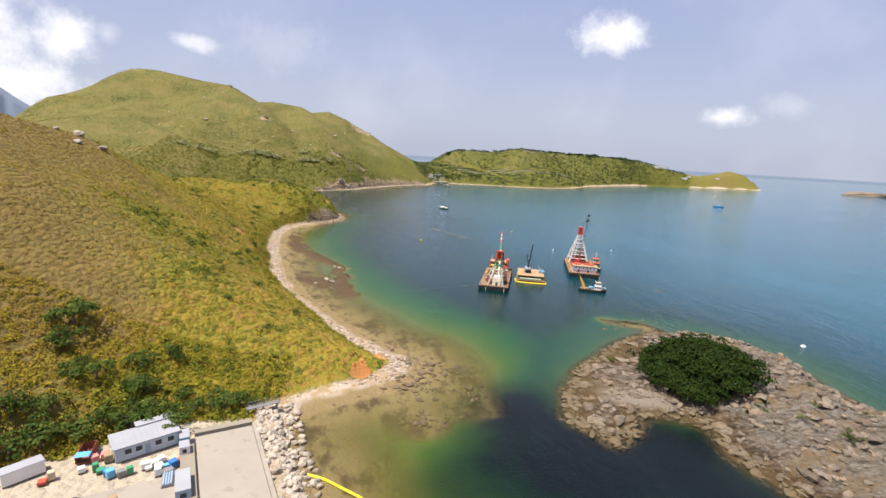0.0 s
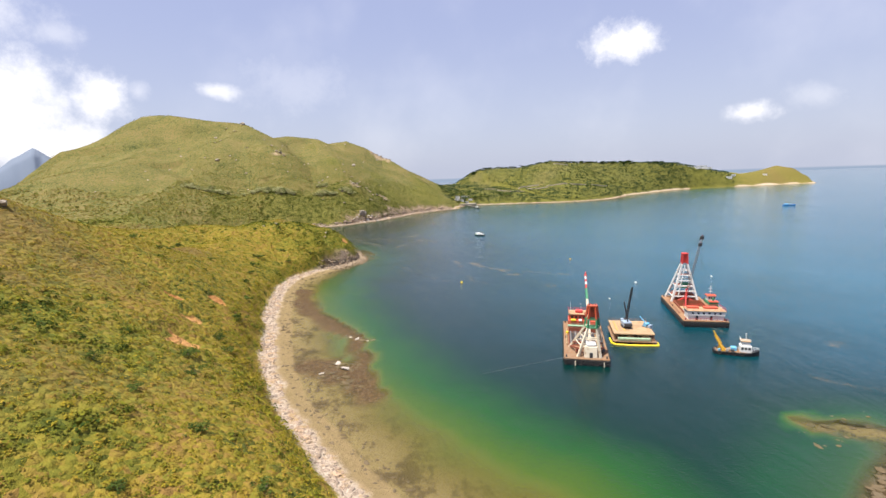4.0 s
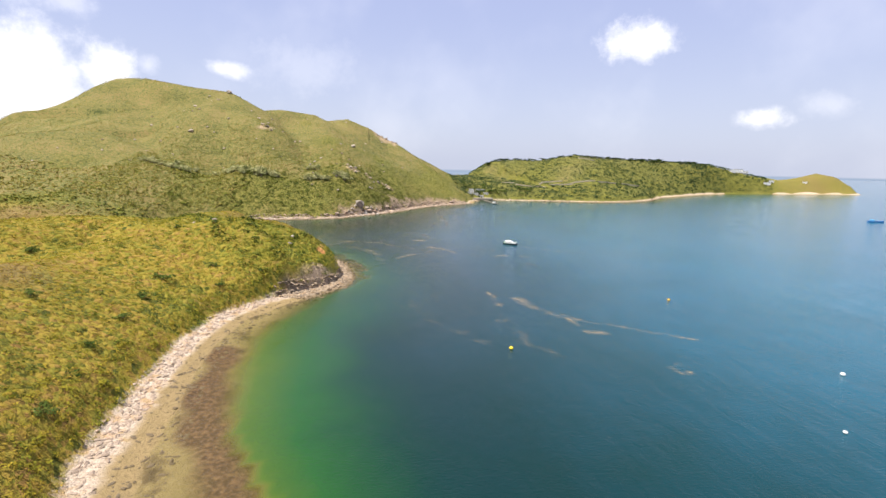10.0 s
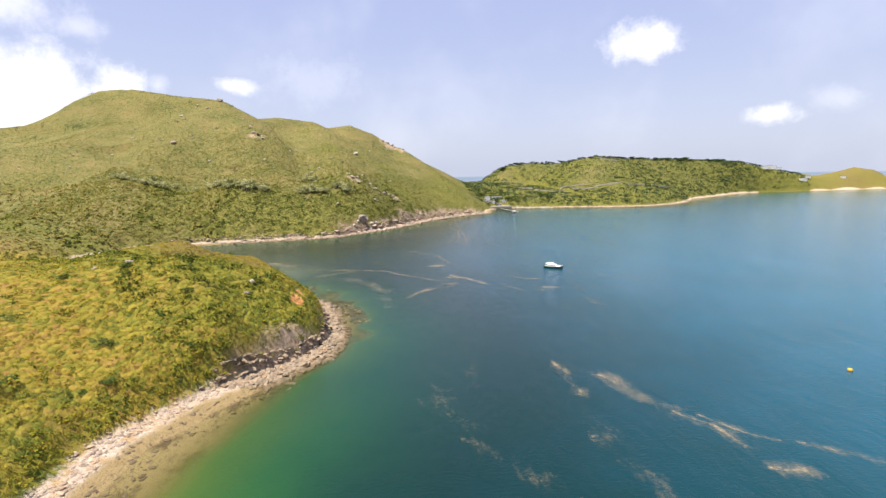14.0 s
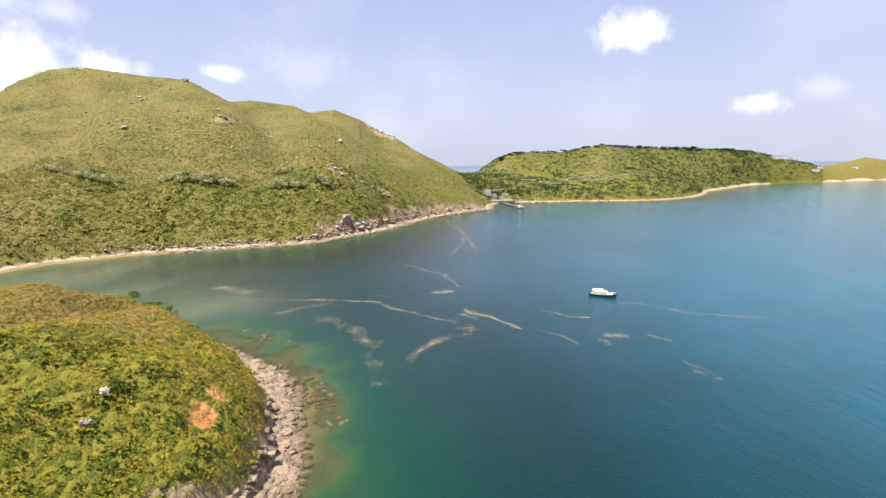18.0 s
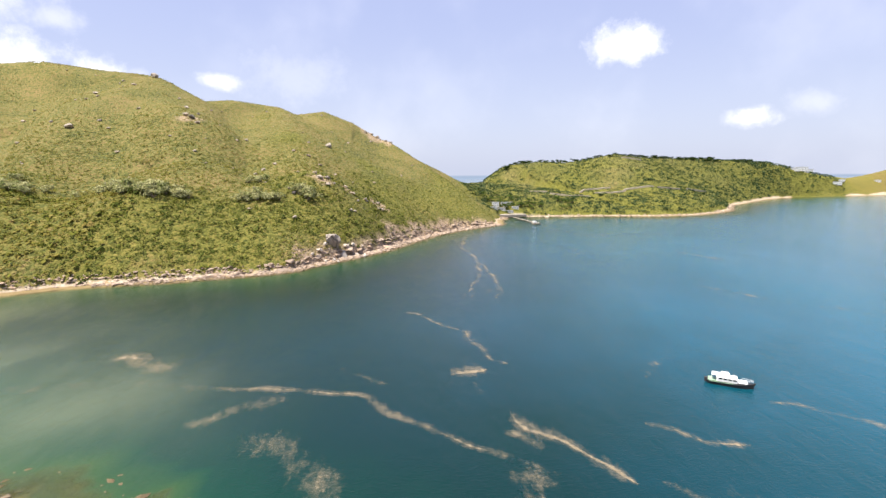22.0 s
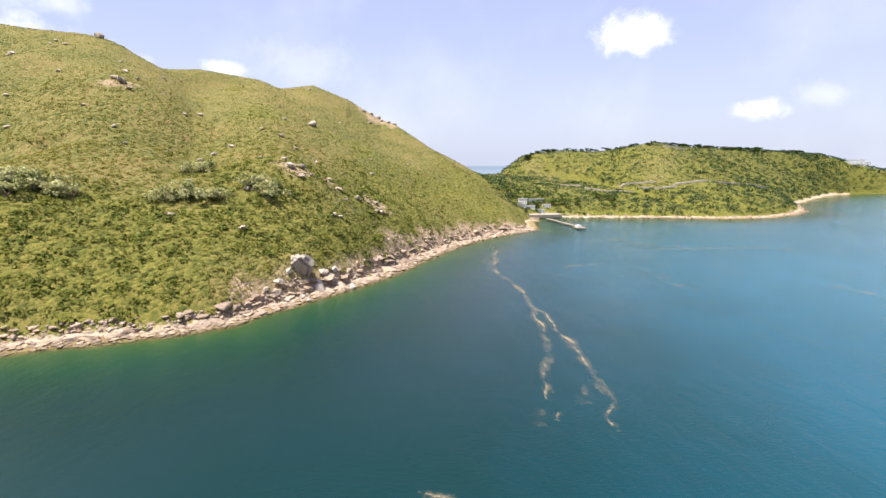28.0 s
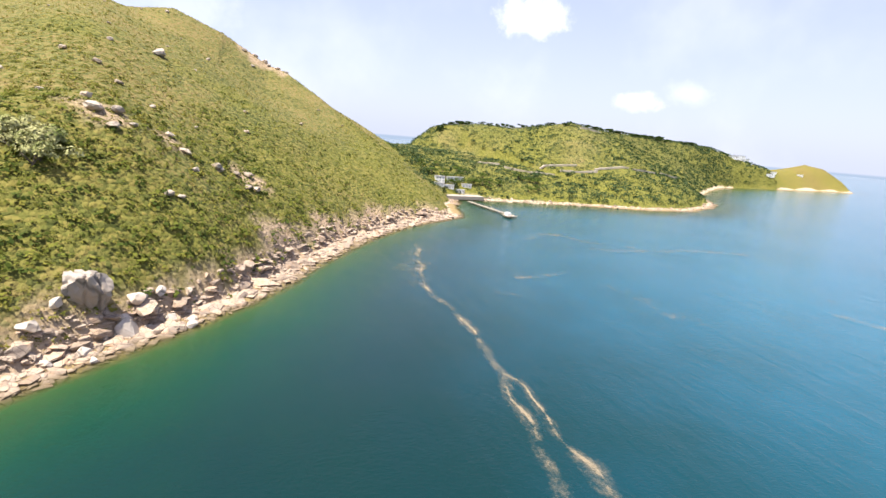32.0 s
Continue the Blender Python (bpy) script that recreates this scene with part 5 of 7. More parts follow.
def motor_cruiser():
    root = thing("motor_boat", heading(82.4, 576.6, 0, (0.82, -0.57)), "white cabin cruiser with dark hull drifting in the bay", "boat")
    part("hull", hull(11.4, 3.5, 0.8, 0.95, 5.0, 1.2, 0.55, 0.14, 0.05, 14), HULL_BLACK, root, "dark green-black hull")
    for s in (-1, 1):
        part("gunwale", bar((s * 1.72, 0.6, 0.98), (s * 1.72, 6.6, 1.05), 0.12), PALE_GREEN, root)
    part("cockpit", block(-1.4, 1.4, 0.3, 2.6, 1.0, 1.2, 0.03), PALE_GREEN, root)
    cabin = part("cabin", block(-1.45, 1.45, 2.4, 7.6, 1.0, 2.5, 0.2, (0, -0.15)), WHITE, root, "long white cabin")
    part("foredeck", block(-1.15, 1.15, 7.0, 9.9, 1.05, 1.75, 0.3), WHITE, root)
    part("windscreen", block(-1.1, 1.1, 7.15, 7.5, 1.75, 2.4, 0.05, (0, -0.3)), GLASS, root)
    part("flybridge", block(-1.3, 1.3, 1.1, 5.6, 2.55, 2.85, 0.1), WHITE, root)
    part("flybridge_coaming", block(-1.1, 1.1, 3.4, 5.4, 2.85, 3.3, 0.12), WHITE, root)
    for x in (-1.2, 1.2):
        part("canopy_post", bar((x, 1.2, 1.1), (x, 1.2, 2.6), 0.1), WHITE, root)
        for i in range(4):
            s = 1 if x > 0 else -1
            part("window", block(s * 1.40, s * 1.49, 2.9 + i * 1.15, 3.8 + i * 1.15, 1.75, 2.2, 0.02), GLASS, cabin)
    part("bow_rail", rail(bmesh.new(), [(-1.3, 8.6, 1.5), (0, 11.2, 1.75), (1.3, 8.6, 1.5)], 0.6), WHITE, root)
    part("outboard", block(-0.35, 0.35, -0.6, 0.05, 0.1, 1.4, 0.12), DARK_STEEL, root)
    part("bow_fender", bar((0, 11.3, 1.0), (0, 11.6, 1.7), 0.5, 8), RUBBER, root)


motor_cruiser()


def buoy(x, y, material, label, r=0.7):
    root = thing("buoy", pose(x, y, 0), label, "buoy", "mooring buoys")
    bm = bmesh.new()
    bmesh.ops.create_uvsphere(bm, u_segments=14, v_segments=9, radius=r)
    for v in bm.verts:
        v.co.z = v.co.z * 0.8 + 0.25
    for f in bm.faces:
        f.smooth = True
    part("float", bm, material, root)
    part("eye", bar((0, 0, r * 0.8), (0, 0, r * 1.3), 0.18, 8), DARK_STEEL, root)


buoy(125.2, 412.4, YELLOW, "round yellow mooring buoy on the open water")
buoy(37.7, 355.6, BOOM_YELLOW, "round yellow mooring buoy near the spur")
buoy(133.0, 330.7, WHITE, "round white mooring buoy off the barges")
buoy(164.5, 150.8, WHITE, "round white mooring buoy beyond the islet", 0.9)
buoy(104.0, 300.5, WHITE, "small white float between the moored barges", 0.5)
buoy(181.0, 335.0, WHITE, "small white float on the outer water", 0.6)


def sampan(x, y, along):
    root = thing("fishing_boat", heading(x, y, 0, along), "long blue fishing boat far out on the water", "boat")
    part("hull", hull(17, 4.2, 0.8, 1.4, 5, 2, 1.2), BLUE, root)
    part("deckhouse", block(-1.3, 1.3, 2.5, 7.0, 1.4, 3.4, 0.1), LIGHT_BLUE, root)
    part("awning", block(-1.5, 1.5, 7.0, 11.5, 3.0, 3.15, 0.05), LIGHT_BLUE, root)
    for x in (-1.3, 1.3):
        part("awning_post", bar((x, 11.2, 1.4), (x, 11.2, 3.0), 0.12), DARK_STEEL, root)


sampan(596.0, 768.0, (0.9, -0.4))

# ---- the works yard on the shore ----
CONCRETE = painted("pale_concrete", (0.32, 0.28, 0.235), 0.9, worn=0.6, wear=(0.21, 0.18, 0.14), grain=0.35)
OLD_CONCRETE = painted("old_concrete", (0.26, 0.225, 0.175), 0.9, worn=0.6, wear=(0.22, 0.18, 0.13), grain=0.6)
ROOF_SHEET = painted("white_roof_sheet", (0.34, 0.34, 0.37), 0.5, worn=0.35, wear=(0.44, 0.42, 0.42), grain=0.5)
PALE_WALL = painted("pale_blue_wall", (0.50, 0.55, 0.62), 0.7, worn=0.2)
PINK = painted("pink_canvas", (0.62, 0.22, 0.20), 0.8, worn=0.2)
TAN_TARP = painted("tan_canvas", (0.55, 0.44, 0.30), 0.85, worn=0.3)

slab = block(-11.2, 0, -55, 25, -0.5, 0.28, 0.05)
pave = part("pavement", slab, CONCRETE, None)
pave.matrix_world = pose(-16.4, 79.0, 2.7, 0, 0, 20.5)
tagged(pave, "pale dusty concrete yard slab beside the rock revetment", "pavement", kind="structure")
kerb = part("kerb", block(0.02, 0.9, -55, 25.2, -0.6, 0.75, 0.08), CONCRETE, None)
kerb.matrix_world = pose(-16.4, 79.0, 2.7, 0, 0, 20.5)
tagged(kerb, "low concrete kerb along the yard's seaward edge", "kerb", kind="structure")
wall = part("wall_yard", block(-14.2, -11.6, -40, 21.5, -0.5, 1.0, 0.06), OLD_CONCRETE, None)
wall.matrix_world = pose(-16.4, 79.0, 2.7, 0, 0, 20.5)
tagged(wall, "weathered raised concrete walkway between the two yards", "walkway", kind="structure")
back = part("wall_back", block(-11.4, 0, 25.4, 27.0, -0.5, 0.9, 0.06), OLD_CONCRETE, None)
back.matrix_world = pose(-16.4, 79.0, 2.7, 0, 0, 20.5)
tagged(back, "low weathered concrete wall behind the yard", "wall", kind="structure")
lot = part("pavement", block(-66, -14.3, -45, 13.5, -0.5, 0.2, 0.05), CONCRETE, None)
lot.matrix_world = pose(-16.4, 79.0, 2.7, 0, 0, 20.5)
tagged(lot, "pale concrete hardstanding of the works compound", "pavement", kind="structure")


def site_office():
    root = thing("site_office", heading(-47.4, 90.4, 2.9, (-0.55, 0.835)), "long pale blue site office with a low white sheet roof", "building")
    part("wall", block(0, 11.0, 0, 5.6, 0, 2.9, 0.04), PALE_WALL, root)
    roof = part("roof", block(-0.4, 11.4, -0.5, 6.0, 2.9, 3.12, 0.03), ROOF_SHEET, root, "white sheet roof")
    for i in range(12):
        part("roof_rib", block(-0.1 + i * 0.97, 0.0 + i * 0.97, -0.5, 6.0, 3.12, 3.18), ROOF_SHEET, roof)
    part("lean_to", block(4.6, 11.2, 5.7, 7.4, 0, 3.3, 0.05), PALE_WALL, root)
    part("lean_to_roof", block(4.4, 11.5, 5.6, 7.7, 3.3, 3.45, 0.03), ROOF_SHEET, root)
    for x in (1.6, 3.4, 6.8, 9.0):
        w = part("window", block(x, x + 1.1, -0.05, 0.06, 1.2, 2.2, 0.02), GLASS, root)
        part("frame", block(x - 0.08, x + 1.18, -0.03, 0.03, 1.1, 1.2), WHITE, w)
    part("door", block(5.0, 5.9, -0.06, 0.05, 0.05, 2.1, 0.02), GREY_BLUE, root)


site_office()


def container(x, y, along, long, wide, high, material, label, name="site_container"):
    root = thing(name, heading(x, y, 2.9, along), label, "container", "site containers")
    part("body", block(0, wide, 0, long, 0.1, high, 0.04), material, root)
    part("roof", block(-0.05, wide + 0.05, -0.05, long + 0.05, high, high + 0.1, 0.03), ROOF_SHEET, root)
    for i in range(int(long / 0.6)):
        part("rib", block(-0.06, 0.0, 0.25 + 0.6 * i, 0.5 + 0.6 * i, 0.2, high - 0.1), material, root)
        part("rib", block(wide, wide + 0.06, 0.25 + 0.6 * i, 0.5 + 0.6 * i, 0.2, high - 0.1), material, root)
    part("window", block(wide * 0.3, wide * 0.7, -0.08, 0.02, 1.1, 1.9, 0.02), GLASS, root)
    return root


container(-37.2, 94.2, (-0.35, 0.937), 3.4, 1.8, 2.4, LIGHT_BLUE, "small light blue site store with a white roof")
container(-36.1, 91.0, (-0.35, 0.937), 2.6, 1.8, 2.3, WHITE, "small white site store by the walkway")
container(-32.0, 78.0, (-0.35, 0.937), 6.2, 2.4, 2.5, GREY_BLUE, "grey site container on the concrete slab")
container(-58.4, 88.6, (-0.72, -0.69), 6.2, 2.5, 2.5, WHITE, "white cabin container at the hill's foot")
container(-64.4, 81.6, (-0.72, -0.69), 5.8, 2.5, 2.6, LIGHT_BLUE, "pale blue container under a tan cover")


def tipper():
    root = thing("skip", heading(-54.4, 90.2, 2.9, (-0.2, 0.98)), "rusty red skip with a blue tarpaulin over its end", "skip")
    part("floor", block(0, 2.4, 0, 5.0, 0.2, 0.4), RUST_RED, root)
    for a, b, c, d in ((0, 0.12, 0, 5.0), (2.28, 2.4, 0, 5.0), (0.12, 2.28, 4.88, 5.0)):
        part("side", block(a, b, c, d, 0.2, 1.9, 0.03), RUST_RED, root)
    part("tarpaulin", block(-0.1, 2.5, -0.4, 1.4, 1.7, 2.0, 0.15), LIGHT_BLUE, root, "light blue tarpaulin")


tipper()


def pallet(x, y, turn, high, material, label, wide=1.1):
    root = thing("pallet_stack", pose(x, y, 2.9, 0, 0, turn), label, "pallet", "goods stacked in the yard")
    for dx in (-0.45, 0, 0.45):
        part("runner", block(dx * wide - 0.06, dx * wide + 0.06, -wide / 2, wide / 2, 0, 0.14), TIMBER, root)
    part("load", block(-wide / 2, wide / 2, -wide / 2, wide / 2, 0.14, high, 0.08), material, root)


rng = random.Random(21)
KINDS = [(WHITE, "shrink-wrapped white sacks on a timber pallet"), (LIGHT_BLUE, "light blue drums on a timber pallet"), (BLUE, "goods under a blue tarpaulin"),
         (TAN_TARP, "goods under a tan canvas"), (PINK, "goods under a faded pink canvas"), (GREY_STEEL, "bundled grey steel parts on a pallet"), (GREEN, "coiled green netting on a pallet"),
         (ORANGE_RED, "orange plastic barriers stacked on a pallet"), (TIMBER, "sawn timber stacked on a pallet")]
GOODS = [(-41.4, 88.6, 0), (-40.2, 89.6, 0), (-39.2, 90.4, 0), (-40.6, 88.2, 0), (-38.9, 88.6, 0), (-37.4, 88.4, 1), (-36.4, 88.8, 2), (-35.8, 90.2, 7), (-37.2, 90.6, 3), (-36.6, 87.0, 5), (-38.2, 86.4, 0),
         (-47.4, 87.2, 2), (-48.8, 88.0, 6), (-50.0, 88.6, 6), (-46.4, 86.4, 1), (-51.6, 91.4, 4), (-50.2, 92.4, 4), (-49.0, 91.2, 8), (-52.2, 88.2, 0), (-56.2, 86.4, 3), (-57.0, 85.2, 7), (-42.6, 79.4, 8), (-43.4, 87.2, 6), (-44.6, 86.6, 5)]
for x, y, k in GOODS:
    pallet(x, y, 33 + rng.uniform(-12, 12), rng.uniform(0.7, 1.7), KINDS[k][0], KINDS[k][1], rng.uniform(0.9, 1.5))


def pipes(x, y, along):
    root = thing("pipe_bundle", heading(x, y, 2.9, along), "bundle of grey steel pipes lying in the yard", "pipes")
    for i in range(5):
        part("pipe", bar((i * 0.42, 0, 0.2), (i * 0.42, 5.2, 0.2), 0.38, 8), GREY_STEEL, root)
    for i in range(4):
        part("pipe", bar((0.21 + i * 0.42, 0.1, 0.55), (0.21 + i * 0.42, 5.0, 0.55), 0.38, 8), GREY_BLUE, root)


pipes(-36.0, 82.4, (-0.3, 0.95))


def pickup():
    root = thing("pickup_truck", heading(-50.6, 79.0, 2.9, (0.95, -0.25)), "dark blue pickup truck parked in the yard", "truck")
    dark = painted("dark_blue_car_paint", (0.02, 0.03, 0.07), 0.25, worn=0.05)
    part("body", block(-0.9, 0.9, 0, 5.0, 0.4, 1.0, 0.15), dark, root)
    part("cab", block(-0.82, 0.82, 1.9, 3.9, 1.0, 1.75, 0.2), dark, root)
    part("windscreen", block(-0.72, 0.72, 3.75, 3.98, 1.1, 1.65, 0.06), GLASS, root)
    part("rear_window", block(-0.72, 0.72, 1.83, 1.95, 1.15, 1.6, 0.03), GLASS, root)
    for x in (-0.9, 0.9):
        for y in (0.9, 4.0):
            wheel = part("wheel", bar((x - 0.12, y, 0.36), (x + 0.12, y, 0.36), 0.72, 14), RUBBER, root)
            part("rim", bar((x - 0.14, y, 0.36), (x + 0.14, y, 0.36), 0.38, 10), GREY_STEEL, wheel)


pickup()

# rock revetment along the slab
STONES = [mesh_from("stone", lump(50 + i, 0.18, 0.8, 1), ARMOUR) for i in range(8)]
revetment = thing("revetment", pose(-14, 92, 0), "loose revetment of pale broken armour stones", "revetment")
rng = random.Random(3)
made = 0
while made < 300:
    u, v = rng.uniform(-30, 34), rng.uniform(0.9, 11)
    a = radians(20.5)
    x, y = -16.4 + v * math.cos(a) - u * math.sin(a), 79.0 + v * math.sin(a) + u * math.cos(a)
    z0, dd, _ = height(np.array([[x]]), np.array([[y]]))
    if dd[0, 0] < -1.5 or y > 116:
        continue
    r = rng.uniform(0.55, 1.15)
    ob = new("stone", STONES[made % 8])
    ob.parent = revetment
    ob.matrix_basis = Matrix.Translation((x + 14, y - 92, max(float(z0[0, 0]), -0.3) + 0.25 * r)) @ Euler((rng.uniform(-0.5, 0.5), rng.uniform(-0.5, 0.5), rng.uniform(0, 6.3))).to_matrix().to_4x4() @ Matrix.Diagonal((r * rng.uniform(0.9, 1.35), r, r * rng.uniform(0.7, 1.0), 1))
    made += 1


def silt_boom():
    root = thing("floating_boom", pose(-12.1, 88.7, 0.1), "yellow floating boom lying across the cove mouth", "boom")
    pts = [(-1.4, 0.3), (0, 0), (2.2, -0.9), (4.4, -2.0), (6.4, -3.6), (8.4, -5.2), (11.3, -7.5), (14.5, -11.0)]
    for a, b in zip(pts, pts[1:]):
        part("float", bar((*a, 0), (*b, 0), 0.6, 8), BOOM_YELLOW, root)


silt_boom()


def gangway():
    root = thing("gangway", heading(-27.6, 107.6, 4.1, (0.9, 0.43)), "grey timber gangway with handrails above the stones", "gangway")
    part("deck", block(-0.7, 0.7, 0, 7.5, -0.12, 0.05), GREY_STEEL, root)
    for x in (-0.7, 0.7):
        part("handrail", rail(bmesh.new(), [(x, 0, 0.05), (x, 7.5, 0.05)], 1.0), GREY_STEEL, root)
    for y in (0.4, 3.7, 7.0):
        part("leg", bar((0, y, -2.6), (0, y, -0.1), 0.3), GREY_STEEL, root)


gangway()

# ---- landing stage and houses across the bay ----


def pier():
    root = thing("pier", heading(149.5, 1066.0, 0, (0.13, -0.99)), "long grey concrete pier with a wider head", "pier")
    for i in range(13):
        part("deck_slab", block(-1.5, 1.5, i * 5.4, i * 5.4 + 5.3, 1.3, 1.75, 0.04), OLD_CONCRETE, root)
        for x in (-1.1, 1.1):
            part("pile", bar((x, i * 5.4 + 2.7, -2), (x, i * 5.4 + 2.7, 1.3), 0.5, 8), OLD_CONCRETE, root)
    part("head_slab", block(-2.6, 6.4, 68, 77, 1.3, 1.8, 0.05), OLD_CONCRETE, root)
    for x in (-1.6, 2.0, 5.4):
        for y in (69, 76):
            part("pile", bar((x, y, -2), (x, y, 1.3), 0.6, 8), OLD_CONCRETE, root)
    part("shelter", block(2.2, 5.4, 70.6, 75, 1.8, 4.0, 0.08), WHITE, root, "white pier shelter")
    part("handrail", rail(bmesh.new(), [(-1.4, 2, 1.75), (-1.4, 67, 1.75)], 1.0), GREY_STEEL, root)


pier()


def cottage(x, y, along, wide, deep, high, label, wall=None, storeys=1, flat=True):
    root = thing("house", heading(x, y, ground_z(x, y) - 0.6, along), label, "house", "houses by the shore")
    wall = wall or WHITE
    part("wall", block(-wide / 2, wide / 2, 0, deep, 0, high + 0.6, 0.03), wall, root)
    if flat:
        part("roof", block(-wide / 2 - 0.3, wide / 2 + 0.3, -0.3, deep + 0.3, high + 0.6, high + 0.85, 0.04), CONCRETE, root)
        part("parapet", block(-wide / 2 - 0.3, wide / 2 + 0.3, -0.3, -0.1, high + 0.85, high + 1.4), wall, root)
    else:
        bm = block(-wide / 2 - 0.4, wide / 2 + 0.4, -0.4, deep + 0.4, high + 0.6, high + 2.2)
        for v in bm.verts:
            if v.co.z > high + 1:
                v.co.y = deep / 2
        part("roof", bm, ROOF_SHEET, root)
    for s in range(storeys):
        for i in range(max(2, int(wide / 2.4))):
            u = -wide / 2 + wide * (i + 0.5) / max(2, int(wide / 2.4))
            w = part("window", block(u - 0.45, u + 0.45, -0.06, 0.05, 1.5 + s * 2.8, 2.6 + s * 2.8, 0.02), GLASS, root)
            part("sill", block(u - 0.55, u + 0.55, -0.12, 0.04, 1.38 + s * 2.8, 1.48 + s * 2.8), WHITE, w)
    part("door", block(-wide / 2 + 0.3, -wide / 2 + 1.2, -0.07, 0.05, 0.6, 2.6, 0.02), DARK_STEEL, root)


SOUTH = (0.1, 0.99)
for x, y, w, d, h, st in ((128, 1090, 9, 7, 3.4, 1), (140, 1097, 10, 7, 3.2, 1), (151, 1094, 8, 6, 3.0, 1), (133, 1104, 9, 7, 5.6, 2), (146, 1108, 9, 7, 5.4, 2), (160, 1102, 9, 7, 3.2, 1), (156, 1114, 8, 6, 3.4, 1)):
    cottage(x, y, SOUTH, w, d, h, "plain pale concrete house stepping up the slope" if st == 1 else "two-storey white concrete house among trees", storeys=st)
for x, y, w, d, h, st in ((950, 1526, 20, 11, 6.5, 2), (974, 1534, 24, 12, 9.0, 3), (998, 1538, 16, 11, 6.0, 2), (1047, 1508, 18, 10, 6.5, 2), (1070, 1520, 12, 9, 5.0, 1), (1210, 1560, 12, 9, 5.0, 1)):
    cottage(x, y, (0.4, 0.9), w, d, h, "white flat-roofed building on the far headland", storeys=st)

landing = part("pavement", block(-22, 26, -7, 9, -3, 0.3, 0.1), CONCRETE, None)
landing.matrix_world = pose(144, 1086, ground_z(146, 1092) + 0.2, 0, 0, 4)
tagged(landing, "pale concrete landing apron at the head of the pier", "pavement", kind="structure")
# pale retaining walls along the terraced headland
TERRACE = painted("pale_terrace_stone", (0.50, 0.43, 0.34), 0.9, worn=0.5, wear=(0.30, 0.24, 0.17), grain=0.2)
TERRACES = [(238, 1192, 300, 1182), (306, 1180, 352, 1172), (352, 1178, 402, 1180), (290, 1206, 340, 1200), (408, 1178, 450, 1188), (214, 1218, 240, 1212), (470, 1200, 520, 1225), (420, 1330, 460, 1335)]
for x0, y0, x1, y1 in TERRACES:
    n = 6
    pts = [(x0 + (x1 - x0) * i / n, y0 + (y1 - y0) * i / n) for i in range(n + 1)]
    bm = bmesh.new()
    for (a, b), (c, d) in zip(pts, pts[1:]):
        beam(bm, (a, b, ground_z(a, b) + 1.0), (c, d, ground_z(c, d) + 1.0), 2.4)
    ob = part("wall_terrace", bm, TERRACE, None)
    tagged(ob, "pale weathered retaining wall of an abandoned terrace", "wall", kind="structure")

# ---- rocks ----
BOULDERS = [mesh_from("boulder", lump(80 + i, 0.3, 0.75, 2), ROCK) for i in range(9)]
CRAGS = [mesh_from("boulder", lump(120 + i, 0.3, 0.8, 2), HILL_ROCK) for i in range(6)]


def boulder(x, y, r, meshes, k, label, group, tall=1.0, sink=0.3, z=None, turn=None):
    rng = random.Random(int(x * 13 + y * 7))
    ob = new("boulder", meshes[k % len(meshes)])
    ob.matrix_world = Matrix.Translation((x, y, (ground_z(x, y) if z is None else z) + r * tall * (0.75 - sink))) @ Euler((rng.uniform(-0.3, 0.3), rng.uniform(-0.3, 0.3), turn if turn is not None else rng.uniform(0, 6.3))).to_matrix().to_4x4() @ Matrix.Diagonal((r * rng.uniform(0.9, 1.4), r, r * tall * rng.uniform(0.8, 1.1), 1))
    return tagged(ob, label, "boulder", group)


# the great split boulder at the foot of the hill and its neighbours
SLABS = [mesh_from("boulder", lump(160 + i, 0.10, 0.85, 3, 16, (0.42, 0.8)), GREAT_ROCK) for i in range(6)]


def great_rock():
    """A tall block split by steep fissures, overhanging at its foot."""
    bm = lump(163, 0.08, 1.0, 5, 15, (0.5, 0.85))
    for v in bm.verts:
        p = v.co.copy()
        flute = abs(noise.noise(Vector((p.x * 2.6 + p.z * 0.7, p.y * 2.6, p.z * 0.5))))
        crack = abs(noise.noise(Vector((p.x * 1.3 - p.z * 0.5 + 5, p.y * 1.3, p.z * 0.35))))
        v.co *= 1 + 0.22 * flute - 0.20 * max(0, 1 - crack * 9) + 0.05 * noise.noise(p * 7)
        if v.co.z < -0.1:
            v.co.x, v.co.y = v.co.x * (1 + 0.5 * v.co.z), v.co.y * (1 + 0.5 * v.co.z)
    ob = new("boulder", mesh_from("boulder", bm, GREAT_ROCK))
    ob.matrix_world = pose(-49.4, 793.2, ground_z(-49.0, 792.4) + 2.0, 6, -8, 25) @ Matrix.Diagonal((6.2, 5.2, 8.2, 1))
    tagged(ob, "great pale split granite boulder at the foot of the scrub", "boulder", "boulders on the shore")


great_rock()
boulder(-41.6, 793.4, 3.4, SLABS, 4, "tall pale granite block leaning on the great boulder", "boulders on the shore", 1.5, 0.5)
boulder(-27.2, 799.4, 1.8, SLABS, 5, "squarish white granite block alone at the water's edge", "boulders on the shore", 0.9, 0.3)
for i, (x, y, r) in enumerate(((-42, 795, 2.2), (-40, 800, 2.6), (-45, 790, 1.8), (-37, 797, 1.5), (-33, 803, 1.8), (-47, 783, 1.6), (-53, 788, 2.0), (-27.5, 802, 1.7), (-36, 806, 2.2), (-30, 812, 1.9), (-52, 778, 1.6), (-56, 782, 2.2), (-60, 776, 1.5), (-44, 780, 1.2))):
    boulder(x, y, r, SLABS, i, "pale angular granite boulder on the rocky shore", "boulders on the shore")
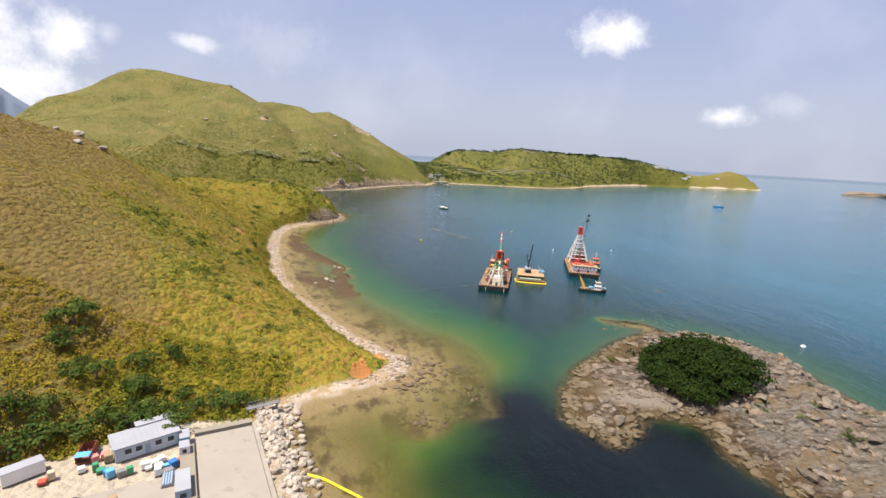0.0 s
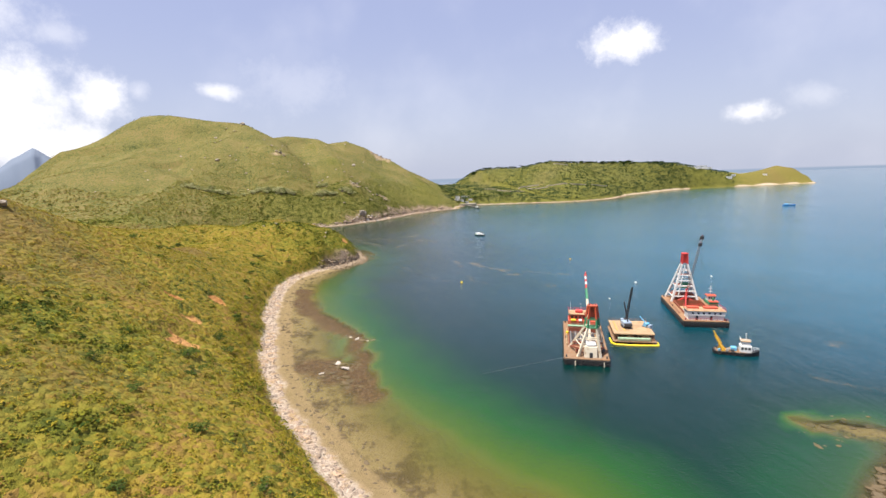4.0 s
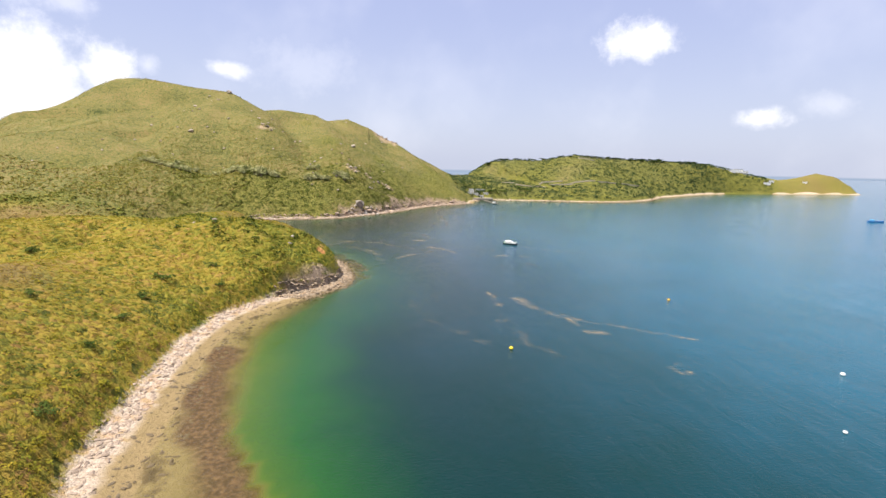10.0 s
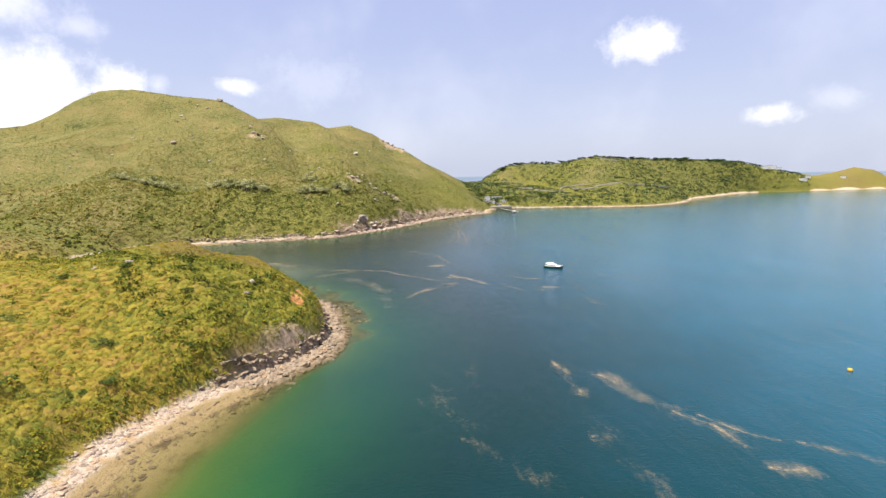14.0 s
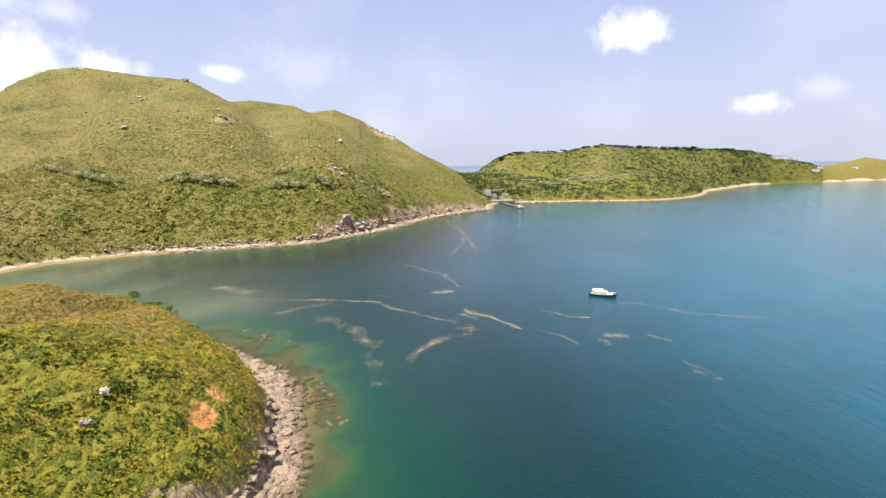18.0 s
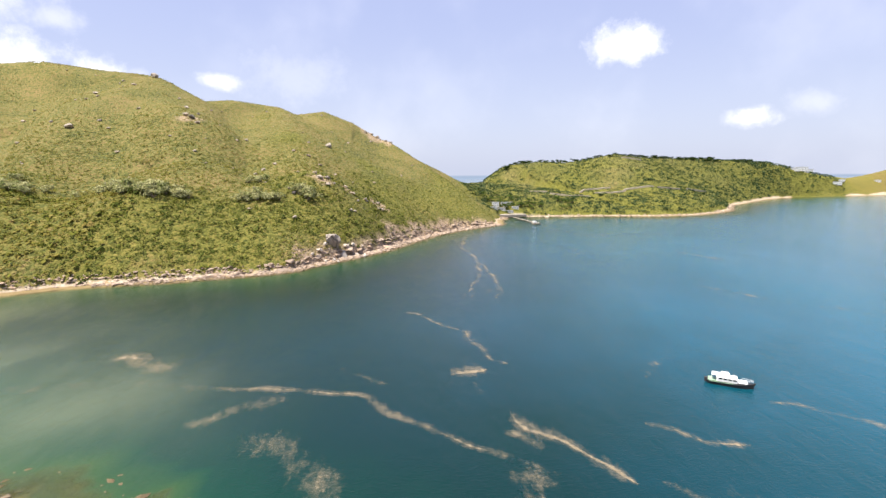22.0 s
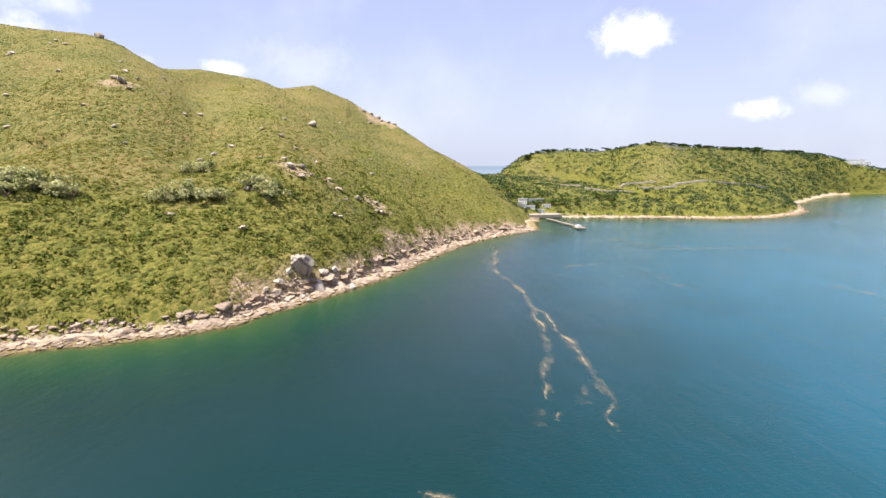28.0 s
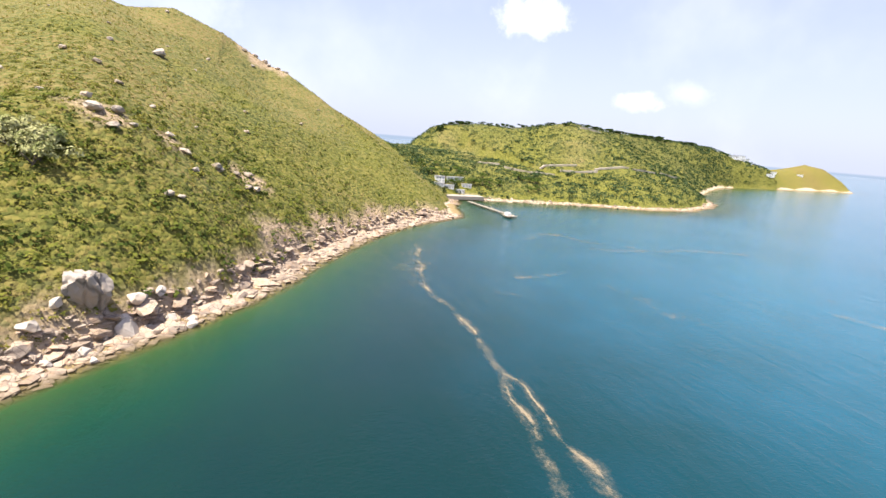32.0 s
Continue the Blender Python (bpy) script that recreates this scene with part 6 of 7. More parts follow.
# scattered outcrops on the hill
CROPS = [(-73, 984, 4.2), (-20, 1190, 4), (-28, 1182, 3.6), (-10, 1178, 3.4), (-36, 1172, 3), (-24, 1170, 2.6), (-44, 1160, 2.6), (-16, 1164, 2.4), (-65, 856, 3.0), (-60, 862, 2.4), (-70, 866, 2.0), (-58, 850, 2.2), (-54, 858, 1.6), (-192, 940, 3.2), (-200, 946, 2.6), (-185, 934, 2.2),
         (-293, 927, 3.4), (-20, 890, 2.2), (-24, 882, 2.0), (-16, 880, 1.8), (-30, 874, 2.4), (-117, 888, 2.0), (-84, 923, 2.0), (-75, 799, 1.8), (-105, 799, 1.5), (-80, 826, 2.0), (-84, 832, 1.6), (-302, 1118, 5), (-110, 900, 1.8),
         (-40, 866, 2.0), (-46, 872, 1.8), (-35, 858, 1.6), (-240, 900, 2.0), (-150, 960, 2.2), (-220, 1000, 2.5), (-260, 985, 2.2), (-330, 1040, 3.0), (-380, 1000, 2.6), (-131, 243, 2.6), (-120, 240, 2.0), (-126, 232, 1.6), (-136, 236, 1.5), (-88, 444, 1.2), (-96, 440, 1.0), (-53.5, 451, 1.1), (-53.6, 446, 0.9), (-39.2, 836, 1.8), (-36, 838, 1.5), (-19, 877, 1.8), (-29, 873, 1.6)]
for i, (x, y, r) in enumerate(CROPS):
    boulder(x, y, r, CRAGS, i, "weathered pale granite outcrop in the hillside grass", "outcrops on the hill", 0.8, 0.35)
rng = random.Random(31)
for i in range(70):
    x, y = rng.uniform(-420, 40), rng.uniform(800, 1150)
    if height(np.array([[x]]), np.array([[y]]))[1][0, 0] > 35:
        boulder(x, y, rng.uniform(0.8, 2.0), CRAGS, i, "weathered pale granite outcrop in the hillside grass", "outcrops on the hill", 0.8, 0.35)


def rubble(label, seed, count, path_fn, sizes, material, cuts=1, kinds=6):
    """Many broken stones in one mesh: path_fn gives x, y, z for each."""
    rng = np.random.RandomState(seed)
    shapes = []
    for i in range(kinds):
        bm = lump(seed * 10 + i, 0.12, 0.75, cuts, 12, (0.4, 0.85))
        bm.verts.ensure_lookup_table()
        shapes.append((np.array([v.co[:] for v in bm.verts]), np.array([[v.index for v in f.verts] for f in bm.faces])))
        bm.free()
    places = path_fn(rng, count)
    verts, faces, at = [], [], 0
    for n, (x, y, z) in enumerate(places):
        v, f = shapes[n % kinds]
        r = sizes[0] + (sizes[1] - sizes[0]) * rng.rand() ** 3
        c, s = np.cos(a := rng.uniform(0, 6.3)), np.sin(a)
        v = v * [r * rng.uniform(0.9, 2.3), r * rng.uniform(0.8, 1.3), r * rng.uniform(0.5, 1.15)] @ np.array([[c, s, 0], [-s, c, 0], [0, 0, 1]])
        verts.append(v + [x, y, z + 0.02 * r])
        faces.append(f + at)
        at += len(v)
    me = mesh_of("shore_stones", np.concatenate(verts), np.concatenate(faces), False)
    me.materials.append(material)
    return tagged(new("shore_stones", me), label, "stones", kind="stuff")


def along_shore(y0, y1, lo, hi, x0=-280, x1=520):
    def pick(rng, count):
        out = []
        while len(out) < count:
            xs, ys = rng.uniform(x0, x1, 40000), rng.uniform(y0, y1, 40000)
            z, d, _ = height(xs, ys)
            ok = (d > lo) & (d - beach_width(ys) < hi) & ~inside(xs, ys, YARD)
            out += list(zip(xs[ok], ys[ok], np.maximum(z[ok], -0.4)))
        return out[:count]
    return pick


def round_islet(lo, hi):
    def pick(rng, count):
        out = []
        while len(out) < count:
            xs, ys = rng.uniform(45, 150, 20000), rng.uniform(50, 172, 20000)
            z, _, e = height(xs, ys)
            ok = (e > lo) & (e < hi)
            out += list(zip(xs[ok], ys[ok], z[ok]))
        return out[:count]
    return pick


def near_places(spots, spread):
    def pick(rng, count):
        at = np.array([spots[n % len(spots)] for n in range(count)], float)
        a, b = at[:, 0] + rng.normal(0, 1, count) * at[:, 2] * spread, at[:, 1] + rng.normal(0, 1, count) * at[:, 2] * spread
        return list(zip(a, b, np.maximum(height(a, b)[0], -0.45)))
    return pick


# large blocks fallen round the tip of the spur
rng = random.Random(58)
spur_blocks = 0
FALLEN = [mesh_from("boulder", lump(260 + i, 0.14, 0.8, 3, 12, (0.45, 0.85)), SPUR_ROCK) for i in range(7)]
while spur_blocks < 150:
    x, y = rng.uniform(-95, -22), rng.uniform(426, 550)
    d = float(height(np.array([[x]]), np.array([[y]]))[1][0, 0])
    if -0.5 < d < max(6.5, float(beach_width(y)) - 0.5):
        boulder(x, y, rng.uniform(0.6, 1.9), FALLEN, spur_blocks, "pale angular block fallen at the foot of the spur", "blocks round the spur", rng.uniform(0.55, 0.9), 0.55)
        spur_blocks += 1
# flat pale slabs bared on the reef
for i, (x, y, r) in enumerate(((-18.7, 235.2, 2.3), (-21.5, 240.5, 1.5), (-16.8, 265.3, 1.3), (-19.5, 267.6, 1.0), (-12.5, 262.0, 0.9), (-26.0, 232.5, 1.3))):
    boulder(x, y, r, SLABS, i, "flat pale rock slab bared on the weedy reef", "slabs on the reef", 0.28, 0.1, z=-0.25)
rubble("pale tilted ledges along the hill's rocky shore", 27, 420, along_shore(735, 1000, 1.0, 3.0, -200, 125), (0.8, 3.6), ROCK, 2)
rubble("pale shingle and cobbles strewn along the beach", 5, 5200, along_shore(125, 440, 6.2, 0.5, -90, 25), (0.15, 0.75), ROCK)
rubble("broken pale boulders round the tip of the spur", 6, 6500, along_shore(418, 562, -1.5, 1.6, -105, -15), (0.3, 1.7), SPUR_ROCK, 1)
rubble("broken granite boulders along the hill's rocky shore", 7, 5600, along_shore(725, 1000, -1.5, 2.0, -250, 125), (0.2, 1.9), ROCK)
rubble("brown fissured bedrock on the bank above the rocky shore", 17, 800, along_shore(755, 990, 7.0, 4.0, -60, 120), (0.4, 1.8), ROCK)
rubble("brown fissured bedrock above the bay", 18, 500, along_shore(715, 760, 5.0, 3.0, -240, -50), (0.5, 1.6), ROCK)
rubble("pale rocks along the headland's shore", 8, 1500, along_shore(1040, 1260, -2.0, 1.5, 130, 600), (0.6, 2.4), ROCK)
rubble("brown weedy stones bared at the water's edge", 9, 1500, along_shore(115, 430, -5.0, -7.0, -90, 30), (0.15, 0.8), ISLET_ROCK)
rubble("cracked granite blocks over the islet", 10, 2200, round_islet(0.5, 30), (0.25, 1.9), ISLET_ROCK)
rubble("dark weedy rocks round the islet's edge", 11, 1500, round_islet(-3, 2.5), (0.3, 1.5), ISLET_ROCK)
rubble("rocky reef bared in the shallows", 12, 1100, near_places([(13, 140, 7), (18, 132, 6), (12, 126, 5), (-15.5, 223, 4), (-18, 237, 4), (-13, 264, 4), (-24, 232, 5), (-26, 266, 6), (13, 108, 5), (105, 176, 8), (96, 172, 5), (-24, 488, 4), (-26, 494, 4), (-31, 500, 5), (-53, 540, 4), (-44, 535, 3), (-60, 546, 3), (-43, 515, 5), (-81, 550, 4), (-22, 480, 3), (-36, 420, 4), (28, 121, 5), (23, 108, 4), (30, 134, 4), (112, 174, 7), (120, 180, 4), (102, 170, 5)], 0.6), (0.25, 1.3), ISLET_ROCK)
# a low rocky reef far out to the east
reef = tagged(new("rock_islet", mesh_from("rock_islet", lump(210, 0.3, 0.6, 3), ISLET_ROCK)), "low rocky reef far out on the open sea", "islet")
reef.matrix_world = pose(1745, 1480, -5, 0, 0, -45) @ Matrix.Diagonal((95, 40, 34, 1))

# ---- streaks of brown scum drifting on the water ----


def make_scum():
    s = Mat("scum", 0.8)
    s.set("Base Color", s.mix(s.noise(0.8, 4), (0.22, 0.165, 0.10), (0.40, 0.32, 0.215)))
    thick, vein = s.attr("thick"), s.attr("core")
    turn = s.add("ShaderNodeMapping")
    turn.inputs["Rotation"].default_value = (0, 0, radians(38))
    turn.inputs["Scale"].default_value = (1.0, 0.4, 1)
    s.nt.links.new(s.where, turn.inputs["Vector"])
    feather = s.math("SUBTRACT", s.noise(0.55, 7, 0.72, vector=turn.outputs[0]), 0.5)
    clot = s.math("SUBTRACT", s.noise(0.085, 5, 0.65), 0.5)
    speck = s.math("SUBTRACT", s.noise(1.1, 8, 0.8), 0.5)
    rag = s.math("ADD", s.math("ADD", s.math("MULTIPLY", feather, 2.0), s.math("MULTIPLY", clot, 2.2)), s.math("MULTIPLY", speck, 1.6))
    thin = s.math("MULTIPLY", s.span(s.math("ADD", thick, s.math("MULTIPLY", rag, 0.75)), 0.2, 1.05), 0.30)
    dense = s.math("MULTIPLY", s.span(s.math("ADD", vein, s.math("MULTIPLY", rag, 1.15)), 0.3, 1.15), 0.56)
    see = s.add("ShaderNodeBsdfTransparent")
    blend = s.add("ShaderNodeMixShader")
    s.put(blend.inputs[0], s.math("MAXIMUM", thin, dense))
    s.nt.links.new(see.outputs[0], blend.inputs[1])
    s.nt.links.new(s.b.outputs[0], blend.inputs[2])
    s.nt.links.new(blend.outputs[0], s.nt.nodes["Material Output"].inputs["Surface"])
    return s.m


SCUM = make_scum()
STREAKS = []


def streak(points, wide, strength=1.0, vein=1.0):
    """A ragged ribbon along a line on the water: a clotted vein, with a thin film drifting off it."""
    pts = [Vector((x, y, 0)) for x, y in points]
    line = []
    for i in range(len(pts) - 1):
        p0, p1, p2, p3 = pts[max(i - 1, 0)], pts[i], pts[i + 1], pts[min(i + 2, len(pts) - 1)]
        n = max(3, int((p2 - p1).length / 2.5))
        for k in range(n):
            u = k / n
            line.append(0.5 * (2 * p1 + (p2 - p0) * u + (2 * p0 - 5 * p1 + 4 * p2 - p3) * u * u + (3 * p1 - p0 - 3 * p2 + p3) * u ** 3))
    line.append(pts[-1])
    verts, thick, core = [], [], []
    ways = 11
    z = 0.03 + 0.002 * (len(STREAKS) % 20)
    for i, p in enumerate(line):
        way = (line[min(i + 1, len(line) - 1)] - line[max(i - 1, 0)]).normalized()
        side = Vector((-way.y, way.x, 0))
        end = min(1, 0.12 + 8 * i / len(line), 0.12 + 8 * (len(line) - 1 - i) / len(line))
        w = 0.72 * wide * (0.7 + 0.9 * abs(noise.noise(p * 0.06))) * (0.35 + 0.65 * end)
        sway = 1.3 * wide * noise.noise(p * 0.11 + Vector((7, 3, 0)))
        lean = noise.noise(p * 0.02 + Vector((1, 9, 4)))
        swell = 0.75 + 0.9 * noise.noise(p * 0.045 + Vector((3, 1, 8)))
        for k in range(ways):
            u = 2 * k / (ways - 1) - 1
            across = u * 2.7 * w + sway
            verts.append((p.x + side.x * across, p.y + side.y * across, z))
            fade = (1 - u * u) * end ** 0.7
            thick.append(strength * fade * (0.62 + 0.3 * lean * u))
            core.append(vein * strength * end ** 0.5 * swell * math.exp(-(3.9 * (u - 0.25 * lean)) ** 2))
    n = len(line)
    faces = [(i * ways + j, i * ways + j + 1, i * ways + j + ways + 1, i * ways + j + ways) for i in range(n - 1) for j in range(ways - 1)]
    me = mesh_of("scum_streak", verts, faces)
    give(me, "thick", thick)
    give(me, "core", core)
    me.materials.append(SCUM)
    STREAKS.append(tagged(new("scum_streak", me), "thin pinkish-brown scum streak drifting on the sea", "scum", kind="stuff"))


# off the beach, over the middle of the bay
streak([(41.7, 429), (44.1, 421), (44.1, 410), (43, 403)], 1.8, 0.7, 1.0)
streak([(48.8, 420), (54.8, 416), (58, 406), (63.7, 393), (67.4, 383), (68.9, 376)], 2.4, 0.95, 1.0)
streak([(62.9, 399), (73.2, 384), (86.9, 375), (94.5, 370), (100.7, 365), (108.4, 359)], 1.3, 0.75, 1.0)
streak([(68.5, 369), (72.8, 370), (77.2, 372)], 2.4, 0.8, 1.0)
streak([(82.7, 340), (83.6, 336), (84.9, 334), (89.4, 336)], 1.6, 0.85, 1.0)
streak([(85.6, 341), (88.2, 339), (91.6, 338)], 1.3, 0.6, 1.0)
streak([(17.9, 446), (17.8, 428), (15.9, 409)], 1.8, 0.45, 0.3)
streak([(2.8, 423), (12.1, 391), (21.9, 372), (33.6, 358)], 2.2, 0.42, 0.2)
streak([(43.2, 400), (42.9, 375), (44.5, 362), (47.5, 354), (53.3, 346)], 2.4, 0.5, 0.3)
# the long vein across the bay, with its side patches
streak([(-134.9, 591), (-99.8, 594), (-72.7, 591), (-52, 587)], 1.6, 0.5, 0.3)
streak([(-60, 589), (-46.9, 586), (-32.4, 583), (-15.9, 579), (-7.8, 569), (1.4, 560), (9.7, 552), (19.1, 545), (23.2, 539)], 1.3, 1.0, 1.0)
streak([(-101.1, 612), (-92.1, 614), (-80.5, 607), (-72.5, 609)], 4.0, 1.0, 0.9)
streak([(-54.8, 565), (-51, 571), (-44.5, 575), (-34, 581)], 2.2, 0.85, 0.8)
streak([(-41.9, 563), (-33.5, 556), (-26.3, 547), (-19.7, 538), (-15.1, 528), (-10.4, 520)], 2.8, 0.8, 0.6)
streak([(-15.4, 527), (-13.6, 518), (-11.8, 509), (-10.8, 501), (-9.7, 495)], 1.8, 0.6, 0.3)
streak([(-0.7, 508), (-0.4, 514), (3.2, 523), (10.4, 530), (16.9, 533), (21.9, 533)], 1.8, 0.95, 0.9)
streak([(14.9, 540), (19.8, 540), (22.7, 534)], 2.6, 0.7, 0.4)
streak([(22.7, 566), (25.8, 557), (31.4, 550), (35.5, 543), (40.4, 535)], 1.5, 1.0, 1.0)
streak([(20.4, 558), (23.4, 552), (24.9, 547)], 1.1, 0.85, 1.0)
streak([(43.1, 535), (49.2, 531), (52.8, 525), (55, 517)], 1.1, 0.9, 1.0)
streak([(52.9, 556), (58.7, 553), (62.5, 547), (71.2, 545)], 1.2, 0.95, 1.0)
streak([(65.8, 525), (70.6, 525), (75.7, 523)], 2.4, 0.9, 0.8)
streak([(62.6, 523), (64.9, 519), (64.4, 516)], 1.3, 0.7, 1.0)
streak([(55.8, 533), (59.6, 529), (63.1, 524)], 1.4, 0.5, 0.4)
streak([(81.2, 526), (85.1, 522), (88.4, 516)], 1.4, 0.75, 1.0)
streak([(84.5, 563), (97.1, 561), (104.4, 552), (111.5, 544), (122.9, 540), (135.7, 535)], 1.3, 0.85, 1.0)
streak([(78.7, 505), (82, 499), (84.4, 494), (83.9, 487)], 1.4, 0.75, 1.0)
streak([(79, 495), (82.2, 492), (82.8, 487)], 1.2, 0.7, 1.0)
streak([(-23.7, 599), (-16.6, 591), (-8, 585)], 1.4, 0.6, 1.0)
# patches strung out behind the swell
streak([(-2.7, 656), (4.7, 651), (11.4, 638), (19.7, 629)], 1.2, 0.8, 1.0)
streak([(19.9, 630), (19.7, 622), (21, 616)], 2.0, 1.0, 1.0)
streak([(19.8, 617), (23.5, 609), (24.2, 601), (30.6, 595)], 1.2, 0.95, 1.0)
streak([(10.2, 589), (15.8, 591), (21.6, 592)], 2.4, 1.0, 1.0)
streak([(15.4, 584), (17.6, 580), (18.8, 575)], 1.3, 0.6, 1.0)
streak([(66.4, 580), (80.4, 596), (87.3, 600)], 1.4, 0.45, 0.4)
# the forked vein under the hill
streak([(63, 909), (48.7, 838), (50.4, 805), (51.1, 782), (49, 765), (52.1, 755), (49.7, 740), (50.2, 724), (49.7, 711), (49.2, 702), (48.6, 693), (47.3, 685), (43.7, 677), (42, 671)], 1.4, 0.95, 1.0)
streak([(48.6, 764), (45.6, 739), (42.7, 724), (38.7, 712), (35.1, 701), (34.2, 697), (33, 691), (31.3, 686)], 1.3, 0.9, 1.0)
streak([(48.5, 701), (45.7, 695), (40, 688), (38.2, 683)], 1.4, 0.55, 0.4)
streak([(32.8, 681), (32.8, 679), (31.9, 676)], 1.4, 0.6, 1.0)
streak([(29.7, 683), (27.7, 678), (27.4, 674)], 1.8, 0.7, 0.6)
streak([(39, 854), (50.6, 863), (43.9, 831)], 2.4, 0.6, 0.5)
# far out and east of the islet
streak([(58, 892), (54, 868), (47, 850)], 4.5, 0.45)
streak([(162, 934), (178, 908), (199, 897)], 2.4, 0.6)
streak([(88, 841), (104, 842), (123, 850)], 2.2, 0.6)
streak([(126, 833), (129, 811), (134, 787), (143, 781)], 3.5, 0.45)
streak([(72, 824), (83, 817)], 1.4, 0.6)
streak([(223, 805), (228, 794)], 2.0, 0.6)
streak([(100, 268), (112, 262), (124, 250), (121, 240)], 2.4, 0.45)
streak([(150, 228), (158, 222)], 2.6, 0.6)
streak([(148, 210), (156, 203)], 2.6, 0.7)
streak([(118, 205), (128, 196), (140, 190)], 1.6, 0.5)
streak([(150, 690), (162, 668), (169, 652), (183, 639), (205, 630)], 1.6, 0.6)
streak([(192, 703), (198, 701)], 2.6, 0.9)
streak([(205, 790), (211, 766), (219, 755)], 2.4, 0.7)
streak([(150, 900), (190, 890), (230, 892), (280, 880)], 3.0, 0.7, 0.4)
streak([(130, 915), (150, 930), (176, 936)], 3.0, 0.7, 0.4)

# ---- plants ----


def foliage(name, xs, ys, zs, size, tone, leaves, rng, squash=0.75, leaf=0.55, lift=0.6):
    """One mesh of many clumps: each a dome of small leaf sprays round its place."""
    n = len(xs)
    m = n * leaves
    who = np.repeat(np.arange(n), leaves)
    a = rng.uniform(0, 2 * np.pi, m)
    up = rng.uniform(-0.15, 1.0, m)
    ring = np.sqrt(np.clip(1 - up * up, 0, 1))
    way = np.stack([np.cos(a) * ring, np.sin(a) * ring, up], 1)
    r = size[who] * rng.uniform(0.55, 1.0, m)
    mid = np.stack([xs, ys, zs], 1)[who] + way * r[:, None] * [1, 1, squash]
    normal = way + rng.normal(0, 0.35, (m, 3)) + [0, 0, lift]
    normal /= np.linalg.norm(normal, axis=1, keepdims=True)
    side = np.cross(normal, rng.normal(0, 1, (m, 3)))
    side /= np.linalg.norm(side, axis=1, keepdims=True) + 1e-9
    fore = np.cross(normal, side)
    half = (size[who] * leaf * rng.uniform(0.6, 1.2, m))[:, None]
    verts = np.stack([mid + side * half, mid + fore * half * 0.7, mid - side * half * 0.9, mid - fore * half * 0.8], 1).reshape(-1, 3)
    me = mesh_of(name, verts, np.arange(m * 4).reshape(-1, 4), False)
    give(me, "tone", np.repeat(np.clip(tone[who] + rng.normal(0, 0.06, m), 0, 1), 4))
    return me


def scatter(rng, count, x0, x1, y0, y1, least=2.0):
    """Places on dry land inland of the beach."""
    xs, ys = rng.uniform(x0, x1, count), rng.uniform(y0, y1, count)
    z, d, _ = height(xs, ys)
    keep = d - beach_width(ys) > least + rng.uniform(-2.5, 1.5, count)
    return xs[keep], ys[keep], z[keep], d[keep]


def cover(label, seed, count, box, sizes, leaves, bushy=0.0, leaf=0.55, squash=0.75, keep=None, material=None, spread=0.19):
    rng = np.random.RandomState(seed)
    xs, ys, zs, ds = scatter(rng, count, *box)
    free = ~inside(xs, ys, YARD) & ~((ys < 100) & (xs > -40))
    for x, y, r in SLIPS:
        free &= np.hypot(xs - x, (ys - y) * 0.8) > 0.8 * r
    dry, lush = patches(xs, ys)
    if keep is not None:
        free &= keep(rng, xs, ys, zs, dry, lush)
    xs, ys, zs, dry, lush = xs[free], ys[free], zs[free], dry[free], lush[free]
    big = rng.rand(len(xs)) ** 3
    size = sizes[0] + (sizes[1] - sizes[0]) * big * (0.6 + 0.8 * lush) * (1 - 0.5 * dry)
    tone = 0.36 + 0.30 * lush - 0.34 * dry + 0.20 * big + bushy + rng.normal(0, spread, len(xs))
    me = foliage("scrub", xs, ys, zs - 0.1 * size, size, tone, leaves, rng, squash, leaf)
    me.materials.append(material or SCRUB)
    return tagged(new("scrub", me), label, "scrub", kind="stuff")


cover("yellow-green grass and low scrub on the near hillside", 11, 46000, (-175, 10, 75, 345), (0.45, 1.3), 10, -0.03, leaf=0.30, spread=0.22)
cover("yellow-green grass and low scrub on the rocky spur", 12, 36000, (-190, -24, 345, 565), (0.45, 1.3), 12, 0.06, leaf=0.28, spread=0.19)
cover("rounded dark green bushes among the hillside grass", 13, 12000, (-190, 10, 95, 560), (0.9, 2.9), 34, 0.30, 0.19, 0.8, spread=0.12,
      keep=lambda rng, x, y, z, dry, lush: rng.rand(len(x)) < 0.12 + 0.30 * smooth_step(lumps(x, y, 9, 3, 61.0), 0.1, 0.4) * (1 - 0.7 * dry) + 0.8 * lush * (0.3 + smooth_step(lumps(x, y, 16, 3, 61.0), -0.15, 0.35)))
cover("dense green bushes lining the back of the beach", 21, 9000, (-75, 12, 150, 425), (0.9, 2.6), 30, 0.16, 0.19, 0.95, spread=0.14,
      keep=lambda rng, x, y, z, dry, lush: (coast_distance(x, y)[0] - beach_width(y) < 9 + 6 * lumps(x, y, 14, 2, 71.0)) & (rng.rand(len(x)) < 0.75))
cover("tall green scrub crowding the back of the works yard", 20, 3000, (-100, -22, 84, 132), (0.9, 2.8), 40, 0.2, 0.19, 0.95, spread=0.10)
cover("brown and olive grass on the upper near hill", 14, 9000, (-420, -170, 60, 600), (1.2, 3.2), 8, leaf=0.35)
cover("grass and scrub in the valley behind the spur", 19, 9000, (-720, -170, 560, 800), (1.3, 3.4), 7, material=SCRUB_FAR)
lower_share = lambda y: 1 - smooth_step(y, 850, 1000)
cover("dense green scrub on the lower slopes of the hill", 15, 38000, (-330, 125, 690, 1010), (0.9, 2.7), 14, 0.14, 0.28, material=SCRUB_FAR, spread=0.13,
      keep=lambda rng, x, y, z, dry, lush: rng.rand(len(x)) < lower_share(y + 22 * lumps(x, y, 60, 3)))
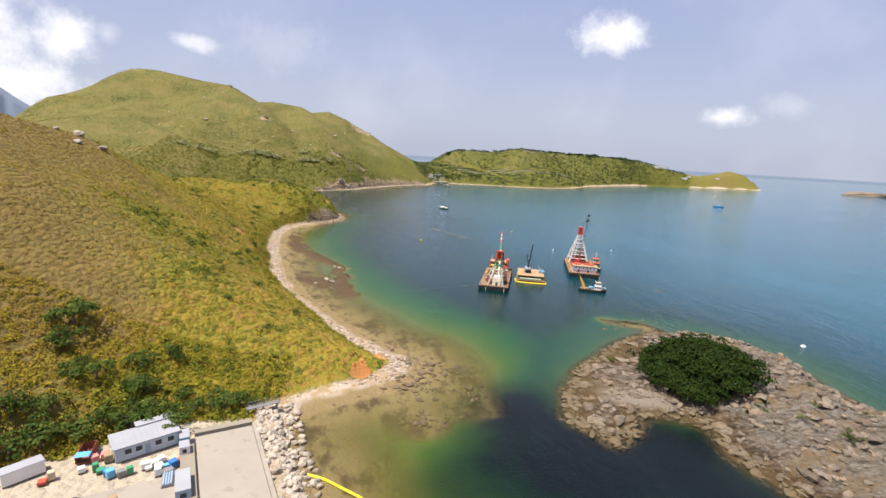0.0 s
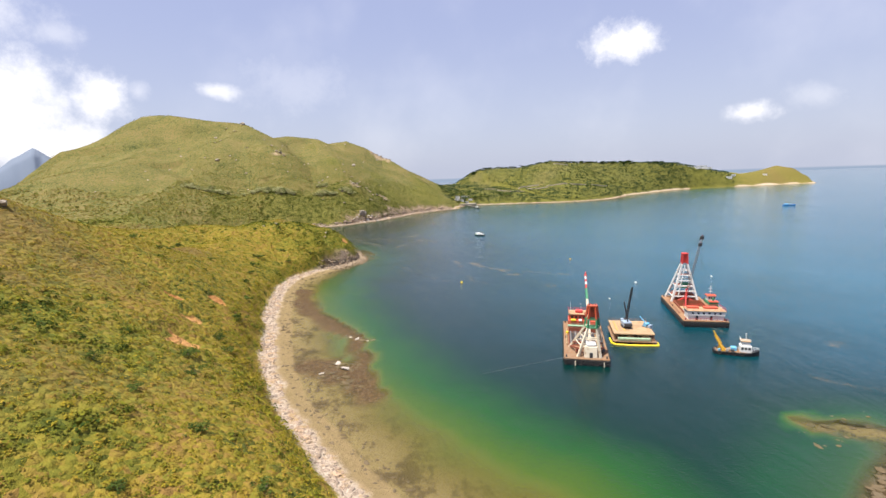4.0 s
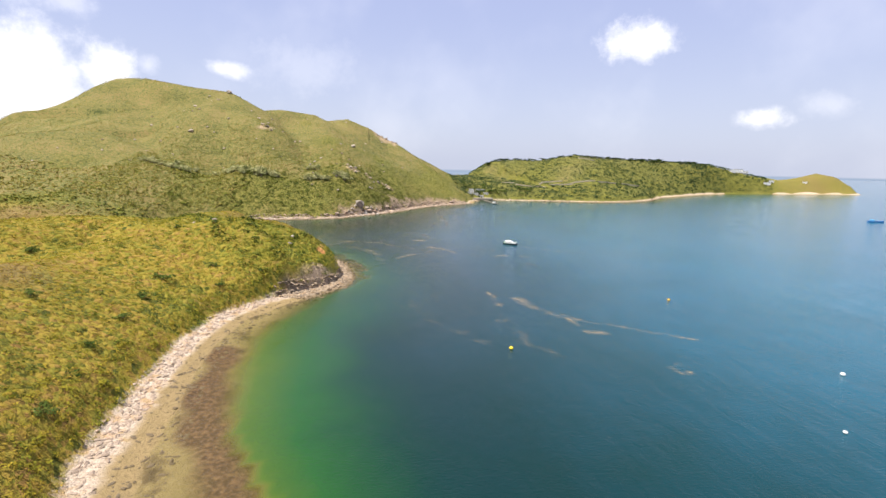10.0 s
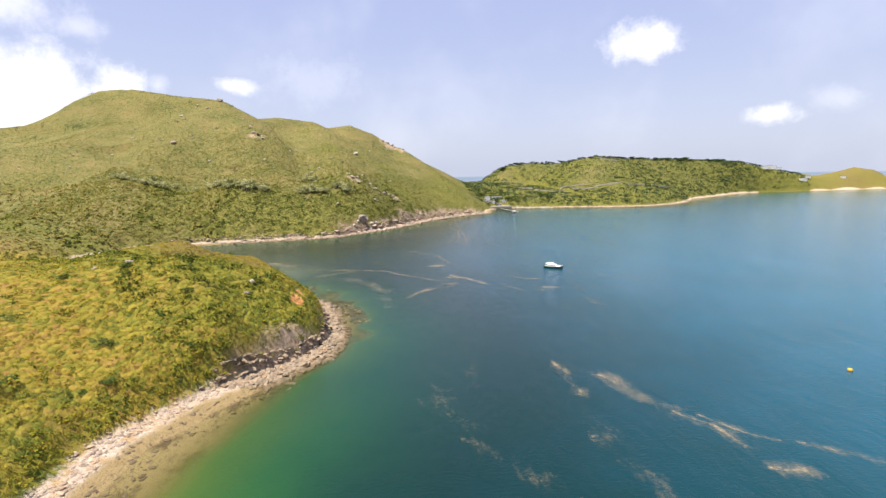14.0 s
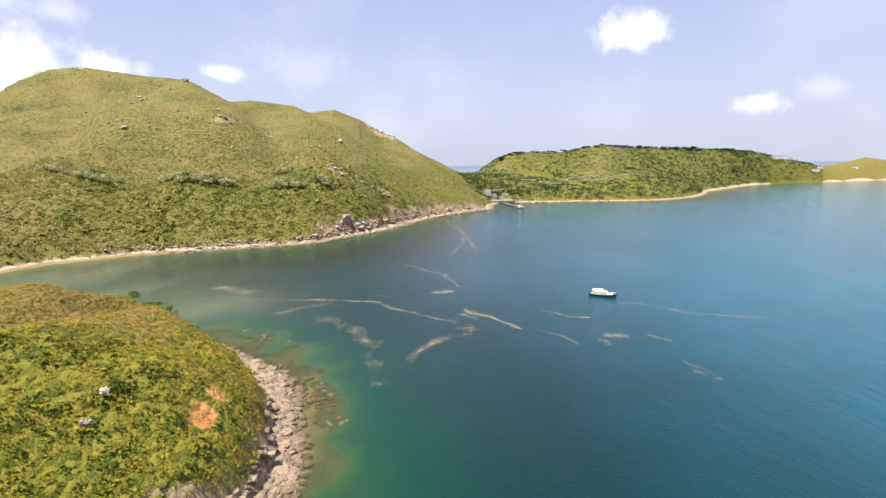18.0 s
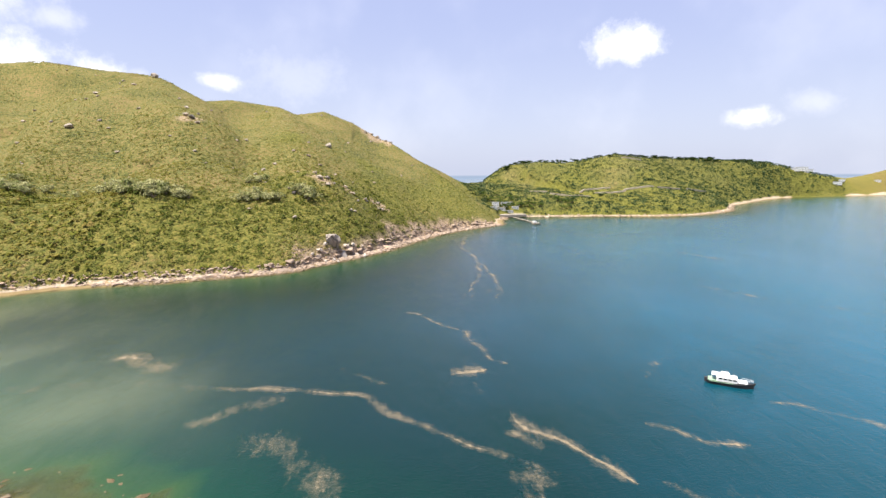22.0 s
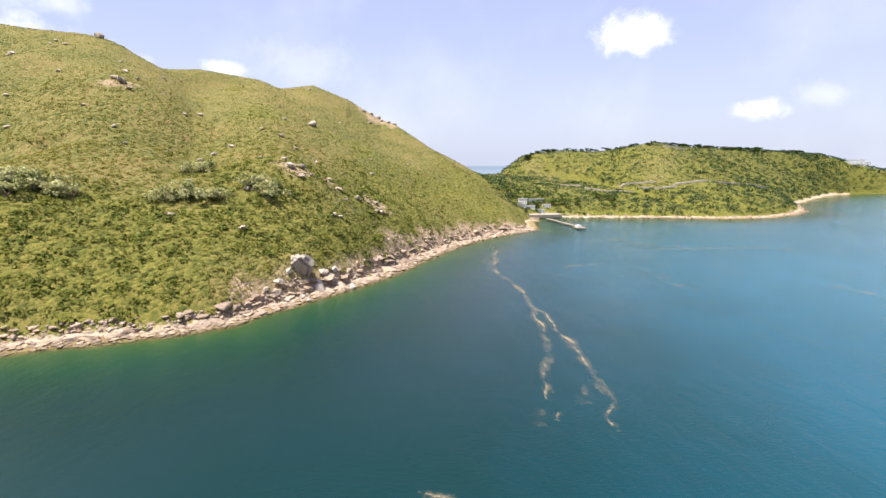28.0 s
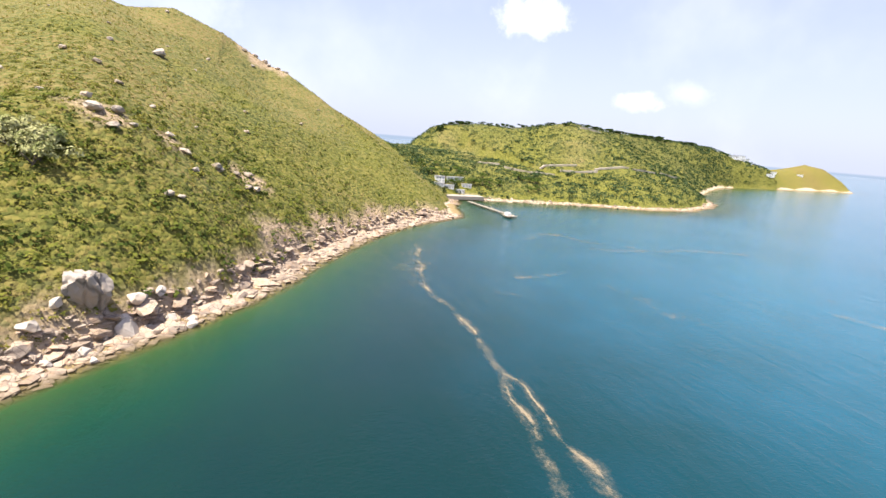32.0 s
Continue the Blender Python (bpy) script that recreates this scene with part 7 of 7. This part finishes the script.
cover("low grass and scrub on the upper hill", 16, 40000, (-640, 130, 780, 1330), (0.7, 1.7), 6, 0.05, 0.45, material=SCRUB_FAR, spread=0.12,
      keep=lambda rng, x, y, z, dry, lush: rng.rand(len(x)) < 1.05 - 0.8 * lower_share(y + 22 * lumps(x, y, 60, 3)) * (x > -330))
cover("dense green woodland and scrub on the headland", 17, 24000, (100, 900, 1075, 1580), (1.5, 4.4), 12, 0.22, 0.30, material=HAZED_LEAVES)
cover("hazy green scrub on the far headland", 18, 4200, (760, 1100, 1380, 1700), (2.0, 4.6), 8, 0.3, 0.4, material=HAZED_LEAVES,
      keep=lambda rng, x, y, z, dry, lush: x < 1070)

# ---- single trees ----


def crown_mesh(seed, leaves=420, wide=1.0, high=0.8, clumps=9, tone=0.55, leaf=0.28):
    """A crown of leafy clumps about one metre in radius."""
    rng = np.random.RandomState(seed)
    cx = rng.normal(0, 0.42, clumps) * wide
    cy = rng.normal(0, 0.42, clumps) * wide
    cz = rng.uniform(0.1, 0.9, clumps) * high
    size = rng.uniform(0.32, 0.6, clumps)
    me = foliage("crown", cx, cy, cz, size, np.clip(tone + 0.3 * rng.rand(clumps), 0, 1), leaves // clumps, rng, 0.85, leaf, 0.2)
    me.materials.append(TREE_LEAVES)
    return me


def trunk_mesh(seed):
    rng = random.Random(seed)
    bm = bmesh.new()
    top = Vector((rng.uniform(-0.1, 0.1), rng.uniform(-0.1, 0.1), 1.0))
    beam(bm, (0, 0, -0.25), top * 0.55, 0.16, 7, 0.11)
    for i in range(5):
        a = 2 * math.pi * i / 5 + rng.uniform(-0.4, 0.4)
        beam(bm, top * 0.5, Vector((math.cos(a) * 0.5, math.sin(a) * 0.5, 0.95 + rng.uniform(0, 0.3))), 0.09, 5, 0.03)
    return mesh_from("trunk", bm, BARK)


CROWNS = [crown_mesh(300 + i, 460 + 60 * (i % 3), 1.0 + 0.15 * (i % 3), 0.75 + 0.1 * (i % 2), tone=0.36, leaf=0.21) for i in range(6)]
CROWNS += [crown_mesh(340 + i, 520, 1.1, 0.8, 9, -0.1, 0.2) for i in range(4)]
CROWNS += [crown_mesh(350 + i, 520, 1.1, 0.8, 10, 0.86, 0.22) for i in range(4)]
TRUNKS = [trunk_mesh(320 + i) for i in range(4)]
tree_count = 0


def tree(x, y, r, label, group, tall=1.0, z=None, k=None, shade=None):
    global tree_count
    rng = random.Random(int(x * 31 + y * 17))
    k = tree_count if k is None else k
    tree_count += 1
    root = thing("tree", pose(x, y, (ground_z(x, y) if z is None else z), 0, 0, rng.uniform(0, 360)), label, "tree", group)
    t = new("trunk", TRUNKS[k % 4])
    c = new("crown", CROWNS[k % 6 if shade is None else shade + k % 4])
    for ob, m in ((t, Matrix.Diagonal((r, r, r * 0.9 * tall, 1))), (c, Matrix.Translation((0, 0, r * 0.55 * tall)) @ Matrix.Diagonal((r * 1.05, r * 1.05, r * tall, 1)))):
        ob.parent = root
        ob.matrix_basis = m


tree(-71.6, 123.6, 5.0, "broad umbrella-shaped green tree alone on the slope", "trees on the near slope", 0.9)
rng = random.Random(77)
for i, (x, y, r) in enumerate(((-50, 103, 3.4), (-47, 105.5, 3.0), (-54, 101, 3.6), (-58, 97, 3.8), (-63, 95, 4.2), (-67, 92, 4.0), (-72, 90, 4.4), (-77, 93, 4.0), (-70, 98, 3.4), (-80, 86, 4.6), (-84, 92, 4.0), (-64, 101, 2.8),
                               (-36, 109, 2.6), (-33, 110, 3.0), (-30, 111.5, 2.6), (-39, 108, 2.4), (-27, 112, 1.6), (-43, 107, 2.6))):
    tree(x, y, r, "dense dark green tree at the edge of the works yard", "trees by the yard", 0.95)
for i in range(22):
    x, y = rng.uniform(-96, -40), rng.uniform(98, 124)
    tree(x, y, rng.uniform(1.8, 3.6), "leafy green tree in the thicket behind the works yard", "trees by the yard", 0.95)
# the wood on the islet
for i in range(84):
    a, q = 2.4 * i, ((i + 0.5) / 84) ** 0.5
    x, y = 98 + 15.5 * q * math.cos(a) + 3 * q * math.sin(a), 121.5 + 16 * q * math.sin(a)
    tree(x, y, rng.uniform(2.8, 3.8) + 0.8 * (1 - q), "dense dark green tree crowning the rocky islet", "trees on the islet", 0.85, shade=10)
for x, y, r in ((107, 83, 1.4), (109, 84, 1.1), (101.5, 100.5, 1.6), (104.5, 92, 1.0), (118, 104, 0.9), (112, 96, 0.8), (122, 92, 1.0), (80, 140, 1.6)):
    tree(x, y, r, "low windswept bush in a cleft of the islet rock", "bushes on the islet", 0.7)
# pale-flowering trees in a band on the lower hill
BANDS = [(-168, 796, 26, 14, 22), (-203, 811, 14, 10, 7), (-272, 806, 34, 20, 18), (-104, 813, 16, 9, 9), (-73, 828, 14, 6, 10), (-114, 852, 8, 5, 3)]
for bx, by, wx_, wy_, n in BANDS:
    for i in range(n):
        x, y, r = bx + rng.gauss(0, wx_ * 0.42), by + rng.gauss(0, wy_ * 0.42), rng.uniform(3.4, 6.2)
        tree(x, y, r, "rounded grey-green tree standing above the hillside scrub", "trees on the hill", 1.1, ground_z(x, y) - 0.45 * r, shade=6)
# dark trees along the crest and shore of the headland
for i in range(90):
    u = rng.random() ** 1.2
    x = 215 + 640 * u
    ridge = np.interp(x, [236, 330, 421, 560, 720, 890], [1420, 1396, 1368, 1430, 1500, 1560])
    y, r = ridge - rng.uniform(-4, 26), rng.uniform(3.5, 6.5)
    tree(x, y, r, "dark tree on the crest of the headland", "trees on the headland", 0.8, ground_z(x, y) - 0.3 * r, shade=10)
for i in range(26):
    x, y = rng.uniform(118, 260), rng.uniform(1100, 1160)
    tree(x, y, rng.uniform(3.5, 5.5), "dark green tree round the landing's houses", "trees by the landing", 0.9)
# dark bushes that stand out on the near hill and spur
for x, y, r in ((-97, 524, 3.4), (-92, 523, 3.0), (-87, 521, 3.2), (-82, 521, 2.8), (-78, 519, 2.8), (-74, 517, 2.2), (-103, 524, 3.2), (-70, 508, 1.8), (-112, 296, 2.4), (-104, 300, 2.0), (-71, 443, 2.0), (-86, 438, 1.8), (-92, 450, 2.2), (-100, 432, 2.0), (-108, 318, 1.8), (-64, 182, 2.2), (-53, 176, 1.8), (-38, 168, 2.0), (-43, 150, 1.6), (-30, 142, 1.5), (-24, 158, 1.8), (-57, 232, 2.4), (-52, 224, 2.2), (-61, 262, 2.4),
                (-55, 205, 2.6), (-50, 196, 2.0), (-69, 300, 2.0), (-78, 330, 2.0), (-82, 352, 2.2), (-86, 372, 2.6), (-72, 402, 1.8), (-60, 420, 1.8), (-88, 390, 2.8), (-78, 412, 2.0), (-66, 432, 1.6), (-140, 400, 2.4), (-150, 380, 2.6), (-132, 352, 2.2), (-98, 340, 1.8)):
    tree(x, y, r, "rounded dark green bush on the grassy slope", "bushes on the slope", 0.75, ground_z(x, y) - (0.6 if y > 500 else 0.35) * r)
